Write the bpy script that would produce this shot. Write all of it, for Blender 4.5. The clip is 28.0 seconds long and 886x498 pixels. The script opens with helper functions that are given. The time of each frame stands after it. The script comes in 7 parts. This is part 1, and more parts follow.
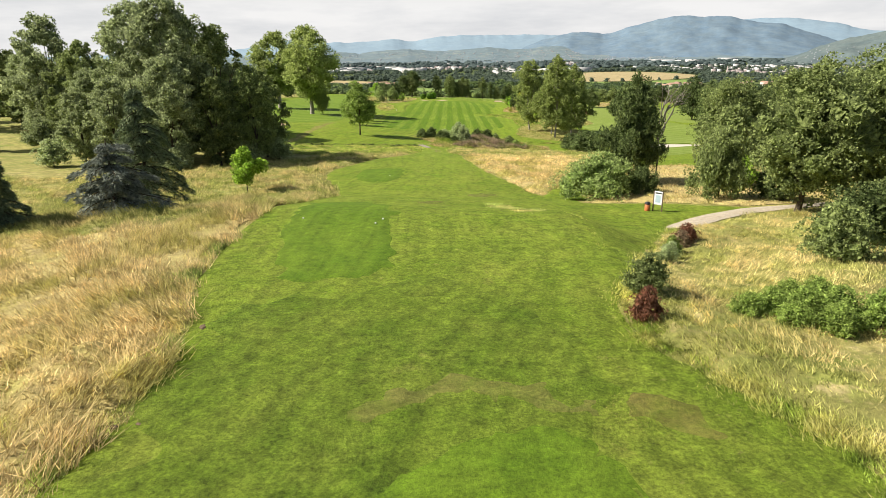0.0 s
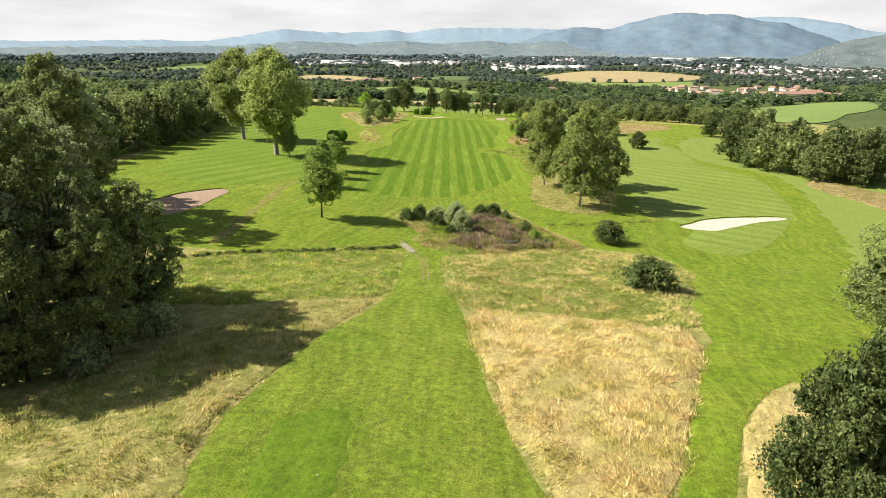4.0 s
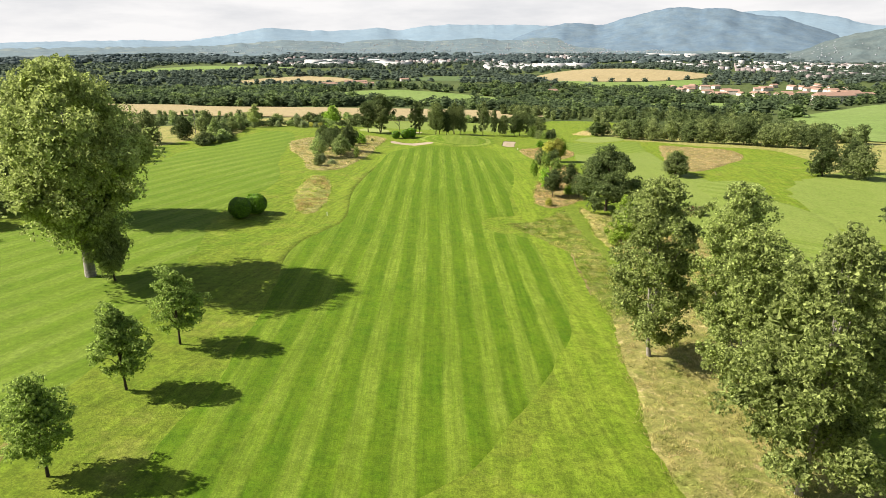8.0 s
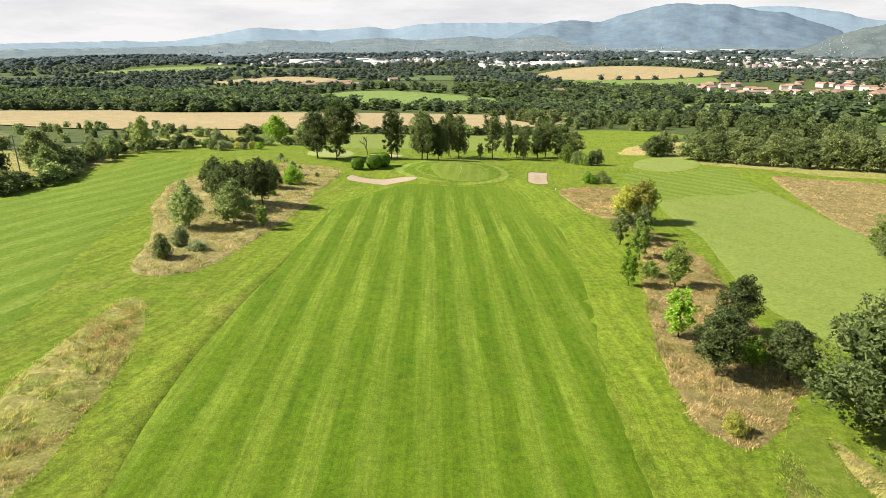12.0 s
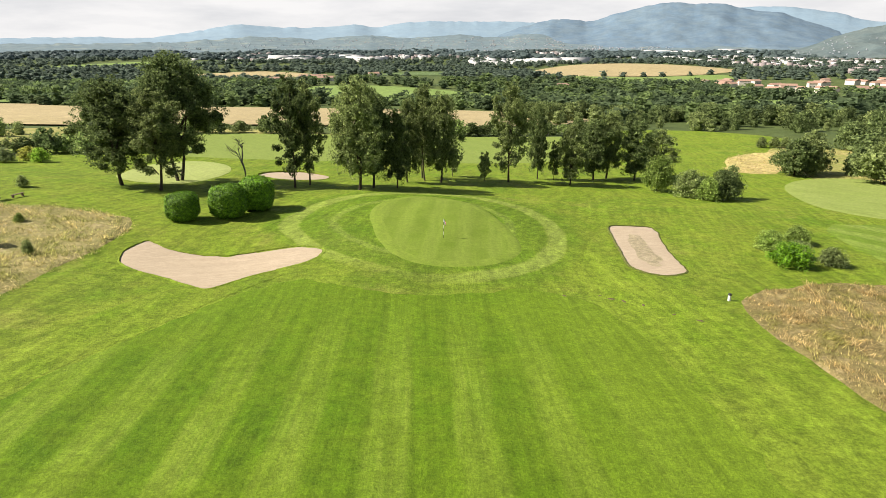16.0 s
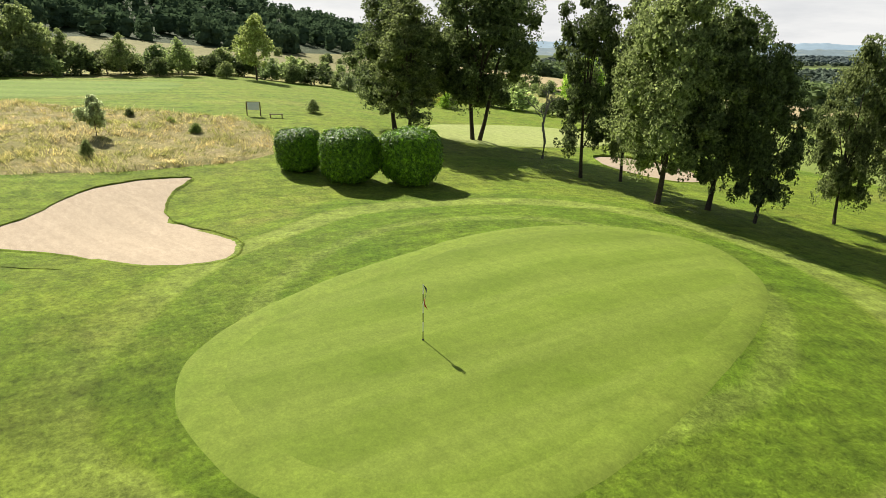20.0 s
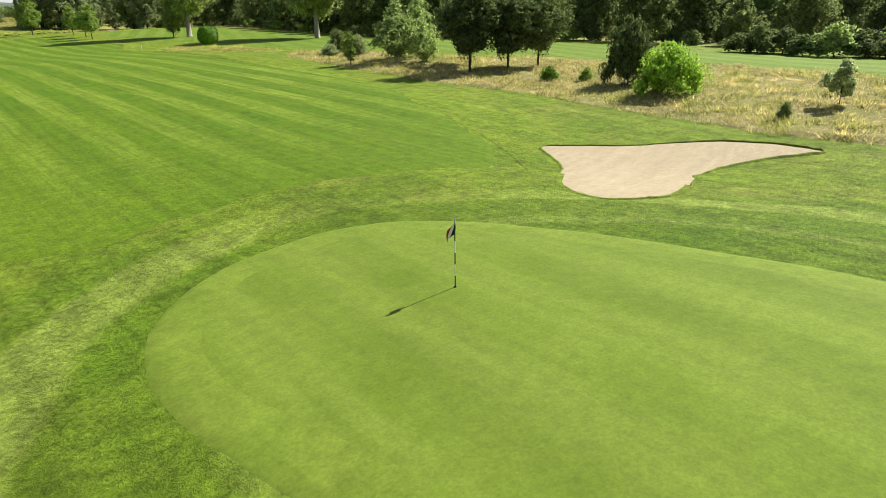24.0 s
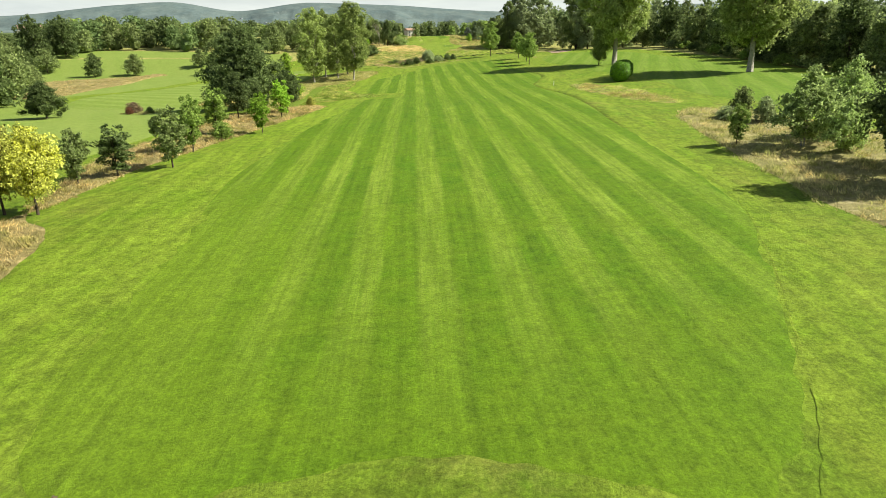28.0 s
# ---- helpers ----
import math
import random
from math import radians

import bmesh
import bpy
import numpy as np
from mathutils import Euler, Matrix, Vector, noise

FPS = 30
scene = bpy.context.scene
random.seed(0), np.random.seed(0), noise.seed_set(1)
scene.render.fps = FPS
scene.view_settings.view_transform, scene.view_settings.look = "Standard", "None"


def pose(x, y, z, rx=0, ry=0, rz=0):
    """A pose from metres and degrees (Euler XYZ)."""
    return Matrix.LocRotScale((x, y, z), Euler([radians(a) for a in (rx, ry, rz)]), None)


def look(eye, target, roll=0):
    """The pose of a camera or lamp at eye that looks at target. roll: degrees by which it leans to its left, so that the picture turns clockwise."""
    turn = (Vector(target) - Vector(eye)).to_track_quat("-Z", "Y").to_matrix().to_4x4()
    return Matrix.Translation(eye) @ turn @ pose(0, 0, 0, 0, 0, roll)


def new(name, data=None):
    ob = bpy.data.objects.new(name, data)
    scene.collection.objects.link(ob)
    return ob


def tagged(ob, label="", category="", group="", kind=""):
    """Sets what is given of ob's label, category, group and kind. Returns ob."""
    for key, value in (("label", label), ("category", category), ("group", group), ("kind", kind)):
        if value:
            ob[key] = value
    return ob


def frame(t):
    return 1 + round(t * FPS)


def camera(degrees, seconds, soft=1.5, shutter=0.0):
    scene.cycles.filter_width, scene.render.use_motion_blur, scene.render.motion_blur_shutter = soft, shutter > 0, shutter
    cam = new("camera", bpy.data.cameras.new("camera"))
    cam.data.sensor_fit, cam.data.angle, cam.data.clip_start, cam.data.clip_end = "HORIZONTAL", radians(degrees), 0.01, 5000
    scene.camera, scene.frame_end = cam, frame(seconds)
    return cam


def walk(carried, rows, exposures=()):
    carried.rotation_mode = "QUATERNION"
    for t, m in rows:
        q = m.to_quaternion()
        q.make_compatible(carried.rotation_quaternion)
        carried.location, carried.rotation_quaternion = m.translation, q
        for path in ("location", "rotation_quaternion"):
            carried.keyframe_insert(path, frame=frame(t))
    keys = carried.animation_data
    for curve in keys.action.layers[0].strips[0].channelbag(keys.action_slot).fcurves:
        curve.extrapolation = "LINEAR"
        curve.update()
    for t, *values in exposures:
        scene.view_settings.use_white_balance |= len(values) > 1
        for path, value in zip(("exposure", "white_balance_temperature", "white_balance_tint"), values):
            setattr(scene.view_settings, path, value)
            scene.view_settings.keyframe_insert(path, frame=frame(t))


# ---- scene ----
cam = camera(70.7, 28.0, soft=0.6)
# seconds, eye, point looked at, roll
ROWS = [
    (0, (3.02, 3.05, 15.16), (2.892, 12.562, 12.074), -0.72),
    (0.5, (3.13, 7.13, 16.90), (3.020, 16.632, 13.791), -0.54),
    (1, (3.30, 11.78, 18.81), (3.205, 21.276, 15.685), -0.37),
    (1.5, (3.44, 16.88, 20.58), (3.363, 26.373, 17.431), -0.21),
    (2, (3.55, 22.43, 22.14), (3.484, 31.922, 18.976), -0.04),
    (2.5, (3.55, 28.85, 23.72), (3.490, 38.331, 20.544), 0.14),
    (3, (3.52, 36.32, 25.06), (3.466, 45.792, 21.867), 0.32),
    (3.5, (3.38, 44.48, 26.02), (3.346, 53.951, 22.806), 0.51),
    (5.5, (2.96, 90.36, 27.64), (2.925, 99.823, 24.420), 0.31),
    (6, (3.05, 104.14, 27.57), (3.033, 113.603, 24.340), 0.29),
    (6.5, (3.14, 118.03, 27.34), (3.141, 127.493, 24.106), 0.24),
    (7, (3.24, 132.17, 27.16), (3.260, 141.636, 23.921), 0.16),
    (7.5, (3.46, 146.06, 26.88), (3.515, 155.524, 23.641), 0.08),
    (8, (3.79, 160.06, 26.62), (3.874, 169.514, 23.369), -0.04),
    (8.5, (4.08, 174.28, 26.33), (4.191, 183.734, 23.087), -0.14),
    (9, (4.38, 188.35, 25.69), (4.484, 197.807, 22.446), -0.22),
    (9.5, (4.51, 202.56, 24.98), (4.615, 212.010, 21.723), -0.28),
    (10, (4.74, 216.83, 23.94), (4.841, 226.285, 20.684), -0.34),
    (10.5, (5.02, 230.83, 22.67), (5.121, 240.281, 19.417), -0.39),
    (11, (5.32, 244.76, 21.30), (5.436, 254.220, 18.053), -0.42),
    (11.5, (5.75, 258.40, 19.77), (5.890, 267.854, 16.518), -0.42),
    (12, (6.12, 272.46, 18.01), (6.289, 281.916, 14.758), -0.43),
    (12.5, (6.51, 286.12, 16.11), (6.707, 295.570, 12.861), -0.43),
    (14.5, (8.96, 342.12, 7.95), (9.280, 351.568, 4.696), -0.22),
    (15, (10.23, 356.76, 5.52), (10.572, 366.206, 2.261), -0.11),
    (15.5, (11.25, 370.79, 3.31), (11.598, 380.236, 0.064), -0.01),
    (16, (12.16, 385.17, 0.69), (12.507, 394.627, -2.542), -0.00),
    (16.5, (13.72, 398.17, -1.65), (14.003, 407.633, -4.869), -0.01),
    (17, (16.16, 408.12, -3.58), (16.125, 417.598, -6.754), -0.06),
    (17.5, (18.89, 415.64, -5.57), (17.885, 425.082, -8.701), -0.07),
    (18, (21.82, 421.18, -6.94), (19.537, 430.398, -10.070), -0.02),
    (18.5, (25.02, 426.04, -8.03), (21.127, 434.707, -11.153), 0.22),
    (19, (27.99, 430.62, -8.72), (22.543, 438.393, -11.857), 0.42),
    (19.5, (30.36, 434.97, -9.32), (23.542, 441.570, -12.487), 0.56),
    (20, (31.88, 439.15, -9.85), (24.026, 444.456, -13.031), 0.71),
    (20.5, (32.60, 443.06, -10.44), (23.982, 446.988, -13.646), 0.93),
    (22.5, (31.38, 456.75, -11.98), (22.363, 453.836, -15.180), -0.85),
    (23, (29.98, 459.16, -12.45), (21.620, 454.669, -15.617), -0.94),
    (23.5, (28.17, 461.18, -12.90), (20.757, 455.242, -16.022), -0.94),
    (24, (26.16, 462.83, -13.36), (19.940, 455.641, -16.455), -0.87),
    (24.5, (23.99, 464.08, -13.67), (19.173, 455.874, -16.740), -0.80),
    (25, (21.76, 464.88, -13.81), (18.494, 455.930, -16.860), -0.71),
    (25.5, (19.51, 465.14, -13.88), (17.806, 455.765, -16.901), -0.63),
    (26, (17.39, 464.87, -13.92), (16.750, 455.355, -16.933), -0.62),
    (26.5, (15.55, 463.55, -13.25), (14.958, 454.038, -16.270), -0.52),
    (27, (13.94, 461.32, -11.40), (13.387, 451.800, -14.417), -0.49),
    (27.5, (12.60, 458.20, -8.60), (12.118, 448.679, -11.611), -0.34),
    (28, (11.43, 454.18, -5.59), (11.029, 444.653, -8.596), -0.23),
]
walk(cam, [(t, look(eye, at, roll)) for t, eye, at, roll in ROWS], exposures=[(0.0, 0.82, 6500, 10), (3.5, 0.89, 6500, 10), (6.0, 0.95, 6500, 11), (10.0, 0.88, 6500, 11), (17.0, 0.88, 6500, 11), (20.0, 0.84, 6500, 9), (23.0, 0.80, 6500, 2), (25.0, 0.86, 6500, 0), (26.0, 0.95, 6500, -1), (28.0, 0.92, 6500, -1)])

# ---- sky, sun ----
SUN_ELEV, SUN_AZ = 41.5, 270.0
world = bpy.data.worlds.new("sky")
scene.world = world
world.use_nodes = True
wn, wl = world.node_tree.nodes, world.node_tree.links
wn.clear()
sky = wn.new("ShaderNodeTexSky")
sky.sky_type, sky.sun_disc = "NISHITA", False
sky.sun_elevation, sky.sun_rotation = radians(SUN_ELEV), radians(SUN_AZ)
sky.air_density, sky.dust_density, sky.ozone_density = 1.0, 2.0, 1.0
wco = wn.new("ShaderNodeTexCoord")
wmap = wn.new("ShaderNodeMapping")
wmap.inputs["Scale"].default_value = (3.0, 3.0, 16.0)
wl.new(wco.outputs["Generated"], wmap.inputs["Vector"])
cloud = wn.new("ShaderNodeTexNoise")
cloud.inputs["Scale"].default_value, cloud.inputs["Detail"].default_value, cloud.inputs["Roughness"].default_value = 1.3, 6.0, 0.6
wl.new(wmap.outputs["Vector"], cloud.inputs["Vector"])
cr = wn.new("ShaderNodeValToRGB")
cr.color_ramp.elements[0].position, cr.color_ramp.elements[0].color = 0.36, (8.4, 8.5, 8.7, 1)
cr.color_ramp.elements[1].position, cr.color_ramp.elements[1].color = 0.60, (10.6, 10.5, 10.4, 1)
wl.new(cloud.outputs["Fac"], cr.inputs["Fac"])
wmix = wn.new("ShaderNodeMix")
wmix.data_type = "RGBA"
wsep = wn.new("ShaderNodeSeparateXYZ")
wl.new(wco.outputs["Generated"], wsep.inputs["Vector"])
wveil = wn.new("ShaderNodeMapRange")
wveil.inputs["From Min"].default_value, wveil.inputs["From Max"].default_value = 0.05, 0.32
wveil.inputs["To Min"].default_value, wveil.inputs["To Max"].default_value = 0.96, 0.06
wl.new(wsep.outputs["Z"], wveil.inputs["Value"])
wl.new(wveil.outputs["Result"], wmix.inputs["Factor"])
wl.new(sky.outputs["Color"], wmix.inputs["A"])
wl.new(cr.outputs["Color"], wmix.inputs["B"])
wbg = wn.new("ShaderNodeBackground")
wbg.inputs["Strength"].default_value = 0.05
wl.new(wmix.outputs["Result"], wbg.inputs["Color"])
wout = wn.new("ShaderNodeOutputWorld")
wl.new(wbg.outputs["Background"], wout.inputs["Surface"])
sun = new("sun", bpy.data.lights.new("sun", "SUN"))
sun.data.energy, sun.data.angle, sun.data.color = 5.0, radians(0.6), (1.0, 0.935, 0.82)
sun.matrix_world = look((-100 * math.cos(radians(SUN_ELEV)), 0, 100 * math.sin(radians(SUN_ELEV))), (0, 0, 0))


# ---- materials ----
def shader(name, rough=0.8, spec=0.3):
    m = bpy.data.materials.new(name)
    m.use_nodes = True
    nt = m.node_tree
    b = nt.nodes["Principled BSDF"]
    b.inputs["Roughness"].default_value = rough
    b.inputs["Specular IOR Level"].default_value = spec
    return m, nt, b


def mixed(nt, fac, a, b):
    n = nt.nodes.new("ShaderNodeMix")
    n.data_type = "RGBA"
    for key, v in (("A", a), ("B", b)):
        if isinstance(v, tuple):
            n.inputs[key].default_value = (*v, 1)
        else:
            nt.links.new(v, n.inputs[key])
    if isinstance(fac, float):
        n.inputs["Factor"].default_value = fac
    else:
        nt.links.new(fac, n.inputs["Factor"])
    return n.outputs["Result"]


def noisy(nt, vec, scale, lo=0.35, hi=0.65, detail=4.0, rough=0.6):
    n = nt.nodes.new("ShaderNodeTexNoise")
    n.inputs["Scale"].default_value, n.inputs["Detail"].default_value, n.inputs["Roughness"].default_value = scale, detail, rough
    nt.links.new(vec, n.inputs["Vector"])
    r = nt.nodes.new("ShaderNodeMapRange")
    r.inputs["From Min"].default_value, r.inputs["From Max"].default_value = lo, hi
    r.clamp = True
    nt.links.new(n.outputs["Fac"], r.inputs["Value"])
    return r.outputs["Result"]


def place_of(nt, scale=(1, 1, 1), turn=0.0):
    g = nt.nodes.new("ShaderNodeNewGeometry")
    mp = nt.nodes.new("ShaderNodeMapping")
    mp.inputs["Scale"].default_value = scale
    mp.inputs["Rotation"].default_value = (0, 0, radians(turn))
    nt.links.new(g.outputs["Position"], mp.inputs["Vector"])
    return mp.outputs["Vector"]


def bumped(nt, b, height, strength, distance):
    n = nt.nodes.new("ShaderNodeBump")
    n.inputs["Strength"].default_value, n.inputs["Distance"].default_value = strength, distance
    nt.links.new(height, n.inputs["Height"])
    nt.links.new(n.outputs["Normal"], b.inputs["Normal"])


def scaled(nt, c, f):
    sc = nt.nodes.new("ShaderNodeVectorMath")
    sc.operation = "SCALE"
    nt.links.new(c, sc.inputs[0])
    nt.links.new(f, sc.inputs["Scale"])
    return sc.outputs["Vector"]


def ranged(nt, v, lo, hi):
    r = nt.nodes.new("ShaderNodeMapRange")
    r.inputs["To Min"].default_value, r.inputs["To Max"].default_value = lo, hi
    nt.links.new(v, r.inputs["Value"])
    return r.outputs["Result"]


def maths(nt, op, a, b):
    n = nt.nodes.new("ShaderNodeMath")
    n.operation = op
    for i, v in enumerate((a, b)):
        if isinstance(v, float):
            n.inputs[i].default_value = v
        else:
            nt.links.new(v, n.inputs[i])
    return n.outputs[0]


def streaks(nt, angle, along, across, warp, scale):
    """Long soft streaks left by mowing, which bend where warp is above nought."""
    g = nt.nodes.new("ShaderNodeNewGeometry")
    n = nt.nodes.new("ShaderNodeTexNoise")
    n.inputs["Scale"].default_value, n.inputs["Detail"].default_value = scale, 1.0
    nt.links.new(g.outputs["Position"], n.inputs["Vector"])
    v = nt.nodes.new("ShaderNodeVectorMath")
    v.operation = "MULTIPLY_ADD"
    v.inputs[1].default_value = (warp, warp, 0)
    nt.links.new(n.outputs["Color"], v.inputs[0])
    nt.links.new(g.outputs["Position"], v.inputs[2])
    mp = nt.nodes.new("ShaderNodeMapping")
    mp.inputs["Rotation"].default_value = (0, 0, radians(angle))
    nt.links.new(v.outputs["Vector"], mp.inputs["Vector"])
    m2 = nt.nodes.new("ShaderNodeMapping")
    m2.inputs["Scale"].default_value = (across, along, 1)
    nt.links.new(mp.outputs["Vector"], m2.inputs["Vector"])
    return noisy(nt, m2.outputs["Vector"], 1.0, 0.3, 0.7, 5.0, 0.65)


def ramp(nt, value, a, b):
    """A smooth rise from 0 at a to 1 at b (or a fall, where a lies above b)."""
    mr = nt.nodes.new("ShaderNodeMapRange")
    mr.interpolation_type = "SMOOTHSTEP"
    mr.inputs["From Min"].default_value, mr.inputs["From Max"].default_value = min(a, b), max(a, b)
    mr.inputs["To Min"].default_value, mr.inputs["To Max"].default_value = (0, 1) if a < b else (1, 0)
    nt.links.new(value, mr.inputs["Value"])
    return mr.outputs["Result"]


def ring_bands(nt, cx, cy, ax, ay):
    """Mowing rings about an oval: how light and how dark the turf lies, fading towards the south-west."""
    sep = nt.nodes.new("ShaderNodeSeparateXYZ")
    nt.links.new(place_of(nt), sep.inputs["Vector"])
    u = maths(nt, "MULTIPLY", maths(nt, "SUBTRACT", sep.outputs["X"], cx), 1 / ax)
    v = maths(nt, "MULTIPLY", maths(nt, "SUBTRACT", sep.outputs["Y"], cy), 1 / ay)
    r = maths(nt, "SQRT", maths(nt, "ADD", maths(nt, "MULTIPLY", u, u), maths(nt, "MULTIPLY", v, v)), 0.0)
    r = maths(nt, "ADD", r, maths(nt, "MULTIPLY", noisy(nt, place_of(nt), 0.25, 0.2, 0.8, 4.0), 0.05))
    west, south = maths(nt, "MAXIMUM", maths(nt, "MULTIPLY", u, -1.0), 0.0), maths(nt, "MAXIMUM", maths(nt, "MULTIPLY", v, -1.0), 0.0)
    r = maths(nt, "ADD", r, maths(nt, "MULTIPLY", maths(nt, "MULTIPLY", west, south), 0.4))
    away = maths(nt, "SUBTRACT", maths(nt, "MULTIPLY", u, -0.35), maths(nt, "MULTIPLY", v, 0.93))
    keep = ramp(nt, away, 1.02, 0.6)
    patchy = ranged(nt, noisy(nt, place_of(nt), 0.5, 0.25, 0.75, 6.0, 0.7), 0.45, 1.1)
    outer = maths(nt, "MULTIPLY", ramp(nt, r, 0.88, 0.92), ramp(nt, r, 1.05, 1.02))
    inner = maths(nt, "MULTIPLY", ramp(nt, r, 0.60, 0.63), ramp(nt, r, 0.70, 0.66))
    light = maths(nt, "ADD", outer, maths(nt, "MULTIPLY", inner, 0.6))
    dark = maths(nt, "ADD", ramp(nt, r, 0.92, 0.87), maths(nt, "MULTIPLY", maths(nt, "MULTIPLY", ramp(nt, r, 1.02, 1.06), ramp(nt, r, 1.2, 1.08)), 0.8))
    return maths(nt, "MULTIPLY", maths(nt, "MULTIPLY", light, keep), patchy), maths(nt, "MULTIPLY", maths(nt, "MULTIPLY", dark, ranged(nt, noisy(nt, place_of(nt), 0.35, 0.25, 0.75, 6.0, 0.7), 0.35, 0.9)), ranged(nt, keep, 0.3, 0.85))


def ground_mat(name, base, second, third, big=0.05, mid=0.6, fine=9.0, rough=0.9, bump=0.5, dist=0.06, stripes=None, stretch=(1, 1, 1), turn=0.0, grain=(0.55, 1.4), mott=(0.74, 1.27), lines=None, wear=None, fleck=None, end=None, side=None, rings=None):
    """Turf, soil or sand: two broad tones, patches of a third, fine grain; stripes: (period, turn, light tone, amount);
    lines: (turn, amount, along, across, bend); wear: (colour, scale, from, to); fleck: (colour, scale, from, to);
    end: (y, y, tone) where the stripes run out; side: (x, x, y, y, tone) where they blend into the next cut; rings: (centre, half-axes, light tone, dark tone)."""
    m, nt, b = shader(name, rough, 0.15)
    v = place_of(nt, stretch, turn)
    fine_n = noisy(nt, v, fine, 0.28, 0.72, 8.0, 0.8)
    tussock = noisy(nt, v, fine * 0.22, 0.3, 0.7, 6.0, 0.75)
    medium = noisy(nt, v, mid, 0.32, 0.68, 5.0, 0.65)
    c = mixed(nt, noisy(nt, v, big, 0.3, 0.7, 4.0), base, second)
    if stripes:
        period, angle, tone, amount = stripes
        sv = place_of(nt, (1, 1, 1), angle)
        wob = nt.nodes.new("ShaderNodeTexNoise")
        wob.inputs["Scale"].default_value = 0.12
        nt.links.new(sv, wob.inputs["Vector"])
        sep = nt.nodes.new("ShaderNodeSeparateXYZ")
        nt.links.new(sv, sep.inputs["Vector"])
        ma = nt.nodes.new("ShaderNodeMath")
        ma.operation = "MULTIPLY_ADD"
        ma.inputs[1].default_value = 1.1
        nt.links.new(wob.outputs["Fac"], ma.inputs[0])
        nt.links.new(sep.outputs["X"], ma.inputs[2])
        si = nt.nodes.new("ShaderNodeMath")
        si.operation = "SINE"
        nt.links.new(maths(nt, "MULTIPLY", ma.outputs[0], 2 * math.pi / period), si.inputs[0])
        mr = nt.nodes.new("ShaderNodeMapRange")
        mr.interpolation_type = "SMOOTHSTEP"
        mr.inputs["From Min"].default_value, mr.inputs["From Max"].default_value = -0.35, 0.55
        mr.inputs["To Max"].default_value = amount
        nt.links.new(si.outputs[0], mr.inputs["Value"])
        along = ranged(nt, noisy(nt, place_of(nt, (2.2, 0.07, 1), angle), 1.0, 0.3, 0.7, 5.0, 0.7), 0.3, 1.25)
        fade = ranged(nt, noisy(nt, sv, 0.035, 0.35, 0.65, 2.0), 0.45, 1.1)
        how = maths(nt, "MULTIPLY", maths(nt, "MULTIPLY", mr.outputs["Result"], along), fade)
        if end:
            far = nt.nodes.new("ShaderNodeSeparateXYZ")
            nt.links.new(place_of(nt), far.inputs["Vector"])
            done = ramp(nt, far.outputs["Y"], end[0], end[1])
            how = maths(nt, "MULTIPLY", how, ramp(nt, far.outputs["Y"], end[1], end[0]))
            c = mixed(nt, done, c, end[2])
        c = mixed(nt, how, c, tone)
        if side:
            near = nt.nodes.new("ShaderNodeSeparateXYZ")
            nt.links.new(place_of(nt), near.inputs["Vector"])
            over = maths(nt, "ADD", near.outputs["X"], ranged(nt, noisy(nt, v, 0.25, 0.2, 0.8, 4.0), -3.0, 3.0))
            c = mixed(nt, maths(nt, "MULTIPLY", ramp(nt, over, side[0], side[1]), ramp(nt, near.outputs["Y"], side[2], side[3])), c, side[4])
    c = mixed(nt, maths(nt, "MULTIPLY", medium, 0.75), c, third)
    if wear:
        c = mixed(nt, maths(nt, "MULTIPLY", noisy(nt, v, wear[1], wear[2], wear[3], 6.0, 0.7), ranged(nt, fine_n, 0.45, 1.0)), c, wear[0])
    if rings:
        light, dark = ring_bands(nt, *rings[:4])
        c = mixed(nt, dark, c, rings[5])
        c = mixed(nt, light, c, rings[4])
    if fleck:
        c = mixed(nt, noisy(nt, v, fleck[1], fleck[2], fleck[3], 3.0, 0.6), c, fleck[0])
    both = maths(nt, "MULTIPLY", ranged(nt, fine_n, *grain), ranged(nt, tussock, *mott))
    if lines:
        st = streaks(nt, lines[0], lines[2], lines[3], lines[4], 0.03)
        both = maths(nt, "MULTIPLY", both, ranged(nt, st, 1 - lines[1], 1 + lines[1]))
    nt.links.new(scaled(nt, c, both), b.inputs["Base Color"])
    bumped(nt, b, maths(nt, "ADD", fine_n, tussock), bump, dist)
    return m


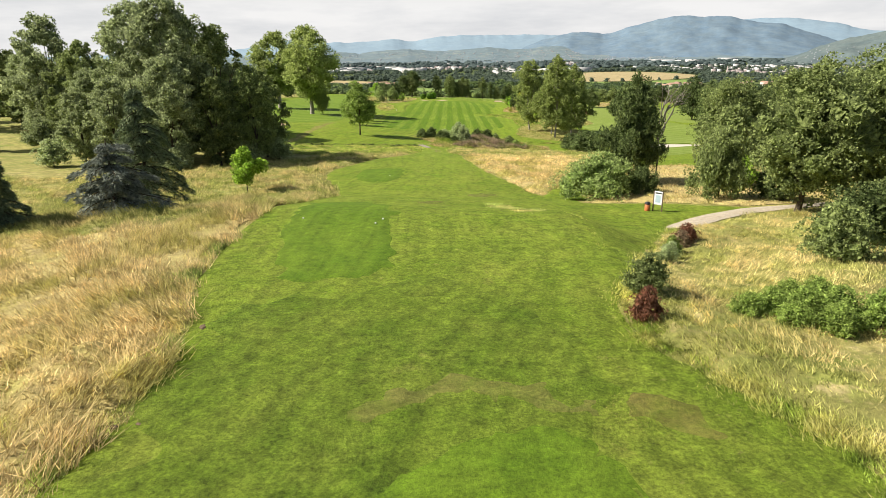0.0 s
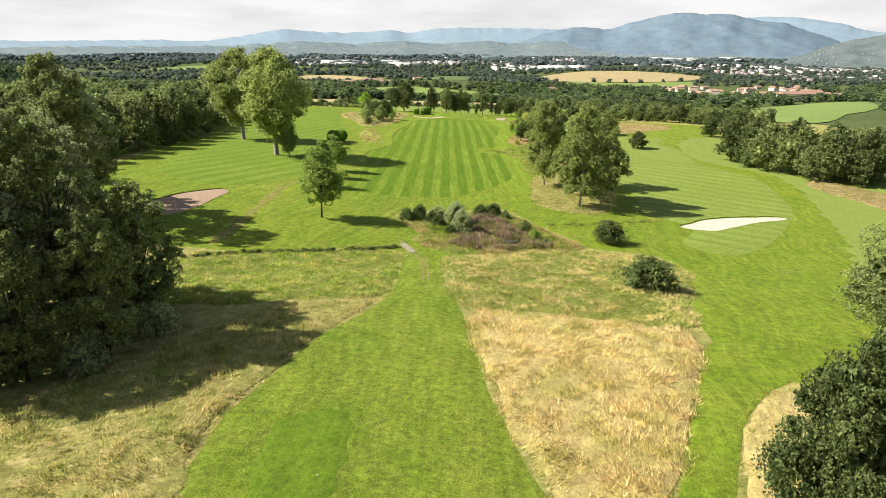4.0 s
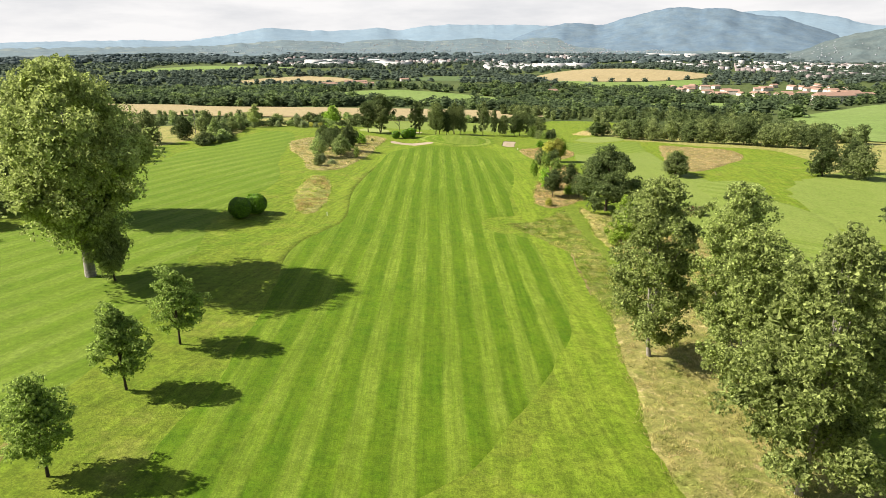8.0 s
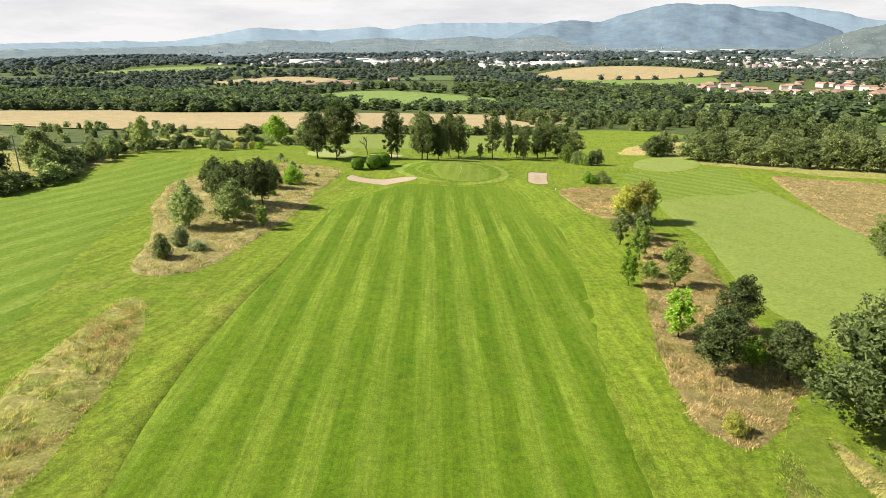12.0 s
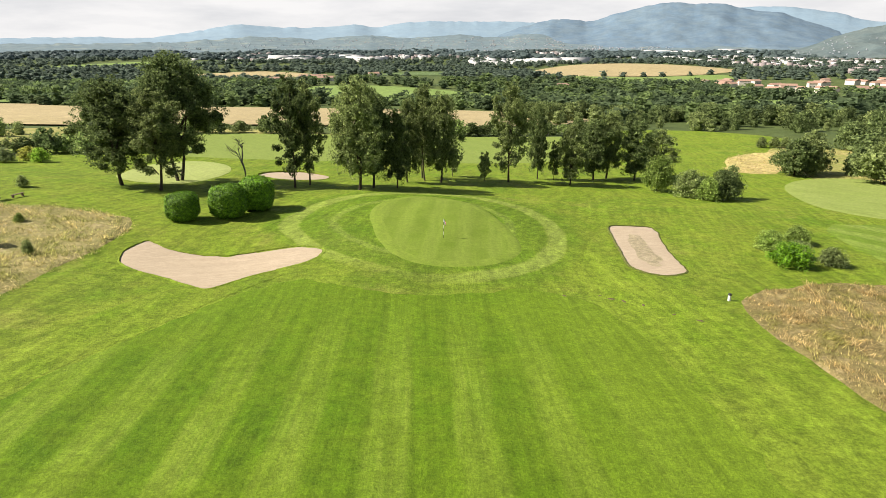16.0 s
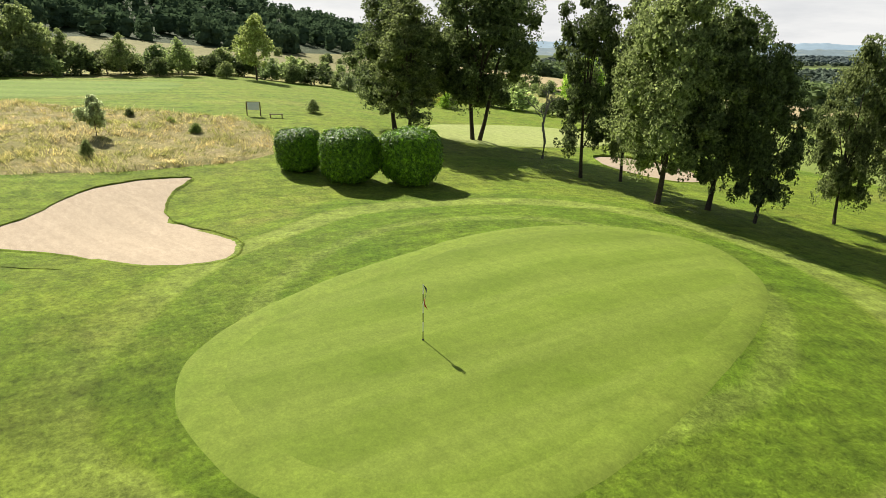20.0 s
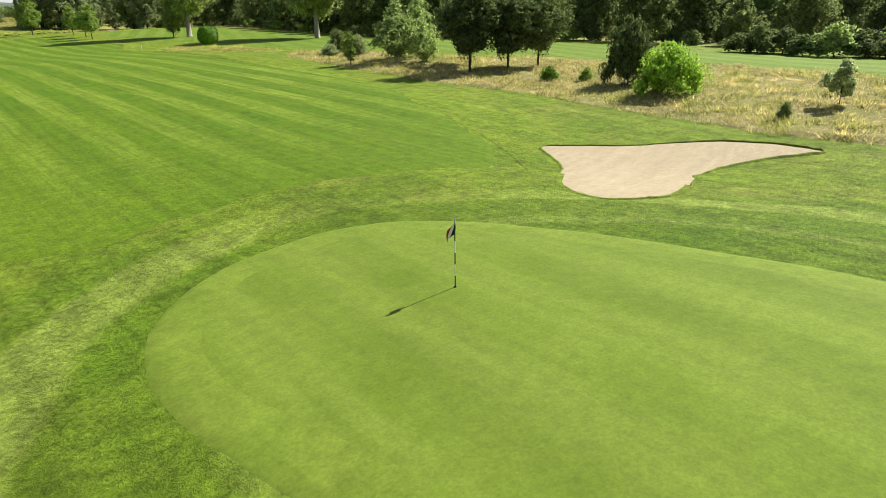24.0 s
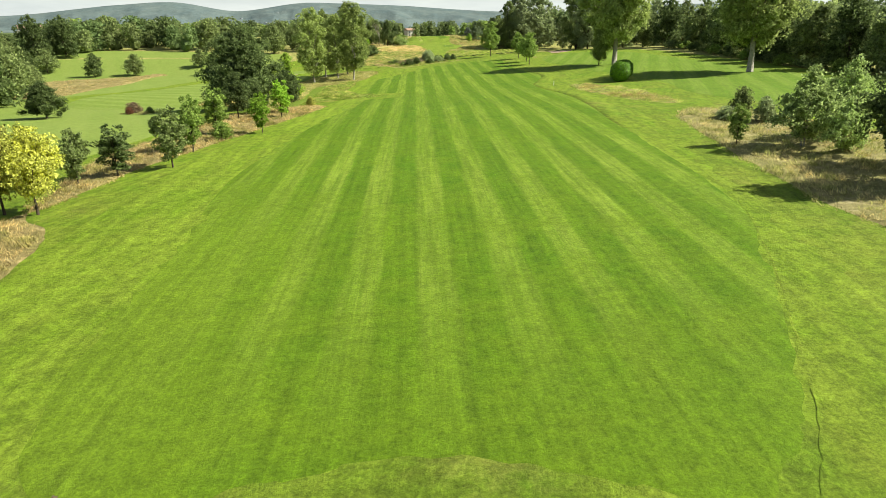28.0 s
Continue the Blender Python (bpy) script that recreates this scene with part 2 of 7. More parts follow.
def leaf_mat(name, dark, light, rough=0.6, gloss=0.10, through_light=0.46, tips=None, fine=3.2, grey=0.4, patch=0.5, vary=1.0):
    """Leaves: tone varies within a spray, from spray to spray and from plant to plant; some daylight comes through."""
    m, nt, b = shader(name, rough, gloss)
    g = nt.nodes.new("ShaderNodeNewGeometry")
    o = nt.nodes.new("ShaderNodeObjectInfo")

    def dull(q):
        y = 0.3 * q[0] + 0.6 * q[1] + 0.1 * q[2]
        return (q[0] * (1 - 0.15 * grey) + 0.15 * grey * y, q[1] * (1 - 0.12 * grey) + 0.12 * grey * y, q[2] * (1 - 0.3 * grey) + 0.3 * grey * y)

    spot = noisy(nt, place_of(nt), fine, 0.38, 0.62, 5.0, 0.8)
    f = maths(nt, "ADD", maths(nt, "MULTIPLY", g.outputs["Random Per Island"], 0.5), maths(nt, "MULTIPLY", spot, 0.5))
    c = mixed(nt, f, dull(dark), dull(light))
    if tips:
        c = mixed(nt, noisy(nt, place_of(nt), patch, 0.45, 0.6), c, tips)
    k = maths(nt, "MULTIPLY", maths(nt, "MULTIPLY", ranged(nt, o.outputs["Random"], 0.8, 1.18), ranged(nt, spot, 1.62 - 0.7 * vary, 1.68 + 0.65 * vary)), ranged(nt, g.outputs["Random Per Island"], 1.1 - 0.35 * vary, 1.1 + 0.4 * vary))
    col = scaled(nt, c, k)
    nt.links.new(col, b.inputs["Base Color"])
    bumped(nt, b, spot, 0.45, 0.08)
    tr = nt.nodes.new("ShaderNodeBsdfTranslucent")
    nt.links.new(col, tr.inputs["Color"])
    mx = nt.nodes.new("ShaderNodeMixShader")
    mx.inputs["Fac"].default_value = through_light
    nt.links.new(b.outputs["BSDF"], mx.inputs[1])
    nt.links.new(tr.outputs["BSDF"], mx.inputs[2])
    nt.links.new(mx.outputs["Shader"], nt.nodes["Material Output"].inputs["Surface"])
    return m


def plain_mat(name, a, b2, scale=6.0, rough=0.7, spec=0.3, metal=0.0, bump=0.15, dist=0.02):
    m, nt, b = shader(name, rough, spec)
    b.inputs["Metallic"].default_value = metal
    f = noisy(nt, place_of(nt), scale, 0.3, 0.7, 6.0)
    nt.links.new(mixed(nt, f, a, b2), b.inputs["Base Color"])
    bumped(nt, b, f, bump, dist)
    return m


M = {}
M["rough"] = ground_mat("rough_grass", (0.160, 0.200, 0.036), (0.235, 0.238, 0.062), (0.37, 0.31, 0.115), 0.07, 0.28, 4.0, bump=0.7, dist=0.12, mott=(0.7, 1.42), lines=(60, 0.25, 0.3, 1.4, 9), fleck=((0.46, 0.38, 0.17), 0.9, 0.56, 0.72))
M["hay"] = ground_mat("dry_grass", (0.47, 0.36, 0.145), (0.58, 0.45, 0.21), (0.29, 0.28, 0.075), 0.07, 0.22, 4.0, bump=0.7, dist=0.12, mott=(0.72, 1.35), lines=(30, 0.25, 0.3, 1.4, 9))
M["semi"] = ground_mat("mown_semi_rough", (0.092, 0.164, 0.008), (0.136, 0.197, 0.013), (0.180, 0.214, 0.024), 0.05, 0.22, 5.0, bump=0.8, dist=0.08, grain=(0.42, 1.58), mott=(0.64, 1.56), lines=(12, 0.24, 0.06, 1.1, 14), wear=((0.225, 0.215, 0.050), 0.09, 0.57, 0.75))
M["band"] = ground_mat("mown_band_turf", (0.112, 0.184, 0.008), (0.146, 0.214, 0.014), (0.180, 0.232, 0.022), 0.06, 0.25, 5.0, bump=0.8, dist=0.08, grain=(0.42, 1.58), mott=(0.64, 1.56), stripes=(3.4, 0, (0.19, 0.246, 0.026), 0.5), lines=(0, 0.24, 0.07, 1.3, 5))
M["track"] = ground_mat("mown_track", (0.096, 0.164, 0.009), (0.148, 0.208, 0.018), (0.200, 0.236, 0.032), 0.09, 0.3, 7.0, bump=0.9, dist=0.1, grain=(0.25, 1.9), mott=(0.55, 1.6), lines=(4, 0.2, 0.05, 1.1, 12), wear=((0.24, 0.215, 0.055), 0.16, 0.64, 0.78), fleck=((0.28, 0.29, 0.07), 2.2, 0.64, 0.8))
M["fairway"] = ground_mat("fairway_turf", (0.064, 0.134, 0.003), (0.085, 0.154, 0.004), (0.115, 0.176, 0.008), 0.05, 0.3, 6.0, bump=0.7, dist=0.05, grain=(0.5, 1.5), stripes=(4.8, 0, (0.200, 0.270, 0.030), 0.95), lines=(0, 0.2, 0.05, 2.2, 1.5), mott=(0.74, 1.3), end=(412, 437, (0.094, 0.162, 0.006)), side=(15, 29, 370, 420, (0.138, 0.206, 0.013)))
M["east_turf"] = ground_mat("east_fairway_turf", (0.150, 0.212, 0.034), (0.178, 0.234, 0.046), (0.200, 0.246, 0.054), 0.03, 0.4, 6.0, bump=0.4, dist=0.03, stripes=(9.0, -25, (0.200, 0.252, 0.052), 0.5), mott=(0.76, 1.26))
M["fairway_far"] = ground_mat("fairway_turf_slant", (0.132, 0.198, 0.024), (0.164, 0.224, 0.036), (0.186, 0.236, 0.044), 0.04, 0.4, 6.0, bump=0.4, dist=0.03, stripes=(6.5, -55, (0.236, 0.290, 0.072), 0.95), lines=(-55, 0.14, 0.05, 1.5, 4))
M["fairway_west"] = ground_mat("fairway_turf_west", (0.086, 0.160, 0.007), (0.116, 0.186, 0.012), (0.138, 0.200, 0.018), 0.04, 0.4, 6.0, bump=0.4, dist=0.03, stripes=(6.0, 20, (0.200, 0.264, 0.044), 0.85), lines=(20, 0.15, 0.05, 1.5, 4))
M["tee"] = ground_mat("tee_turf", (0.066, 0.122, 0.006), (0.086, 0.144, 0.008), (0.114, 0.170, 0.013), 0.1, 0.4, 9.0, bump=0.6, dist=0.04, grain=(0.42, 1.6), mott=(0.66, 1.42), lines=(4, 0.2, 0.06, 1.3, 4))
M["tee_front"] = ground_mat("rear_tee_turf", (0.062, 0.116, 0.006), (0.116, 0.172, 0.013), (0.155, 0.196, 0.024), 0.16, 0.4, 7.0, bump=0.9, dist=0.09, grain=(0.25, 1.9), mott=(0.55, 1.6), lines=(24, 0.24, 0.06, 1.0, 12), wear=((0.19, 0.175, 0.05), 0.2, 0.62, 0.78))
M["straw"] = ground_mat("thin_straw_turf", (0.215, 0.190, 0.048), (0.285, 0.235, 0.075), (0.125, 0.170, 0.020), 0.3, 0.9, 6.0, bump=0.8, dist=0.06, mott=(0.6, 1.45), lines=(3, 0.3, 0.1, 2.0, 3))
M["worn_thin"] = ground_mat("thin_worn_turf", (0.150, 0.160, 0.030), (0.195, 0.180, 0.050), (0.095, 0.145, 0.012), 0.4, 0.9, 7.0, bump=0.8, dist=0.06, mott=(0.6, 1.45))
M["east_stripes"] = ground_mat("east_apron_turf", (0.108, 0.176, 0.014), (0.130, 0.196, 0.020), (0.158, 0.212, 0.030), 0.04, 0.4, 6.0, bump=0.5, dist=0.03, stripes=(5.0, -38, (0.210, 0.268, 0.056), 0.9), lines=(-38, 0.15, 0.05, 1.5, 2))
M["green_mid"] = ground_mat("neighbour_green_turf", (0.180, 0.232, 0.046), (0.205, 0.254, 0.060), (0.226, 0.268, 0.070), 0.12, 0.35, 9.0, bump=0.1, dist=0.01, grain=(0.8, 1.2), lines=(-30, 0.1, 0.05, 0.8, 1))
M["green"] = ground_mat("putting_green_turf", (0.112, 0.168, 0.014), (0.131, 0.188, 0.020), (0.154, 0.205, 0.028), 0.12, 0.35, 11.0, bump=0.12, dist=0.01, stripes=(3.4, 6, (0.185, 0.240, 0.040), 0.6), grain=(0.74, 1.26), mott=(0.84, 1.15), lines=(6, 0.14, 0.04, 0.75, 1))
M["apron"] = ground_mat("apron_turf", (0.092, 0.164, 0.008), (0.136, 0.197, 0.013), (0.180, 0.214, 0.024), 0.05, 0.22, 5.0, bump=0.8, dist=0.08, grain=(0.42, 1.58), mott=(0.64, 1.56), lines=(12, 0.24, 0.06, 1.1, 14), wear=((0.225, 0.215, 0.050), 0.09, 0.57, 0.75), rings=(12.3, 456.0, 16.7, 19.0, (0.196, 0.250, 0.044), (0.074, 0.143, 0.006)))
# lighter copy of the green: sheen at a grazing angle put into its colour
M["green_pale"] = ground_mat("far_green_sheen_turf", (0.250, 0.300, 0.080), (0.280, 0.325, 0.098), (0.300, 0.335, 0.112), 0.12, 0.35, 9.0, bump=0.1, dist=0.01, grain=(0.84, 1.15))
M["sand"] = ground_mat("bunker_sand", (0.395, 0.318, 0.222), (0.435, 0.352, 0.250), (0.35, 0.278, 0.192), 0.2, 1.2, 10.0, bump=0.3, dist=0.02, stretch=(1, 2.2, 1), grain=(0.76, 1.2), mott=(0.88, 1.12), lines=(70, 0.08, 0.12, 2.0, 6))
M["red_sand"] = ground_mat("reddish_sand", (0.34, 0.24, 0.165), (0.39, 0.285, 0.20), (0.29, 0.205, 0.14), 0.2, 1.0, 10.0, bump=0.3, dist=0.03)
M["white_sand"] = ground_mat("pale_sand", (0.56, 0.50, 0.41), (0.61, 0.55, 0.46), (0.50, 0.44, 0.35), 0.2, 1.2, 12.0, bump=0.3, dist=0.03)
M["weed"] = ground_mat("weedy_rough", (0.115, 0.180, 0.018), (0.165, 0.215, 0.030), (0.27, 0.255, 0.070), 0.09, 0.35, 4.0, bump=0.9, dist=0.16, mott=(0.6, 1.45), fleck=((0.36, 0.31, 0.11), 0.5, 0.58, 0.72))
M["weedtuft"] = leaf_mat("weed_blades", (0.085, 0.140, 0.014), (0.21, 0.26, 0.045), rough=0.6, gloss=0.2, tips=(0.30, 0.285, 0.085), fine=1.2, grey=0, patch=0.4)
M["weedy_sand"] = ground_mat("weedy_sand", (0.400, 0.325, 0.215), (0.44, 0.36, 0.245), (0.29, 0.255, 0.135), 0.3, 1.6, 10.0, bump=0.8, dist=0.06, mott=(0.65, 1.3))
M["tan"] = ground_mat("tan_dry_rough", (0.285, 0.218, 0.088), (0.385, 0.298, 0.135), (0.185, 0.175, 0.048), 0.09, 0.35, 4.0, bump=0.9, dist=0.15, mott=(0.55, 1.45), fleck=((0.45, 0.355, 0.175), 0.8, 0.57, 0.72))
M["tan_pale"] = ground_mat("pale_dry_rough", (0.300, 0.250, 0.100), (0.41, 0.335, 0.160), (0.20, 0.205, 0.055), 0.09, 0.35, 4.0, bump=0.8, dist=0.13, mott=(0.62, 1.4), fleck=((0.48, 0.40, 0.21), 0.8, 0.57, 0.72))
M["tantuft"] = leaf_mat("tan_blades", (0.225, 0.170, 0.070), (0.43, 0.330, 0.155), rough=0.7, gloss=0.2, tips=(0.20, 0.185, 0.055), fine=1.3, grey=0, patch=0.35)
M["collar"] = ground_mat("collar_turf", (0.130, 0.192, 0.019), (0.150, 0.208, 0.025), (0.170, 0.220, 0.031), 0.15, 0.5, 9.0, bump=0.2, dist=0.02, grain=(0.72, 1.26), mott=(0.82, 1.18), lines=(0, 0.12, 0.2, 0.9, 8))
M["mowline"] = ground_mat("pale_mowing_line", (0.150, 0.205, 0.022), (0.185, 0.225, 0.036), (0.110, 0.170, 0.010), 0.3, 0.9, 5.0, bump=0.8, dist=0.06, mott=(0.7, 1.3))
M["scorched"] = ground_mat("scorched_turf", (0.175, 0.175, 0.032), (0.225, 0.185, 0.055), (0.105, 0.160, 0.012), 0.5, 0.9, 5.0, bump=0.9, dist=0.07, mott=(0.66, 1.36))
M["soil"] = plain_mat("bare_soil", (0.10, 0.072, 0.045), (0.17, 0.125, 0.08), 9.0, 0.95, 0.1, bump=0.8, dist=0.04)
M["worn"] = ground_mat("worn_soil_turf", (0.225, 0.195, 0.07), (0.28, 0.23, 0.095), (0.15, 0.175, 0.03), 0.3, 0.6, 6.0, bump=0.6, dist=0.05, mott=(0.65, 1.3))
M["scar"] = ground_mat("dark_turf_seam", (0.070, 0.125, 0.006), (0.092, 0.142, 0.010), (0.12, 0.15, 0.02), 0.3, 1.2, 6.0, bump=0.8, dist=0.05)
# aerial haze is put into these hill and mountain base colours as blue
M["hill_near"] = ground_mat("hazed_wooded_hill", (0.085, 0.118, 0.125), (0.105, 0.140, 0.142), (0.150, 0.178, 0.165), 0.004, 0.012, 0.08, bump=0.3, dist=6.0, grain=(0.7, 1.25), mott=(0.8, 1.15))
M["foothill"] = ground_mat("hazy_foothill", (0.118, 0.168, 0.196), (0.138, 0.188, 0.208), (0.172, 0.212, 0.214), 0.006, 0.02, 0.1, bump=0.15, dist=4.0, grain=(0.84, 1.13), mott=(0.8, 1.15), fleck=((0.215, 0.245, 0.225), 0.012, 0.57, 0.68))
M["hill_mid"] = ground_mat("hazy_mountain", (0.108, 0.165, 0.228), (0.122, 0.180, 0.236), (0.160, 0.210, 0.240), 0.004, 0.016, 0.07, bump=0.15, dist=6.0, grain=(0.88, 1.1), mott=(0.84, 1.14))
M["hill_far"] = ground_mat("hazed_far_mountain", (0.190, 0.268, 0.336), (0.205, 0.282, 0.346), (0.225, 0.298, 0.350), 0.003, 0.01, 0.04, bump=0.12, dist=8.0, grain=(0.92, 1.06), mott=(0.9, 1.08))
M["far_land"] = ground_mat("valley_ground", (0.070, 0.098, 0.026), (0.115, 0.140, 0.040), (0.055, 0.080, 0.026), 0.006, 0.03, 0.4, bump=0.2, dist=0.3)
M["birch"] = leaf_mat("birch_leaves", (0.130, 0.184, 0.044), (0.262, 0.314, 0.094), through_light=0.55)
# bluish leaf colour carries the haze of the valley
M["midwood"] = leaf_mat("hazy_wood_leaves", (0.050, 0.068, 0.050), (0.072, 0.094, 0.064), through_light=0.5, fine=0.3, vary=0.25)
M["woodlight"] = leaf_mat("light_wood_leaves", (0.060, 0.094, 0.024), (0.125, 0.165, 0.050), vary=0.6)
# darker lip turf: shade on the cut bunker edge is put into the colour
M["lip"] = ground_mat("shaded_lip_turf", (0.075, 0.105, 0.014), (0.11, 0.14, 0.022), (0.12, 0.105, 0.04), 0.3, 1.5, 12.0, bump=0.9, dist=0.06)
M["gravel"] = ground_mat("path_gravel", (0.42, 0.36, 0.27), (0.48, 0.42, 0.33), (0.36, 0.30, 0.22), 0.3, 2.0, 18.0, bump=0.4, dist=0.02)
M["concrete"] = plain_mat("bridge_concrete", (0.30, 0.27, 0.21), (0.19, 0.17, 0.12), 2.0, 0.9, 0.2)
M["water"] = plain_mat("pond_water", (0.045, 0.042, 0.028), (0.06, 0.055, 0.035), 1.0, 0.12, 0.5, bump=0.02)
M["field_green"] = ground_mat("meadow", (0.17, 0.25, 0.06), (0.21, 0.28, 0.08), (0.15, 0.21, 0.055), 0.01, 0.08, 1.0, bump=0.2, dist=0.1)
M["field_olive"] = ground_mat("dry_pasture", (0.185, 0.172, 0.060), (0.225, 0.200, 0.080), (0.150, 0.150, 0.052), 0.012, 0.1, 1.2, bump=0.2, dist=0.1)
M["field_gold"] = ground_mat("stubble_field", (0.36, 0.285, 0.150), (0.41, 0.325, 0.180), (0.30, 0.25, 0.12), 0.012, 0.1, 1.2, bump=0.2, dist=0.1, lines=(30, 0.1, 0.01, 0.15, 10))
M["field_dark"] = ground_mat("crop_field", (0.10, 0.15, 0.05), (0.13, 0.18, 0.06), (0.09, 0.13, 0.05), 0.012, 0.1, 1.2, bump=0.2, dist=0.1)
M["bark"] = plain_mat("bark", (0.10, 0.078, 0.055), (0.045, 0.036, 0.027), 7.0, 0.95, 0.1, bump=0.9, dist=0.08)
M["pale_bark"] = plain_mat("pale_bark", (0.40, 0.37, 0.31), (0.18, 0.16, 0.13), 3.0, 0.9, 0.15, bump=0.6, dist=0.06)
M["dead_wood"] = plain_mat("dead_wood", (0.30, 0.27, 0.23), (0.17, 0.15, 0.12), 5.0, 0.95, 0.1, bump=0.6, dist=0.05)
M["oak"] = leaf_mat("oak_leaves", (0.080, 0.107, 0.028), (0.174, 0.204, 0.060))
M["darkleaf"] = leaf_mat("dark_leaves", (0.042, 0.062, 0.017), (0.105, 0.134, 0.037))
M["lime"] = leaf_mat("lime_leaves", (0.094, 0.146, 0.018), (0.205, 0.260, 0.044))
M["aspen"] = leaf_mat("aspen_leaves", (0.118, 0.152, 0.038), (0.240, 0.275, 0.084), rough=0.65, gloss=0.08, grey=0.15)
M["plane"] = leaf_mat("plane_leaves", (0.135, 0.172, 0.034), (0.270, 0.305, 0.090), through_light=0.48, grey=0.3, vary=0.85)
M["poplar"] = leaf_mat("poplar_leaves", (0.128, 0.158, 0.070), (0.255, 0.285, 0.135), grey=0.2)
M["petal"] = leaf_mat("white_petals", (0.62, 0.62, 0.56), (0.78, 0.78, 0.74), grey=0)
M["willow"] = leaf_mat("grey_leaves", (0.126, 0.160, 0.058), (0.245, 0.278, 0.118))
M["silver"] = leaf_mat("silver_leaves", (0.185, 0.225, 0.10), (0.34, 0.38, 0.20), grey=0.1, through_light=0.6)
M["fresh"] = leaf_mat("fresh_leaves", (0.115, 0.205, 0.014), (0.245, 0.340, 0.036), grey=0.2)
M["laurel"] = leaf_mat("laurel_leaves", (0.026, 0.074, 0.004), (0.125, 0.225, 0.012), rough=0.35, gloss=0.25, through_light=0.22, grey=0.0)
M["bronze"] = leaf_mat("bronze_leaves", (0.085, 0.062, 0.034), (0.19, 0.135, 0.075))
# ground darkened by colour to stand for shade beneath the ridge trees
M["shaded_floor"] = ground_mat("woodland_floor", (0.030, 0.048, 0.018), (0.040, 0.060, 0.022), (0.05, 0.068, 0.026), 0.05, 0.3, 2.0, bump=0.5, dist=0.3)
M["youngleaf"] = leaf_mat("young_leaves", (0.095, 0.150, 0.012), (0.215, 0.275, 0.032), grey=0.2)
M["ridgewood"] = leaf_mat("ridge_leaves", (0.034, 0.056, 0.026), (0.046, 0.072, 0.032), rough=0.9, gloss=0.0, through_light=0.3, fine=0.3, vary=0.35)
M["yellow"] = leaf_mat("yellowing_leaves", (0.20, 0.215, 0.022), (0.37, 0.36, 0.052))
M["turning"] = leaf_mat("turning_leaves", (0.165, 0.175, 0.022), (0.33, 0.315, 0.05))
M["red"] = leaf_mat("red_leaves", (0.085, 0.045, 0.022), (0.20, 0.085, 0.045))
M["needles"] = leaf_mat("blue_needles", (0.072, 0.086, 0.066), (0.150, 0.165, 0.128), through_light=0.2, vary=0.7)
M["dark_needles"] = leaf_mat("dark_needles", (0.060, 0.085, 0.035), (0.130, 0.160, 0.075), through_light=0.2, vary=0.7)
M["haytuft"] = leaf_mat("hay_blades", (0.285, 0.222, 0.092), (0.49, 0.395, 0.21), rough=0.7, gloss=0.2, tips=(0.27, 0.245, 0.08), fine=1.4, grey=0, patch=0.25)
M["greentuft"] = leaf_mat("grass_blades", (0.115, 0.165, 0.03), (0.25, 0.28, 0.075), rough=0.6, gloss=0.2, tips=(0.36, 0.31, 0.12), fine=1.2, grey=0, patch=0.35)
M["turftuft"] = leaf_mat("turf_blades", (0.085, 0.150, 0.008), (0.20, 0.245, 0.035), rough=0.6, gloss=0.15, tips=(0.25, 0.245, 0.06), fine=1.4, grey=0)
M["worntuft"] = leaf_mat("worn_blades", (0.24, 0.18, 0.06), (0.38, 0.29, 0.12), grey=0)
M["mixtuft"] = leaf_mat("mixed_blades", (0.135, 0.162, 0.034), (0.26, 0.262, 0.080), rough=0.7, gloss=0.2, tips=(0.345, 0.285, 0.125), fine=1.2, grey=0, patch=0.3)
M["paletuft"] = leaf_mat("pale_blades", (0.165, 0.185, 0.040), (0.33, 0.315, 0.110), rough=0.7, gloss=0.2, tips=(0.42, 0.345, 0.16), fine=1.2, grey=0, patch=0.3)
M["reedtuft"] = leaf_mat("reed_blades", (0.150, 0.105, 0.068), (0.315, 0.245, 0.165), rough=0.7, gloss=0.2, tips=(0.17, 0.165, 0.06), fine=1.2, grey=0, patch=0.35)
# far and valley leaves: distance haze tinted into their base colours
M["farwood"] = leaf_mat("hazed_far_leaves", (0.044, 0.066, 0.030), (0.080, 0.108, 0.046), rough=0.8, gloss=0.03, through_light=0.5, fine=0.6, vary=0.3)
M["hazewood"] = leaf_mat("hazed_valley_leaves", (0.070, 0.096, 0.094), (0.088, 0.116, 0.108), through_light=0.5, fine=0.2, vary=0.2)
M["white"] = plain_mat("white_paint", (0.80, 0.80, 0.78), (0.72, 0.72, 0.70), 4.0, 0.5)
M["black"] = plain_mat("black_paint", (0.02, 0.02, 0.022), (0.03, 0.03, 0.03), 4.0, 0.4)
M["navy"] = plain_mat("navy_cloth", (0.015, 0.02, 0.06), (0.02, 0.025, 0.07), 8.0, 0.8)
M["redcloth"] = plain_mat("red_cloth", (0.45, 0.03, 0.05), (0.38, 0.025, 0.04), 8.0, 0.8)
M["wood"] = plain_mat("weathered_timber", (0.16, 0.11, 0.07), (0.10, 0.07, 0.045), 9.0, 0.85)
M["orangebin"] = plain_mat("orange_plastic", (0.50, 0.16, 0.05), (0.42, 0.13, 0.04), 5.0, 0.5)
M["board"] = plain_mat("sign_panel", (0.78, 0.79, 0.80), (0.70, 0.73, 0.76), 3.0, 0.35)
M["ink"] = plain_mat("printed_ink", (0.40, 0.50, 0.56), (0.34, 0.44, 0.50), 3.0, 0.4)
M["render_wall"] = plain_mat("rendered_wall", (0.66, 0.60, 0.52), (0.58, 0.52, 0.45), 0.3, 0.9)
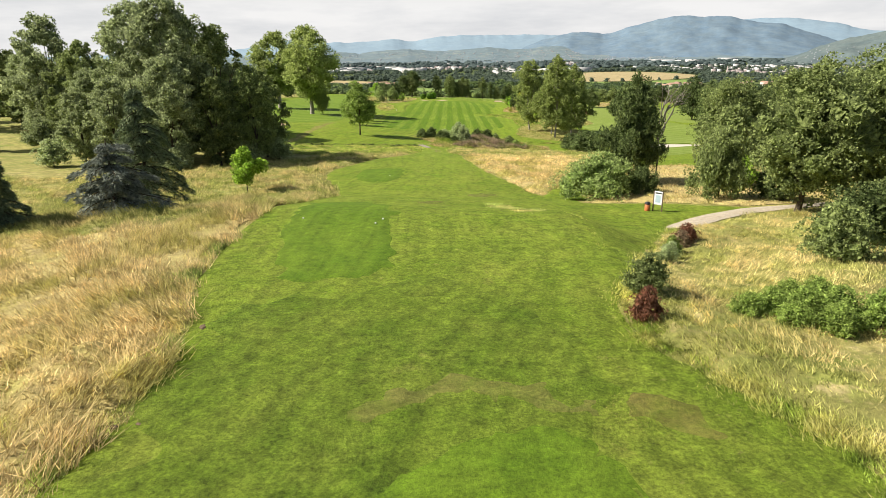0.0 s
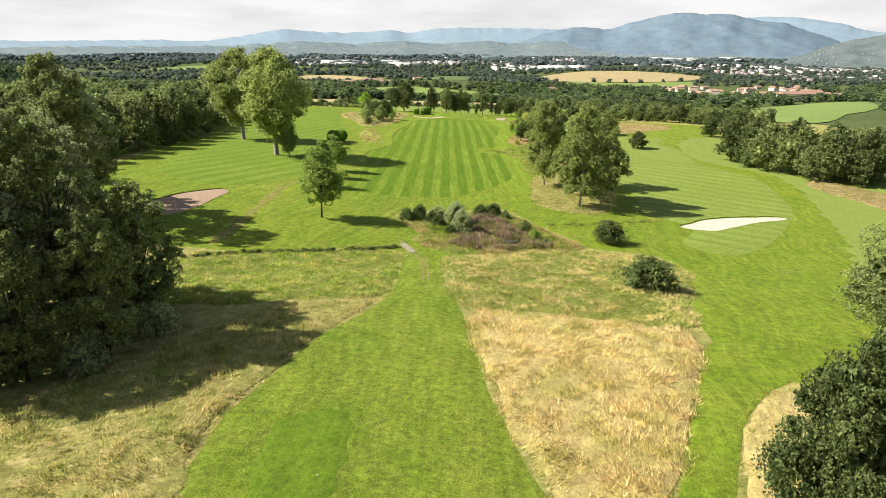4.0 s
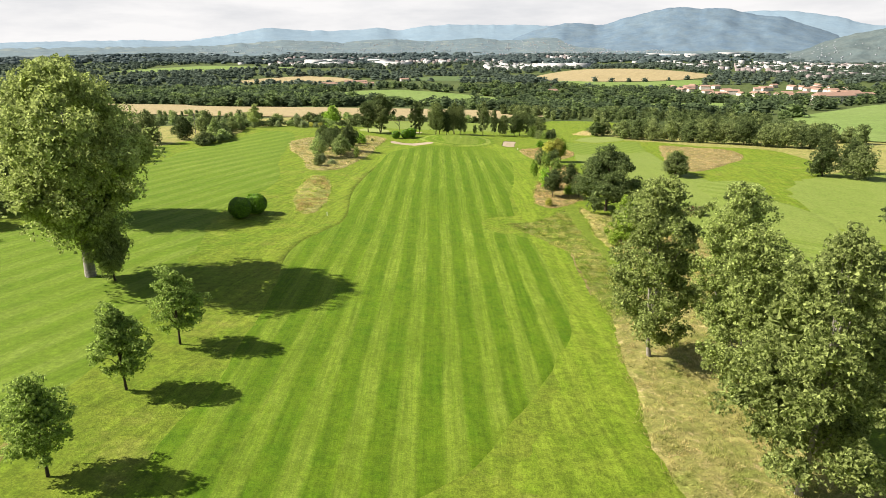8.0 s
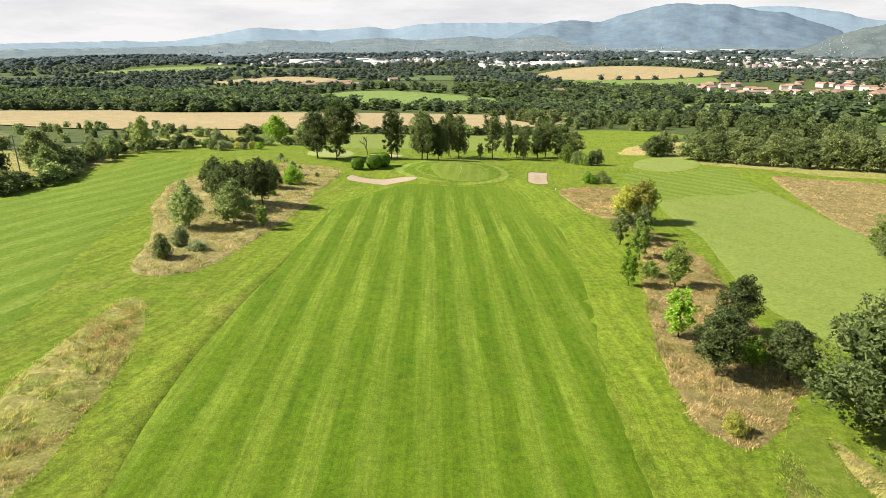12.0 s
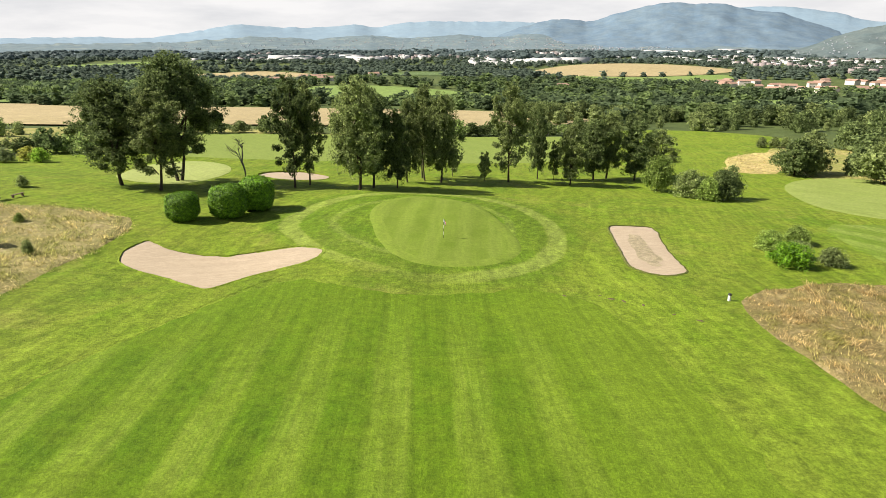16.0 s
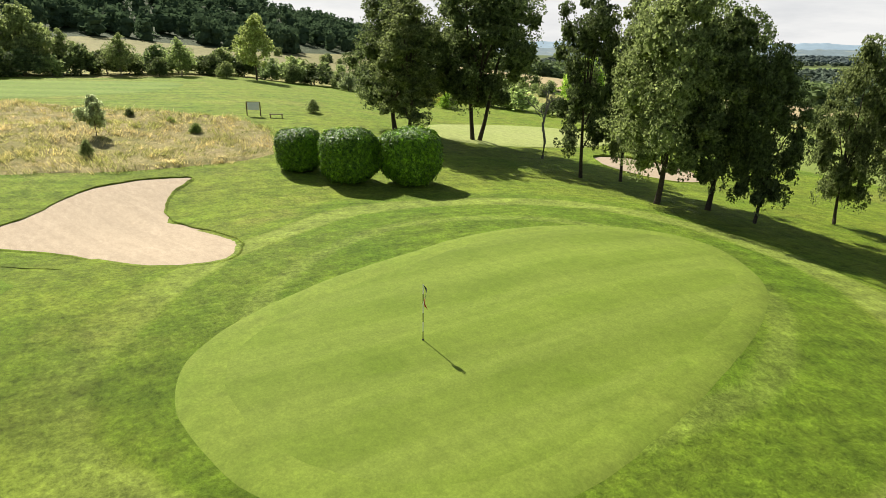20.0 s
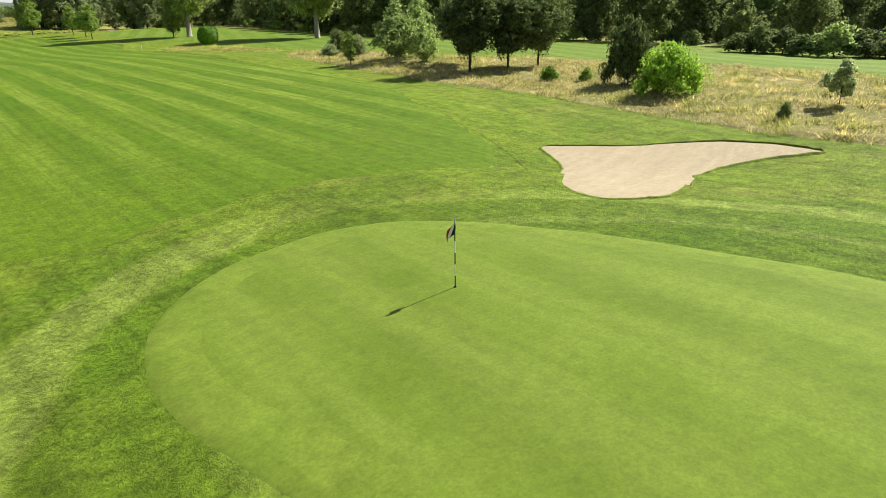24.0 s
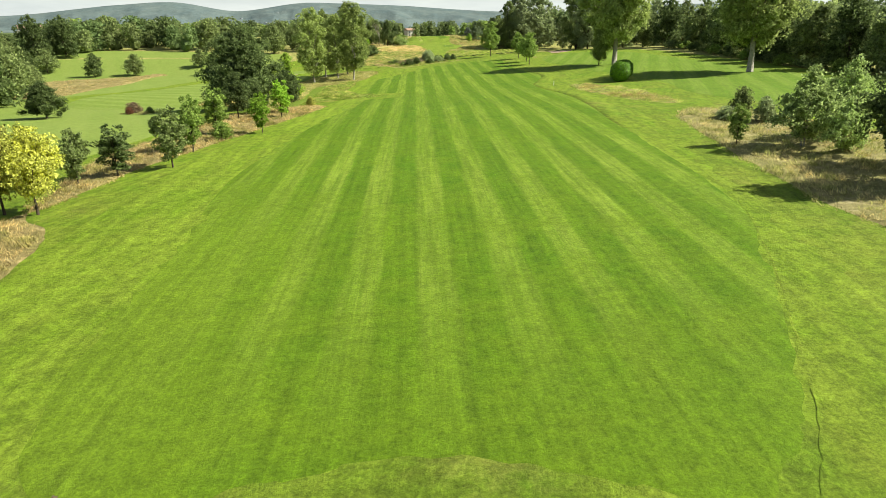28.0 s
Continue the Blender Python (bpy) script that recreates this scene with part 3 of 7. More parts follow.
# bluish grey: haze over the far houses is put into the wall colour
M["haze_wall"] = plain_mat("hazed_far_wall", (0.33, 0.34, 0.36), (0.23, 0.25, 0.28), 0.2, 0.8)
M["white_wall"] = plain_mat("white_wall", (0.56, 0.55, 0.53), (0.46, 0.45, 0.44), 0.2, 0.8)
M["roof"] = plain_mat("clay_tiles", (0.37, 0.235, 0.175), (0.29, 0.18, 0.13), 0.6, 0.9)
# roof tiles dulled in colour to hold the haze of distance
M["far_roof"] = plain_mat("hazed_tiles", (0.30, 0.25, 0.235), (0.25, 0.215, 0.21), 0.6, 0.9)
M["glass"] = plain_mat("window_glass", (0.05, 0.06, 0.07), (0.07, 0.08, 0.09), 1.0, 0.1, 0.5)


# ---- meshes ----
def solid(name, verts, faces, mat, smooth=False):
    """A mesh from an array of places and rows of corner numbers, all rows of one length."""
    verts, faces = np.asarray(verts, np.float32), np.asarray(faces, np.int32)
    me = bpy.data.meshes.new(name)
    k = faces.shape[1]
    me.vertices.add(len(verts))
    me.vertices.foreach_set("co", verts.ravel())
    me.loops.add(faces.size)
    me.loops.foreach_set("vertex_index", faces.ravel())
    me.polygons.add(len(faces))
    me.polygons.foreach_set("loop_start", np.arange(0, faces.size, k, dtype=np.int32))
    me.polygons.foreach_set("loop_total", np.full(len(faces), k, np.int32))
    if smooth:
        me.polygons.foreach_set("use_smooth", np.ones(len(faces), bool))
    me.update(calc_edges=True)
    me.validate()
    me.materials.append(mat)
    return me


def part(name, me, parent, label="", m=None):
    """One mesh object under a thing or a part."""
    ob = new(name, me)
    ob.parent = parent
    if m is not None:
        ob.matrix_basis = m
    if label:
        ob["label"] = label
    return ob


def thing(name, m, label, category, group="", kind=""):
    ob = new(name)
    ob.matrix_basis = m
    ob.empty_display_size = 0.3
    return tagged(ob, label, category, group, kind)


def bm_mesh(name, bm, mat, smooth=False):
    me = bpy.data.meshes.new(name)
    if smooth:
        for f in bm.faces:
            f.smooth = True
    bm.to_mesh(me)
    bm.free()
    me.materials.append(mat)
    return me


def box(name, size, at, mat, bevel=0.0):
    bm = bmesh.new()
    bmesh.ops.create_cube(bm, size=1.0, matrix=Matrix.Translation(at) @ Matrix.Diagonal((*size, 1)))
    if bevel:
        bmesh.ops.bevel(bm, geom=bm.edges[:], offset=bevel, segments=2, affect="EDGES")
    return bm_mesh(name, bm, mat)


def tube(points, radii, n=7):
    """Rings round a line of points: places and quads."""
    pts, vs, fs = [Vector(p) for p in points], [], []
    for i, p in enumerate(pts):
        d = (pts[min(i + 1, len(pts) - 1)] - pts[max(i - 1, 0)]).normalized()
        q = d.to_track_quat("Z", "X")
        for a in range(n):
            w = 2 * math.pi * a / n
            vs.append(p + q @ Vector((radii[i] * math.cos(w), radii[i] * math.sin(w), 0)))
    for i in range(len(pts) - 1):
        for a in range(n):
            b = (a + 1) % n
            fs.append((i * n + a, i * n + b, (i + 1) * n + b, (i + 1) * n + a))
    return [tuple(v) for v in vs], fs


def tubes(name, runs, mat, n=7):
    vs, fs = [], []
    for points, radii in runs:
        v, f = tube(points, radii, n)
        fs += [tuple(i + len(vs) for i in q) for q in f]
        vs += v
    return solid(name, vs, fs, mat, smooth=True)


# ---- the lie of the land ----
KY = (-4000, -400, -50, 0, 20, 45, 58, 75, 100, 127, 148, 158, 175, 200, 230, 265, 300, 340, 387, 427, 450, 470, 487, 500, 520, 600, 800, 1000, 1300, 1500, 5000)
KZ = (60, 16, 4.6, 4.2, 3.9, 3.6, 0.8, -1.3, -3, -5.3, -7.8, -8.6, -9.2, -10.3, -12, -13.2, -14.6, -15.2, -17.2, -19.4, -20.1, -20.6, -22.4, -23.6, -25, -30, -45, -58, -62, -65, -75)
SY = (-50, 45, 75, 130, 170, 205, 230, 250, 302, 340, 365, 390, 430, 480, 520, 700, 900)
SZ = (0, 0, -0.01, -0.02, -0.08, -0.085, -0.08, -0.07, -0.055, -0.045, -0.045, -0.045, -0.05, -0.055, -0.05, -0.03, 0)


def hermite(y, ky, kz):
    ky, kz = np.array(ky, float), np.array(kz, float)
    d = np.diff(kz) / np.diff(ky)
    m = np.zeros(len(ky))
    m[0], m[-1] = d[0], d[-1]
    for i in range(1, len(ky) - 1):
        m[i] = 0 if d[i - 1] * d[i] <= 0 else 2 * d[i - 1] * d[i] / (d[i - 1] + d[i])
    y = np.clip(np.asarray(y, float), ky[0], ky[-1])
    i = np.clip(np.searchsorted(ky, y) - 1, 0, len(ky) - 2)
    s = ky[i + 1] - ky[i]
    t = (y - ky[i]) / s
    return (2 * t**3 - 3 * t**2 + 1) * kz[i] + (t**3 - 2 * t**2 + t) * s * m[i] + (3 * t**2 - 2 * t**3) * kz[i + 1] + (t**3 - t**2) * s * m[i + 1]


def land(x, y):
    """The ground's height: a fall along the hole, a fall across it, a low mound under the green, a hollow beside it."""
    x, y = np.asarray(x, float), np.asarray(y, float)
    z = hermite(y, KY, KZ) + hermite(y, SY, SZ) * 90 * np.tanh(x / 90)
    z = z + 1.1 * np.exp(-((x - 15) ** 2 + (y - 461) ** 2) / 150)
    # hollow of the bunker beside the green
    z = z - 0.6 * np.exp(-(((x + 10) / 11) ** 2 + ((y - 443.5) / 7) ** 2))
    # low ground west of the green
    w = np.clip((6 - x) / 14, 0, 1)
    z = z - 0.62 * w * w * (3 - 2 * w) * np.exp(-(((y - 456) / 30) ** 4) - (np.clip(-22 - x, 0, None) / 14) ** 2)
    far = np.clip((np.hypot(x, y - 250) - 420) / 500, 0, 1)
    z = z + far * 5 * np.sin(x * 0.0071 + 1.3) * np.sin(y * 0.0057 + 0.4)
    # round the first tees: a fall east of the platform, a shoulder west of it, a dip at the path's foot
    u = np.clip((x - 11) / 7, 0, 1)
    z = z - 2.2 * u * u * (3 - 2 * u) * np.exp(-(((y - 46) / 13) ** 2) - (np.clip(x - 34, 0, None) / 14) ** 2)
    z = z + 1.1 * np.exp(-(((x + 8) / 16) ** 2) - ((y - 58) / 12) ** 2) - 0.8 * np.exp(-(((x - 18) / 9) ** 2) - ((y - 77) / 9) ** 2)
    # wooded rise west of the course
    z = z + 46 * np.exp(-(((x + 540) / 170) ** 2 + ((y - 480) / 280) ** 2))
    return z


def at(x, y, turn=0.0, s=1.0, sz=None, dz=0.0):
    """A pose standing on the ground."""
    return pose(x, y, float(land(x, y)) + dz, 0, 0, turn) @ Matrix.Diagonal((s, s, sz or s, 1))


def spread(core0, core1, step, far0, far1, grow=1.16):
    mid = list(np.arange(core0, core1 + 0.01, step))
    lo, hi, d = [], [], step
    v = core0
    while v > far0:
        d *= grow
        v -= d
        lo.append(max(v, far0))
    d, v = step, core1
    while v < far1:
        d *= grow
        v += d
        hi.append(min(v, far1))
    return np.array(lo[::-1] + mid + hi)


gx, gy = spread(-216, 278, 2.2, -4600, 4600), spread(-92, 640, 2.2, -4200, 5000)
X, Y = np.meshgrid(gx, gy)
n0, n1 = X.shape
idx = np.arange(n0 * n1).reshape(n0, n1)
quads = np.stack([idx[:-1, :-1], idx[:-1, 1:], idx[1:, 1:], idx[1:, :-1]], -1).reshape(-1, 4)
ground_me = solid("ground", np.stack([X, Y, land(X, Y)], -1).reshape(-1, 3), quads, M["rough"], True)
ground_me.materials.append(M["far_land"])
cx, cy = X[:-1, :-1].ravel(), Y[:-1, :-1].ravel()
ground_me.polygons.foreach_set("material_index", (np.hypot((cx - 30) / 215, (cy - 270) / 325) + 0.09 * np.sin(cx * 0.021 + 1.3 * np.sin(cy * 0.013)) + 0.07 * np.sin(cy * 0.031 + cx * 0.012) > 1).astype(np.int32))
ground = tagged(new("ground", ground_me), "rolling ground of rough grass and valley land", "ground", kind="structure")

rng = np.random.default_rng(7)


def rounded(points, closed=True, per=8):
    """A smooth line through corner points."""
    p = np.array(points, float)
    n = len(p)
    out = []
    for i in range(n if closed else n - 1):
        a, b, c, d = (p[(i + k) % n] if closed else p[min(max(i + k, 0), n - 1)] for k in (-1, 0, 1, 2))
        for t in np.arange(per) / per:
            out.append(0.5 * ((2 * b) + (c - a) * t + (2 * a - 5 * b + 4 * c - d) * t**2 + (3 * b - a - 3 * c + d) * t**3))
    if not closed:
        out.append(p[-1])
    return np.array(out)


def inside(poly, x, y):
    poly = np.asarray(poly)
    x, y = np.asarray(x, float), np.asarray(y, float)
    hit = np.zeros(x.shape, bool)
    j = len(poly) - 1
    for i in range(len(poly)):
        xi, yi, xj, yj = *poly[i], *poly[j]
        if yi != yj:
            hit ^= ((yi > y) != (yj > y)) & (x < (xj - xi) * (y - yi) / (yj - yi) + xi)
        j = i
    return hit


def scatter(poly, count, r=None):
    r = r or rng
    poly = np.asarray(poly)
    lo, hi = poly.min(0), poly.max(0)
    got = np.zeros((0, 2))
    while len(got) < count:
        q = lo + (hi - lo) * r.random((count * 3, 2))
        got = np.vstack([got, q[inside(poly, q[:, 0], q[:, 1])]])
    return got[:count]


def lay(name, outline, lift, mat, label, category="grass", step=2.0, rag=0.12, smooth_line=True, per=8, skirt=0.5, bury=0.075, hump=0.0):
    """A piece of turf, sand or path of that outline, lying on the ground."""
    from mathutils import geometry
    edge = rounded(outline, per=per) if smooth_line else np.array(outline, float)
    if rag:
        w = (rng.random(edge.shape) - 0.5) * 2
        edge = edge + rag * (w + np.roll(w, 1, 0) + np.roll(w, -1, 0)) / 1.7
    lo, hi = edge.min(0), edge.max(0)
    a, b = np.meshgrid(np.arange(lo[0], hi[0], step), np.arange(lo[1], hi[1], step))
    q = np.stack([a.ravel(), b.ravel()], -1) + step * 0.2 * (rng.random((a.size, 2)) - 0.5)
    q = q[inside(edge, q[:, 0], q[:, 1])]
    if len(q):
        near = np.array([np.min(np.hypot(*(edge - p).T)) for p in q])
        q = q[near > step * 0.4]
    n = len(edge)
    tang = np.roll(edge, -1, 0) - np.roll(edge, 1, 0)
    nrm = np.stack([-tang[:, 1], tang[:, 0]], -1) / (np.linalg.norm(tang, axis=1)[:, None] + 1e-9)
    nrm *= np.sign(np.sum(edge[:, 0] * np.roll(edge[:, 1], -1) - np.roll(edge[:, 0], -1) * edge[:, 1]))
    inner = edge + nrm * skirt
    inner = inner[inside(edge, inner[:, 0], inner[:, 1])]
    inner = np.array([p for p in inner if np.min(np.hypot(*(edge - p).T)) > skirt * 0.8]).reshape(-1, 2)
    pts = [Vector(p) for p in np.vstack([edge, inner, q])]
    v, e, f, *_ = geometry.delaunay_2d_cdt(pts, [(i, (i + 1) % n) for i in range(n)], [], 1, 1e-4)
    v = np.array([tuple(p) for p in v])
    z = land(v[:, 0], v[:, 1]) + lift
    d = np.array([np.min(np.hypot(*(edge - p).T)) for p in v])
    z = z - bury * (1 - np.clip(d / (skirt * 0.75), 0, 1))
    if hump:
        z = z + hump * np.clip((d - 0.1) / 1.2, 0, 1) * rng.random(len(z)) ** 1.5 * (0.6 + 0.5 * np.sin(v[:, 0] * 0.31 + 1.5 * np.sin(v[:, 1] * 0.17)))
    ob = new(name, solid(name, np.c_[v, z], [tuple(t) for t in f], mat, True))
    return tagged(ob, label, category, kind="structure"), edge


# ---- turf, bunkers and paths ----
TEE = [(-8, 12), (-7.9, 18), (-7.4, 21), (-7.8, 25.3), (-9, 29), (-10.2, 33), (-10.7, 41), (-10.5, 50), (-10.2, 58), (-9.9, 67), (-10.1, 74), (-12.9, 84), (-14.6, 90), (-14.8, 97), (-13.2, 104), (-10.5, 114.5), (-4.7, 128), (-3.4, 146), (-3.2, 158),
       (-0.5, 157), (1.2, 150), (4, 134), (5.2, 127), (6.7, 110), (7.8, 100), (9.3, 92), (12, 83.5), (14.2, 77.5), (17.6, 75), (18.2, 69.5), (24.2, 68.3), (28.5, 66.2), (33.5, 64.2), (31, 62.2), (25.3, 59), (22, 55.2), (19.5, 49.5), (17, 43.5), (14.3, 38),
       (11.9, 32.5), (10.7, 29), (11, 25.7), (12.5, 22.5), (14.2, 19.8), (14.7, 17), (16, 12)]
COURSE = [(-34, 150), (-20, 153), (-6, 159), (-3.5, 162), (-1.5, 169), (-7, 179), (-4, 186), (4, 188), (14, 195), (19, 193), (22, 182), (27, 175), (31, 167), (40, 166), (44, 162), (44, 150), (38, 140), (33, 112),
          (46, 104), (60, 130), (95, 190), (118, 262), (104, 300), (112, 345), (150, 390), (160, 445), (128, 462), (112, 482), (96, 512), (112, 560), (140, 600), (120, 632), (84, 625), (62, 560), (40, 530), (5, 520),
          (-30, 515), (-66, 520), (-92, 488), (-88, 455), (-92, 432), (-104, 415), (-104, 370), (-92, 300), (-90, 250), (-80, 205), (-58, 160)]
FAIRWAY = [(-21, 205), (-21, 222), (-22, 246), (-25, 268), (-24, 282), (-19, 295), (-19.5, 318), (-19, 345), (-16.8, 378), (-15.4, 402), (-12.1, 414.4), (-9.3, 421.8), (-6.4, 428.6), (-4.2, 433), (-0.5, 437), (6, 438.8), (20, 437.5), (28, 430), (31, 400), (30.5, 375), (27, 345),
           (24.4, 331), (23.4, 318.7), (23.2, 309.2), (19.6, 306.9), (15.9, 304.8), (14.3, 300), (15.6, 294.6), (20, 292.2), (23.6, 289.5), (24.5, 283), (24.8, 275), (25.2, 256), (23, 240), (18, 229), (10, 213), (2, 203), (-10, 200)]
WEST_FAIRWAY = [(-50, 196), (-36, 212), (-37, 250), (-46, 300), (-42, 335), (-50, 372), (-56, 410), (-62, 450), (-78, 460), (-86, 420), (-90, 380), (-84, 310), (-78, 250), (-70, 210)]
EAST_FAIRWAY = [(52, 176), (60, 192), (52, 206), (58, 230), (56, 262), (60, 296), (59, 318), (55, 334), (51.5, 350), (54.5, 370), (58, 388), (59, 408), (65, 430), (79, 442), (92, 448), (98, 436), (94, 404), (92, 380), (96, 345), (104, 318), (100, 290), (108, 262), (100, 225), (84, 196), (62, 170)]
lay("mown_track", TEE, 0.06, M["track"], "mown grass track from the tees to the little bridge", step=2.0)
lay("mown_course", COURSE, 0.06, M["semi"], "closely mown semi-rough grass of the golf course", step=4.0, rag=0.3)
lay("mown_course", [(96, 118), (190, 105), (240, 190), (215, 330), (165, 382), (124, 364), (106, 338), (97, 300), (109, 262), (91, 190), (70, 140)], 0.05, M["east_turf"], "mown grass of the eastern course", step=6.0, rag=0.3)
lay("mown_course", [(-72, 512), (-30, 508), (5, 514), (40, 524), (62, 552), (86, 606), (40, 592), (-20, 578), (-68, 560)], 0.05, M["east_turf"], "mown grass behind the oak trees", step=5.0, rag=0.3)
lay("mown_course", [(-9, 153), (-4.0, 150), (-3.2, 138), (3.2, 138), (3.0, 149), (7, 153.5), (6, 157), (2.6, 158), (-0.6, 161), (-3, 163), (-8, 160), (-9, 156)], 0.052, M["semi"], "mown grass about the little bridge", step=2.0, rag=0.3)
lay("mown_band", [(24, 206), (26.5, 217), (29.5, 232), (31, 248), (29, 268), (30.5, 282), (33.5, 300), (30, 309), (31, 322), (32, 338), (37, 360), (40, 385), (40, 415), (37, 436), (26, 440), (24, 300), (18, 228), (10, 206)], 0.085, M["band"], "paler mown band beside the fairway", step=3.0, rag=0.25)
lay("mown_band", [(-22.5, 362), (-20.5, 375), (-17.5, 405), (-12, 430), (-5, 434), (-12, 380), (-13.5, 362)], 0.085, M["band"], "paler mown band beside the fairway", step=3.0, rag=0.5)
lay("fairway", FAIRWAY, 0.11, M["fairway"], "striped mown fairway turf in two greens", step=3.0, rag=0.3)
lay("fairway", WEST_FAIRWAY, 0.11, M["fairway_west"], "striped neighbouring fairway beside the wood", step=4.0)
lay("fairway", EAST_FAIRWAY, 0.11, M["east_turf"], "plain mown neighbouring fairway of greyish green", step=4.0)
lay("fairway", [(52, 176), (60, 192), (52.5, 206), (58, 230), (56.5, 262), (60, 292), (70, 304), (88, 300), (101, 287), (107, 262), (100, 225), (84, 196), (62, 171)], 0.125, M["fairway_far"], "diagonally striped neighbouring fairway", step=4.0, rag=0.2)
lay("tee", [(84, 329), (83, 338), (84, 348), (88, 356), (99, 361), (107, 359), (104, 346), (94, 332)], 0.14, M["fairway_far"], "diagonally striped pale patch of close-mown turf", step=3.0)
lay("mown_path", [(14.4, 76.8), (16.9, 83.6), (22, 94.8), (26.6, 104), (33, 116), (44, 112), (33, 104), (27.4, 97), (21.4, 85), (18.4, 74.5)], 0.10, M["semi"], "narrow mown path between dry grass and oak", step=2.0)
lay("tee", [(-6.4, 8), (-6.6, 18), (-7, 26), (-6.2, 30.0), (-2.7, 31.2), (0, 33.1), (2.7, 33.8), (5.6, 32.1), (7.3, 28.7), (8.1, 25), (8.3, 18), (8.4, 8)], 0.10, M["tee_front"], "shaggy dark green turf of the rear tee", rag=0.9, step=1.0)
lay("tee", [(1, 8), (1.3, 16.4), (1.9, 18.4), (2.9, 19.4), (4.4, 19.8), (6.2, 19.5), (7.5, 18.5), (8.2, 16.8), (8.4, 8)], 0.125, M["tee"], "smooth dark green tee platform", rag=0.5)
lay("worn_turf", [(-1.2, 20.4), (-0.2, 21.7), (2.2, 22.9), (5.0, 22.7), (7.1, 21.9), (8.1, 20.8), (6.6, 20.2), (4.1, 20.9), (2.3, 20.7), (0.5, 19.8)], 0.118, M["worn_thin"], "brownish worn turf behind the tee", step=0.6, rag=0.5)
lay("tee", [(-7.2, 36.5), (-7.8, 41), (-8.2, 46), (-8.3, 51), (-7.4, 55), (-5.6, 56.8), (-3.4, 55.6), (-1.6, 50), (-0.8, 45), (-0.4, 40), (-0.2, 36), (-1.2, 33.6), (-3.4, 32.6), (-5.6, 33)], 0.11, M["tee"], "smooth dark green tee platform with worn edge", rag=0.45, step=1.0)
lay("tee", [(-9.9, 87), (-10.6, 92), (-9.8, 96.9), (-6.8, 99), (-3.8, 97.6), (-3.8, 91.4), (-4.7, 86), (-7.2, 84.7)], 0.11, M["tee"], "small rounded tee mown short", rag=0.35)
GREEN = [(15.5, 441.6), (13.8, 441.6), (11.8, 442.3), (10.2, 443.7), (8.9, 445.7), (8.0, 447.9), (7.3, 450), (6.9, 452), (6.5, 454.6), (6.0, 457.5), (6.0, 460.9), (6.8, 464.3), (8.3, 467.5), (10.5, 469.7), (13.2, 470.0), (16.1, 468.3), (18.4, 466), (20.4, 462), (21.6, 458), (22.4, 454.5), (22.8, 452), (23.0, 450.2), (22.9, 448.2), (22.3, 446.1), (21.2, 444.4), (19.7, 443), (18.0, 442.1)]


def grown(line, d, wide=1.0):
    """The outline pushed outwards by d, by d * wide on its eastern side."""
    p = np.array(line)
    c = p.mean(0)
    u = (p - c) / np.linalg.norm(p - c, axis=1)[:, None]
    return [tuple(q) for q in p + u * d * np.where(u[:, :1] > 0.2, wide, 1.0)]


lay("apron", [(12.2 + 19.6 * math.cos(k * math.pi / 14), 457.2 + 23.6 * math.sin(k * math.pi / 14)) for k in range(28)], 0.118, M["apron"], "mown apron turf in pale and dark rings round the green", step=1.5, rag=0.3)
lay("putting_green", GREEN, 0.185, M["collar"], "light circled outer cut of the putting green", step=1.0, rag=0.02, per=6, skirt=0.35)
lay("putting_green", grown(GREEN, -1.35), 0.197, M["green"], "pale close-cut putting green with faint mowing lines", step=1.0, rag=0.03, skirt=0.5, bury=0.02)
lay("fairway", [(63, 424), (62.5, 440), (63, 452), (66, 463), (73, 464.5), (80, 463.5), (88, 467), (96, 473), (103, 480), (104, 468), (100, 452), (98, 440), (88, 432), (76, 430)], 0.125, M["east_stripes"], "striped mown apron before the neighbouring green", step=2.5, rag=0.3)
lay("putting_green", [(73.5, 474), (77, 488), (82, 500), (88.5, 508), (98, 513), (107, 511.5), (106.5, 503), (101, 489), (94, 477), (86.5, 469), (78.5, 467.2)], 0.16, M["green_mid"], "pale putting green of the neighbouring hole", step=2.5, rag=0.05)
lay("putting_green", [(-36.8, 490), (-37.5, 498), (-35.5, 505), (-30, 508), (-24, 503), (-21.3, 494), (-22.0, 485), (-24.6, 478.8), (-31, 479), (-35.4, 483)], 0.16, M["green_pale"], "pale putting green behind the oaks", step=2.0, rag=0.05)


def bunker(outline, mat, label, lip=0.24, step=1.0, lip_key="semi"):
    """Sand in a hollow, with a turf lip round it."""
    ob, edge = lay("bunker", outline, 0.13, mat, label, "bunker", step=step, rag=0.08, bury=0.03)
    n = len(edge)
    c = edge.mean(0)
    nxt, prv = np.roll(edge, -1, 0), np.roll(edge, 1, 0)
    tang = nxt - prv
    nrm = np.stack([tang[:, 1], -tang[:, 0]], -1)
    nrm /= np.linalg.norm(nrm, axis=1)[:, None]
    area = np.sum(edge[:, 0] * nxt[:, 1] - nxt[:, 0] * edge[:, 1])
    nrm *= np.sign(area)
    rings = []
    tall = lip * (0.55 + 0.5 * rng.random(n)) * np.clip(0.1 + np.maximum(-nrm[:, 0], 0.8 * nrm[:, 1]), 0.02, 1)
    for off, k in ((-0.03, 0.0), (0.0, 0.9), (0.03, 1.0), (0.08, 0.6), (0.2, 0.0)):
        q = edge + nrm * off
        rings.append(np.c_[q, land(q[:, 0], q[:, 1]) + 0.135 + k * tall - (0.08 if off > 0.15 else 0)])
    v = np.vstack(rings)
    f = []
    for r in range(4):
        for i in range(n):
            j = (i + 1) % n
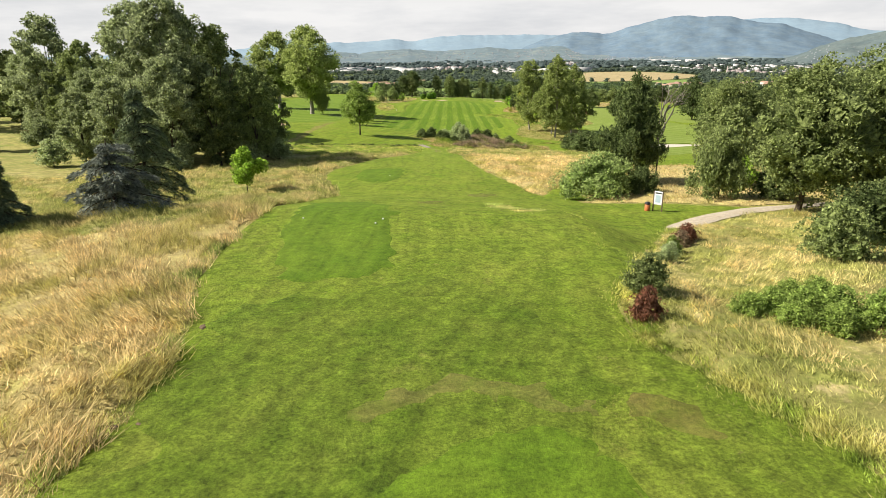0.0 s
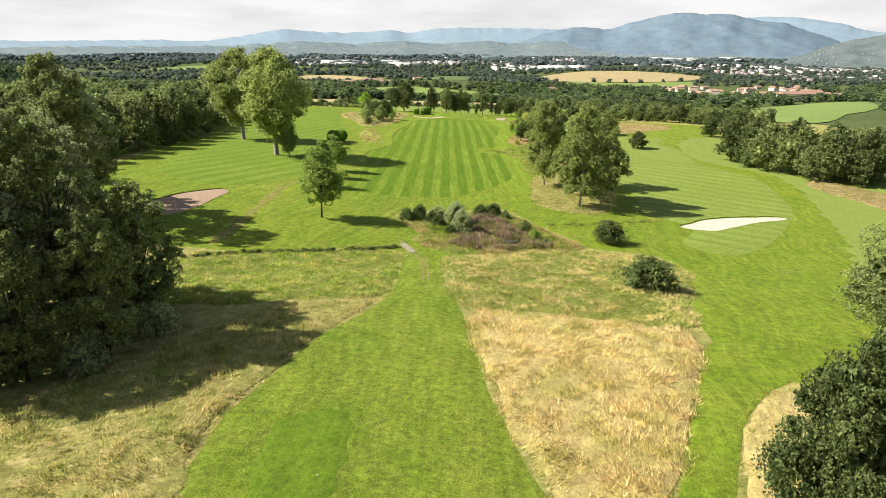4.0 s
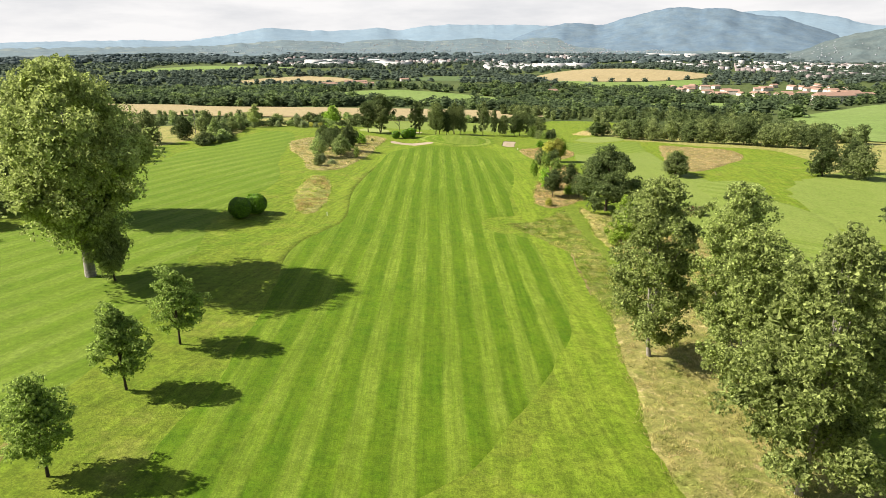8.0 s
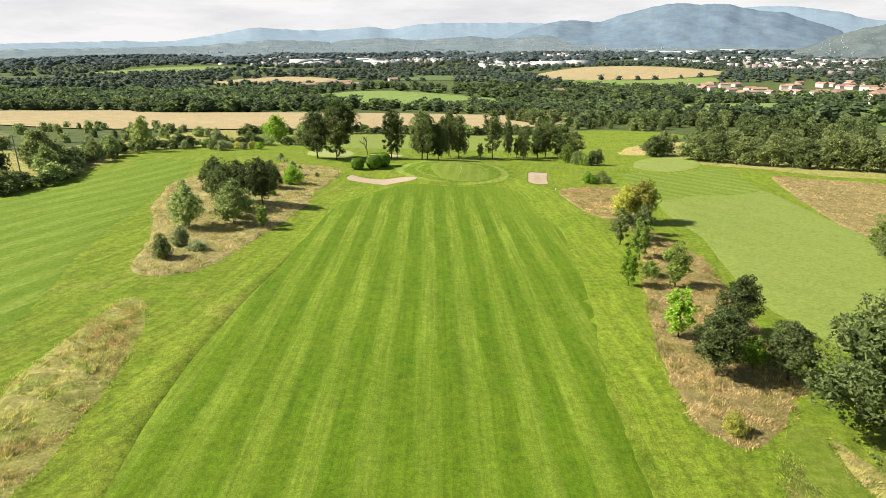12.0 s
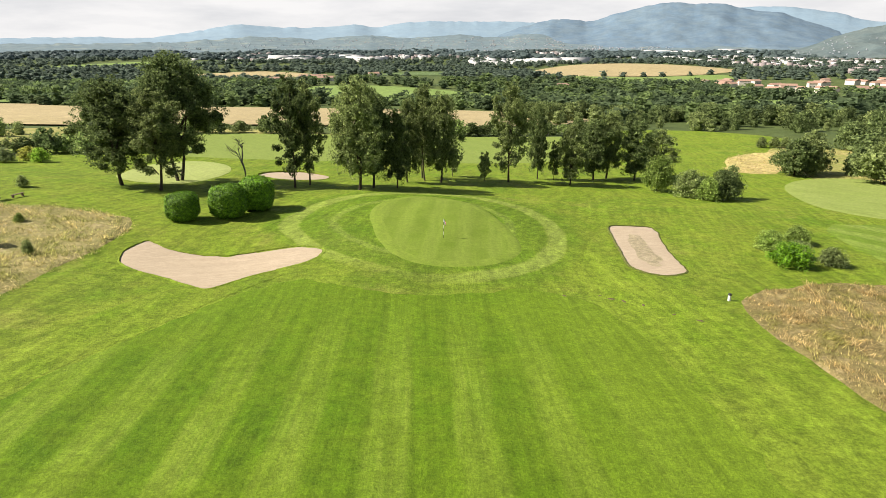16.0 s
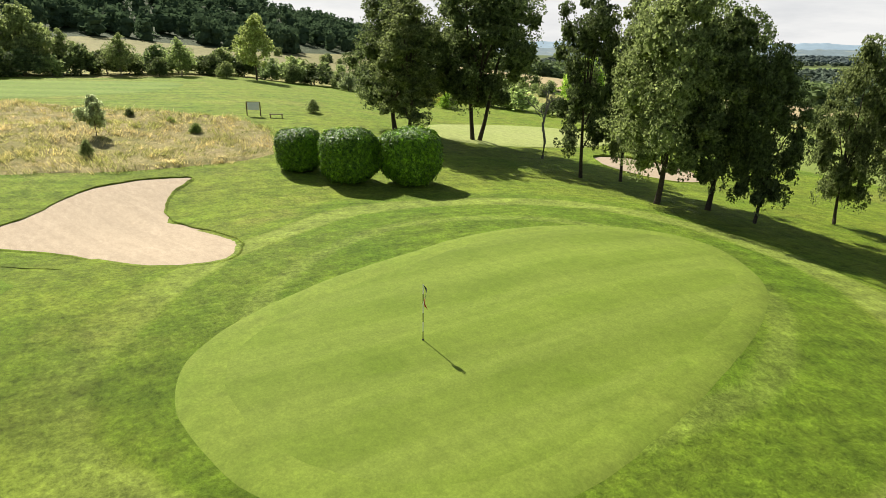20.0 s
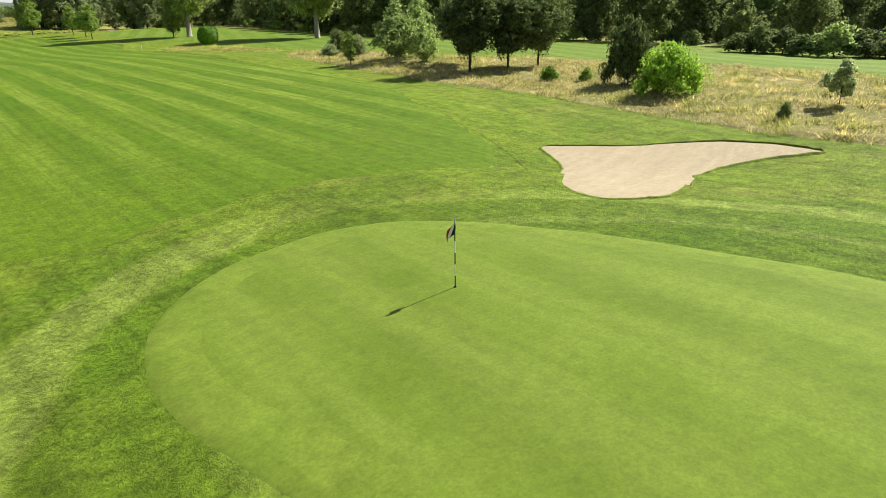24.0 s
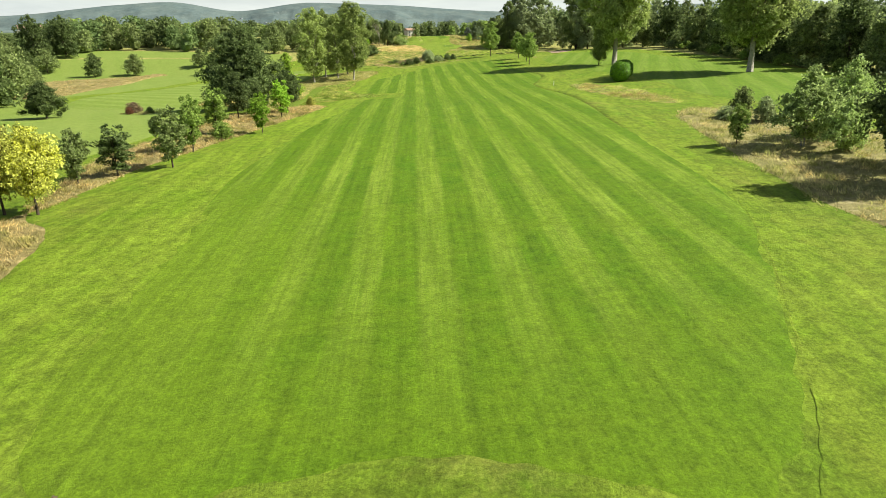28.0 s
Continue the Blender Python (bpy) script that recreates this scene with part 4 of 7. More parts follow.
            f.append((r * n + i, r * n + j, (r + 1) * n + j, (r + 1) * n + i))
    part("lip", solid("lip", v, f, M[lip_key], True), ob, "turf lip round the sand")
    return edge


bunker([(-6.4, 435.6), (-8.3, 436.6), (-11.7, 439.1), (-14.8, 440.9), (-17, 443), (-17.8, 445.8), (-17.4, 448.3), (-16.5, 449.1), (-14.2, 447.4), (-12.2, 446.6), (-10, 446), (-7.3, 446.1), (-4, 447.4), (-1.2, 448), (0.8, 447.6), (2.1, 446.7), (2.2, 445.1), (1.4, 443.3), (-0.3, 441.8), (-2.6, 440.3), (-4.1, 438.7), (-5.2, 437)], M["sand"], "curved bunker of raked pinkish-beige sand", 0.10)
# this bunker's lip takes the turf with edge shade in its colour
bunker([(35.7, 459.3), (38.1, 459.9), (40.7, 459.8), (41.2, 457.9), (40.1, 453.1), (39.3, 448.0), (39.1, 445.6), (38.9, 443.3), (37.9, 442.0), (36.1, 441.4), (34.6, 441.8), (33.5, 443.2), (33.3, 444.8), (33.8, 448.1), (34.7, 454.0)], M["sand"], "kidney-shaped sand bunker with weedy middle", 0.13, lip_key="lip")
lay("weedy_sand", [(37.0, 456.2), (38.4, 455.6), (38.0, 451), (37.6, 447.7), (37.2, 444.9), (35.8, 444.0), (35.2, 446.9), (36.0, 451.8)], 0.145, M["weedy_sand"], "weedy worn middle of the bunker", "bunker", step=0.7, rag=0.25, bury=0.02)
bunker([(-15.5, 491), (-14.5, 496), (-9, 498), (-4, 494), (-5, 490), (-11, 488.5)], M["sand"], "sand bunker behind the oak trees", 0.3, 1.5)
bunker([(56.5, 190.5), (61, 196), (67, 201.5), (76, 206), (88, 209), (90, 206.5), (80, 201), (71, 194), (64, 189)], M["white_sand"], "long bunker of almost white sand", 0.3, 1.5)
bunker([(-56, 172), (-54, 183), (-48, 191), (-45, 189), (-45.5, 181), (-46.5, 172), (-50, 166)], M["red_sand"], "bunker of dull reddish sand in tree shade", 0.25, 1.5)
lay("gravel_path", [(21.6, 55.1), (22.2, 53.5), (23.6, 54.3), (24.8, 55.6), (27, 57.7), (29.3, 59.4), (32.3, 61.3), (40, 64.4), (48.4, 66.4), (48, 68), (40, 66.2), (33.2, 64.1), (31, 63), (27.6, 60.8), (24.6, 58.5)], 0.13, M["gravel"], "pale gravel path leading to the tee", "path", step=1.0, rag=0.05)


def seam(name, line, width, mat, label, lift=0.135, category="seam"):
    """A narrow uneven strip along a line."""
    p = rounded(line, False, 6)
    t = np.gradient(p, axis=0)
    n = np.stack([-t[:, 1], t[:, 0]], -1) / np.linalg.norm(t, axis=1)[:, None]
    w = width * (0.35 + 0.9 * rng.random(len(p)))[:, None] * np.minimum(1, np.minimum(np.arange(len(p)), np.arange(len(p))[::-1]) / 3 + 0.15)[:, None]
    wob = 0.12 * (rng.random(len(p)) - 0.5)[:, None] * n
    a, b = p + n * w / 2 + wob, p - n * w / 2 + wob
    q = np.vstack([a, p + wob, b])
    k = len(p)
    z = land(q[:, 0], q[:, 1]) + lift
    z[:k] -= min(0.045, 0.075 * width)
    z[2 * k:] -= min(0.045, 0.075 * width)
    f = [(k + i, k + i + 1, i + 1, i) for i in range(k - 1)] + [(2 * k + i, 2 * k + i + 1, k + i + 1, k + i) for i in range(k - 1)]
    return tagged(new(name, solid(name, np.c_[q, z], f, mat, True)), label, category, kind="structure")


lay("dirt_strip", [(-36.9, 152), (-36.6, 163), (-36.1, 175), (-36.5, 186), (-36.0, 196), (-35.2, 207), (-34.0, 206), (-34.3, 196), (-34.5, 185), (-34.0, 174), (-34.1, 165), (-34.8, 156)], 0.085, M["straw"], "worn yellowish strip in the mown grass", step=0.8, rag=0.5, skirt=0.25, bury=0.03)
seam("turf_seam", [(-17.5, 307.1), (-10, 307.2), (-2, 307.0), (7, 307.7), (14, 308.0), (21.5, 308.3)], 0.6, M["scar"], "dark sunken drain line across the fairway", 0.128)


def bank(name, line, reach, high, fall, mat, label, lift=0.09):
    """A low bank along a line: it rises gently over reach metres from the west and drops over fall metres to the east."""
    p = rounded(line, False, 6)
    t = np.gradient(p, axis=0)
    n = np.stack([-t[:, 1], t[:, 0]], -1) / np.linalg.norm(t, axis=1)[:, None]
    k = len(p)
    ends = np.minimum(1, np.minimum(np.arange(k), np.arange(k)[::-1]) / 6)
    tall = high * ends * (0.75 + 0.25 * np.sin(np.arange(k) * 0.7) * np.sin(np.arange(k) * 0.23 + 1))
    rows = []
    for off, up in ((reach, -0.2), (reach * 0.55, 0.4), (reach * 0.2, 0.92), (0.0, 1.0), (-fall * 0.4, 0.62), (-fall * 0.85, 0.12), (-fall, -0.2)):
        q = p + n * off
        rows.append(np.c_[q, land(q[:, 0], q[:, 1]) + lift + up * tall - (0.06 if up < 0 else 0.0)])
    m = len(rows)
    f = [(r * k + i, r * k + i + 1, (r + 1) * k + i + 1, (r + 1) * k + i) for r in range(m - 1) for i in range(k - 1)]
    return tagged(new(name, solid(name, np.vstack(rows), [q[::-1] for q in f], mat, True)), label, "bank", kind="structure")


bank("turf_bank", [(-23, 252), (-24.6, 263), (-25.0, 271), (-24.3, 278), (-22.6, 284), (-20.8, 289.5), (-19.0, 295), (-18.6, 302), (-19.4, 312), (-20.4, 324), (-20.0, 339), (-18.6, 357), (-17.5, 370)], 3.2, 0.28, 1.3, M["semi"], "low turf bank along the fairway's western edge", 0.10)
seam("turf_seam", [(-17.2, 385), (-16.4, 396), (-15.0, 405.5), (-12.2, 414.4), (-9.4, 421.7), (-6.5, 428.6), (-4.6, 432.9), (-2.6, 436.4), (-0.3, 440.0), (1.2, 442.4)], 0.13, M["semi"], "dark edge line along the fairway", 0.10)

from mathutils import bvhtree


# ---- tall grass ----
def tufts(name, outlines, count, height, mat, label, blades=5, lean=0.75, width=0.026, clump=0.0, kind_cat="grass", spots=None, on=None):
    """Blades of long grass on areas of ground, one mesh."""
    if spots is None:
        spots = np.vstack([scatter(o, c) for o, c in zip(outlines, count)])
    if clump:
        keep = np.sin(spots[:, 0] * 0.9 + 2 * np.sin(spots[:, 1] * 0.31)) * np.sin(spots[:, 1] * 0.7 + 1.7 * np.sin(spots[:, 0] * 0.37)) > -clump
        spots = spots[keep]
    n = len(spots)
    base = np.repeat(spots, blades, 0) + 0.18 * rng.standard_normal((n * blades, 2))
    ang = rng.random(n * blades) * 2 * np.pi
    turn = 2.6 * np.sin(spots[:, 0] * 0.19 + 1.3) + 2.2 * np.sin(spots[:, 1] * 0.16 + 0.1 * spots[:, 0])
    wind = np.repeat(np.stack([np.cos(turn), np.sin(turn)], -1), blades, 0)
    swell = 0.62 + 0.62 * (np.sin(spots[:, 0] * 0.8 + 2.2 * np.sin(spots[:, 1] * 0.33)) * np.sin(spots[:, 1] * 0.63 + 1.9 * np.sin(spots[:, 0] * 0.29)) + 0.5 * rng.random(n))
    hgt = height * (0.55 + 0.7 * rng.random(n * blades)) * np.repeat(swell, blades)
    z = land(base[:, 0], base[:, 1])
    if on is not None:
        tree = bvhtree.BVHTree.FromPolygons([v.co for v in on.data.vertices], [tuple(p.vertices) for p in on.data.polygons])
        down = Vector((0, 0, -1))
        high = land(spots[:, 0], spots[:, 1])
        hits = [tree.ray_cast(Vector((x, y, q + 5)), down)[0] for (x, y), q in zip(spots, high)]
        z = z + np.repeat(np.array([0.0 if p is None else p.z - q - 0.03 for p, q in zip(hits, high)]), blades)
    side = np.stack([np.cos(ang), np.sin(ang)], -1) * width * (0.7 + 0.6 * rng.random(n * blades))[:, None]
    tip = (0.6 * wind + 0.65 * rng.standard_normal((n * blades, 2))) * (lean * hgt)[:, None]
    top = base + tip
    v = np.stack([np.c_[base - 1.25 * side, z - 0.03], np.c_[base + 1.25 * side, z - 0.03], np.c_[top, z + hgt * (1.08 - 0.3 * lean)]], 1).reshape(-1, 3)
    tri = np.arange(3 * n * blades).reshape(-1, 3)
    return tagged(new(name, solid(name, v, tri, mat)), label, kind_cat, kind="stuff")


def rough_patch(outline, mat, tuft_mat, label, count, height, rag=0.5, lift=0.125, blades=5, clump=0.0, step=2.0, name="long_grass", width=0.030, hump=0.5):
    ob, edge = lay(name, outline, lift, mat, label, "grass", step=step * 0.55, rag=rag, hump=hump)
    tang = np.roll(edge, -1, 0) - np.roll(edge, 1, 0)
    out = np.stack([tang[:, 1], -tang[:, 0]], -1) / (np.linalg.norm(tang, axis=1)[:, None] + 1e-9)
    out *= np.sign(np.sum(edge[:, 0] * np.roll(edge[:, 1], -1) - np.roll(edge[:, 0], -1) * edge[:, 1]))
    tufts("grass_tufts", [edge + 0.45 * out], [int(count * 1.15)], height, tuft_mat, label + ", standing blades", blades, clump=clump, width=width, on=ob)
    return edge


# ---- trees ----
def crown_shape(kind, s):
    """The crown's half-width at a share s of its height."""
    if kind == "round":
        return np.sin(np.pi * np.clip(0.10 + 0.86 * s, 0, 1)) ** 0.65
    if kind == "ovoid":
        return np.sin(np.pi * np.clip(0.10 + 0.88 * s, 0, 1) ** 0.8) ** 0.8
    if kind == "tall":
        return (0.55 + 0.45 * np.sin(np.pi * np.clip(0.05 + 0.85 * s, 0, 1))) * np.clip((1.04 - s) * 4, 0, 1) ** 0.5
    if kind == "cone":
        return np.clip(1.03 - s, 0, 1) ** 0.8
    if kind == "low":
        return np.clip(1.02 - s**2.2, 0, 1) ** 0.5
    return np.ones_like(s)


def leaves(r, centres, radii, count, leaf, keep=0.0, flat=0.5, up=0.25):
    """Small three-cornered leaves or sprays on the outer shell of lobes, turned mostly outwards."""
    w = radii**2
    which = r.choice(len(radii), count, p=w / w.sum())
    d = r.standard_normal((count, 3))
    d[:, 2] += up
    d /= np.linalg.norm(d, axis=1)[:, None]
    rad = radii[which] * (0.66 + 0.44 * r.random(count))
    p = centres[which] + d * rad[:, None] * np.array([1, 1, 0.85])
    ok = np.ones(count, bool)
    flat3 = (p / np.array([1, 1, 0.85])).astype(np.float32)
    mids = (centres / np.array([1, 1, 0.85])).astype(np.float32)
    for c, q in zip(mids, radii):
        ok &= ((flat3 - c) ** 2).sum(1) > (0.56 * q) ** 2
    if keep:
        g = np.sin(p[:, 0] * 2.1 + 3 * np.sin(p[:, 2] * 0.9)) * np.sin(p[:, 1] * 2.3 + 2 * np.sin(p[:, 0] * 0.8)) * np.sin(p[:, 2] * 1.9 + 1.1)
        ok &= g > -keep
    p, d = p[ok], d[ok]
    n = len(p)
    nrm = d * (1 - flat) + flat * 1.4 * r.standard_normal((n, 3))
    nrm /= np.linalg.norm(nrm, axis=1)[:, None]
    a = np.cross(nrm, r.standard_normal((n, 3)))
    a /= np.linalg.norm(a, axis=1)[:, None]
    b = np.cross(nrm, a)
    s = (leaf * (0.6 + 0.8 * r.random(n)))[:, None]
    v = np.stack([p + a * s * 1.1, p - a * s * 0.55 + b * s * 0.75, p - a * s * 0.55 - b * s * 0.75], 1).reshape(-1, 3)
    return v, np.arange(3 * n).reshape(-1, 3)


def ball():
    """A unit sphere of 24 quads."""
    at8, vs, fs = {}, [], []
    for ax in range(3):
        for sg in (-1, 1):
            g = {}
            for i in (-1, 0, 1):
                for j in (-1, 0, 1):
                    p = [0, 0, 0]
                    p[ax], p[(ax + 1) % 3], p[(ax + 2) % 3] = sg, i, j
                    p = tuple(p)
                    if p not in at8:
                        at8[p] = len(vs)
                        vs.append(np.array(p) / np.linalg.norm(p))
                    g[i, j] = at8[p]
            for i in (-1, 0):
                for j in (-1, 0):
                    q = (g[i, j], g[i + 1, j], g[i + 1, j + 1], g[i, j + 1])
                    fs.append(q if sg > 0 else q[::-1])
    return np.array(vs), np.array(fs)


BALL_V, BALL_F = ball()
BALL_F = np.vstack([BALL_F[:, :3], BALL_F[:, (0, 2, 3)]])


def cores(r, c, rad, share=0.7):
    """The dense inside of each lobe: larger leaves at every angle."""
    k = 110 if len(rad) > 30 else 60
    d = r.standard_normal((len(rad), k, 3))
    d *= (r.random((len(rad), k)) ** 0.4 / np.linalg.norm(d, axis=2))[..., None]
    p = (c[:, None, :] + d * (rad * share * 1.2)[:, None, None] * np.array([1, 1, 0.85])).reshape(-1, 3)
    n = len(p)
    a = r.standard_normal((n, 3))
    a /= np.linalg.norm(a, axis=1)[:, None]
    b = np.cross(a, r.standard_normal((n, 3)))
    b /= np.linalg.norm(b, axis=1)[:, None]
    q = (np.repeat(rad, k) * 0.2 * (0.7 + 0.6 * r.random(n)))[:, None]
    v = np.stack([p + a * q * 1.1, p - a * q * 0.6 + b * q * 0.8, p - a * q * 0.6 - b * q * 0.8], 1).reshape(-1, 3)
    return v, np.arange(3 * n).reshape(-1, 3)


def tree_parts(seed, H, W, clear, shape, lobes, count, leaf, trunk_r, keep=0.15, lobe=0.27, bend=0.03, limbs=8, sink=0.0, stems=1, core=False, inner=0.47):
    """Lines of trunk and limbs, and the crown's leaves, for a tree H high and W wide whose crown begins at clear."""
    r = np.random.default_rng(seed)
    ch = H - clear
    s = (np.arange(lobes) + 0.3 + 0.6 * r.random(lobes)) / lobes
    wob = r.random(lobes)
    ang = np.arange(lobes) * 2.399 + r.random(lobes) * 0.9
    rad = W / 2 * lobe * 2 * (0.5 + 0.75 * r.random(lobes) ** 1.4) * (0.55 + 0.45 * crown_shape(shape, s))
    reach = np.clip(W / 2 * crown_shape(shape, s) - rad * 0.7, 0, None) * (0.4 + 0.78 * wob)
    c = np.stack([reach * np.cos(ang), reach * np.sin(ang), clear + rad * 0.6 + s * (ch - rad * 1.35)], -1)
    many = 6 if lobes > 12 else 4
    d = r.standard_normal((lobes * many, 3)) + np.array([0, 0, 0.35])
    d /= np.linalg.norm(d, axis=1)[:, None]
    big = np.repeat(rad, many)
    clump = big * (0.34 + 0.26 * r.random(lobes * many))
    mid = np.repeat(c, many, 0) + d * (big * (0.62 + 0.3 * r.random(lobes * many)))[:, None] * np.array([1, 1, 0.85])
    mid[:, 2] = np.maximum(mid[:, 2], clear * 0.8)
    v, f = leaves(r, mid, clump, int(count * 2.3), leaf * 0.70, keep)
    iv, jf = cores(r, c, rad, inner)
    f = np.vstack([f, jf + len(v)])
    v = np.vstack([v, iv])
    if core:
        d = r.standard_normal((2600, 3))
        d /= np.linalg.norm(d, axis=1)[:, None]
        d[:, 2] = np.abs(d[:, 2])
        p = d * np.array([W * 0.43, W * 0.43, H * 0.86])
        nrm = d + 0.15 * r.standard_normal(d.shape)
        a = np.cross(nrm, r.standard_normal(d.shape))
        a /= np.linalg.norm(a, axis=1)[:, None]
        b = np.cross(nrm, a)
        q = np.stack([p + a * 0.34, p - a * 0.17 + b * 0.28, p - a * 0.17 - b * 0.28], 1).reshape(-1, 3)
        f = np.vstack([f, np.arange(3 * 2600).reshape(-1, 3) + len(v)])
        v = np.vstack([v, q])
    v[:, 2] = np.maximum(v[:, 2], sink)
    runs = []
    for k in range(stems):
        off = np.array([0, 0]) if stems == 1 else 0.35 * trunk_r * 4 * np.array([math.cos(k * 2.1), math.sin(k * 2.1)])
        tip = np.array([bend * H * r.standard_normal(), bend * H * r.standard_normal()]) + off * 4
        top = clear + 0.72 * ch
        line = [(off[0], off[1], -0.25), (off[0], off[1], 0.15), (*(off + tip * 0.15), clear * 0.6 + 0.2), (*(off + tip * 0.5), clear + 0.3 * ch), (*(off + tip), top)]
        q = trunk_r if stems == 1 else trunk_r * 0.7
        runs.append((line, (q * 1.5, q * 1.12, q * 0.9, q * 0.6, q * 0.16)))
    for i in r.permutation(lobes)[:limbs]:
        z0 = clear + 0.55 * max(0.1, c[i, 2] - clear) * (0.5 + 0.4 * r.random())
        root = np.array([0, 0, z0]) + 0.0 * c[i]
        mid = 0.5 * (root + c[i]) + np.array([0, 0, 0.05 * H])
        runs.append(([tuple(root), tuple(mid), tuple(c[i])], (trunk_r * 0.42, trunk_r * 0.26, trunk_r * 0.06)))
    return runs, v, f


PROTO = {}
BOUGHS = {}


def proto(key, name, leaf_key, bark_key, label, category, *args, **kw):
    """One tree of a kind, to be copied: an Empty at its foot with trunk and crown. Stands below the ground, out of sight, until placed."""
    runs, v, f = tree_parts(*args, **kw)
    PROTO[key] = (name, tubes("trunk", runs, M[bark_key]), solid("crown", v, f, M[leaf_key]), label, category)


def plant(key, x, y, s=1.0, sz=None, turn=None, label="", group="", leaf_key="", dz=0.0):
    name, trunk, crown, lab, cat = PROTO[key]
    ob = thing(name, at(x, y, (x * 37 + y * 91) % 360 if turn is None else turn, s, sz, dz), label or lab, cat, group)
    part("trunk", trunk, ob)
    for q in BOUGHS.get(key, ()):
        part("bough", q, ob)
    if crown is None:
        return ob
    if leaf_key:
        k2 = (key, leaf_key)
        if k2 not in PROTO:
            PROTO[k2] = crown.copy()
            PROTO[k2].materials[0] = M[leaf_key]
        crown = PROTO[k2]
    part("crown", crown, ob)
    return ob


proto("oak", "oak_tree", "oak", "bark", "broad oak tree with dense dark green crown", "tree", 11, 15, 13, 1.6, "round", 36, 15500, 0.20, 0.32)
proto("oak2", "oak_tree", "darkleaf", "bark", "dark oak tree with heavy irregular crown", "tree", 12, 15, 12, 0.8, "low", 40, 15500, 0.20, 0.32, lobe=0.24)
proto("tall", "oak_tree", "oak", "bark", "tall oak with bare lower trunk and ragged crown", "tree", 13, 17, 11.5, 1.9, "round", 44, 15000, 0.185, 0.27, keep=0.1, lobe=0.220, bend=0.04, inner=0.40)
proto("tall3", "oak_tree", "oak", "bark", "wide tall oak with forked trunk and heavy boughs", "tree", 63, 18.5, 14, 3.0, "round", 50, 17000, 0.195, 0.34, keep=0.1, lobe=0.210, bend=0.05, stems=2, inner=0.40)
proto("tall4", "oak_tree", "oak", "bark", "narrow oak, leafy almost to the ground", "tree", 64, 12.5, 7, 1.0, "tall", 32, 9500, 0.16, 0.18, keep=0.1, lobe=0.240, bend=0.05, inner=0.40)
proto("tall2", "oak_tree", "oak", "bark", "tall slim oak with leaning trunk and open tiered crown", "tree", 14, 17, 8, 2.2, "tall", 32, 11500, 0.175, 0.21, keep=0.1, lobe=0.240, bend=0.05, inner=0.40)
proto("aspen", "aspen_tree", "aspen", "pale_bark", "tall aspen with grey-green shimmering leaves and pale trunk", "tree", 15, 25, 13, 2.6, "tall", 44, 15000, 0.27, 0.3, keep=0.1, lobe=0.2, inner=0.38)
proto("aspen2", "aspen_tree", "aspen", "pale_bark", "broad aspen with grey-green leaves reaching low", "tree", 16, 26, 16, 2.2, "ovoid", 50, 17000, 0.28, 0.34, keep=0.1, lobe=0.2, inner=0.38)
proto("plane", "plane_tree", "plane", "pale_bark", "very tall plane tree with billowing yellow-green crown and thick pale trunk", "tree", 17, 32, 22, 5.5, "round", 60, 17000, 0.36, 0.75, keep=0.14, lobe=0.2)
proto("lime", "lime_tree", "lime", "bark", "young lime tree with oval crown and straight thin trunk", "tree", 18, 10, 6.6, 1.7, "ovoid", 26, 6000, 0.19, 0.14, keep=0.12)
proto("maple", "maple_tree", "darkleaf", "bark", "young maple with dense rounded dark green crown", "tree", 19, 10, 7, 1.8, "round", 24, 6000, 0.20, 0.15, keep=0.2)
proto("pyramid", "young_tree", "lime", "bark", "pointed young tree with dense yellow-green leaves", "tree", 66, 11.2, 8.6, 0.3, "cone", 38, 9000, 0.17, 0.14, keep=0.12, lobe=0.2)
proto("slim", "young_tree", "lime", "bark", "slim young tree with narrow leafy crown", "tree", 20, 8, 4.4, 1.0, "tall", 18, 3800, 0.17, 0.1, keep=0.12)
proto("copse", "copse_tree", "poplar", "bark", "tall grey-green tree, leafy down to the ground", "tree", 21, 25, 14, 0.2, "tall", 64, 17000, 0.27, 0.35, keep=0.12, lobe=0.17)
proto("copse2", "copse_tree", "oak", "bark", "tall dark tree of the copse with ragged top", "tree", 22, 25, 13, 0.2, "tall", 60, 16000, 0.27, 0.35, keep=0.12, lobe=0.17)
proto("birch", "birch_tree", "birch", "pale_bark", "small birch with light feathery crown", "tree", 23, 8.4, 7, 0.5, "ovoid", 24, 5200, 0.16, 0.1, keep=0.06, stems=2)
proto("shrub", "shrub", "darkleaf", "bark", "wide leafy shrub, branching from the ground", "shrub", 24, 5, 8, 0.0, "low", 30, 7000, 0.16, 0.12, limbs=6, lobe=0.24)
proto("bush", "shrub", "oak", "bark", "rounded shrub of mid green leaves", "shrub", 25, 3, 4, 0.0, "low", 18, 2600, 0.12, 0.06, limbs=4, lobe=0.3)
proto("hedge", "shrub", "oak", "bark", "rounded shrub of mid green leaves", "shrub", 65, 3, 4, 0.0, "low", 14, 800, 0.22, 0.06, limbs=3, lobe=0.32)


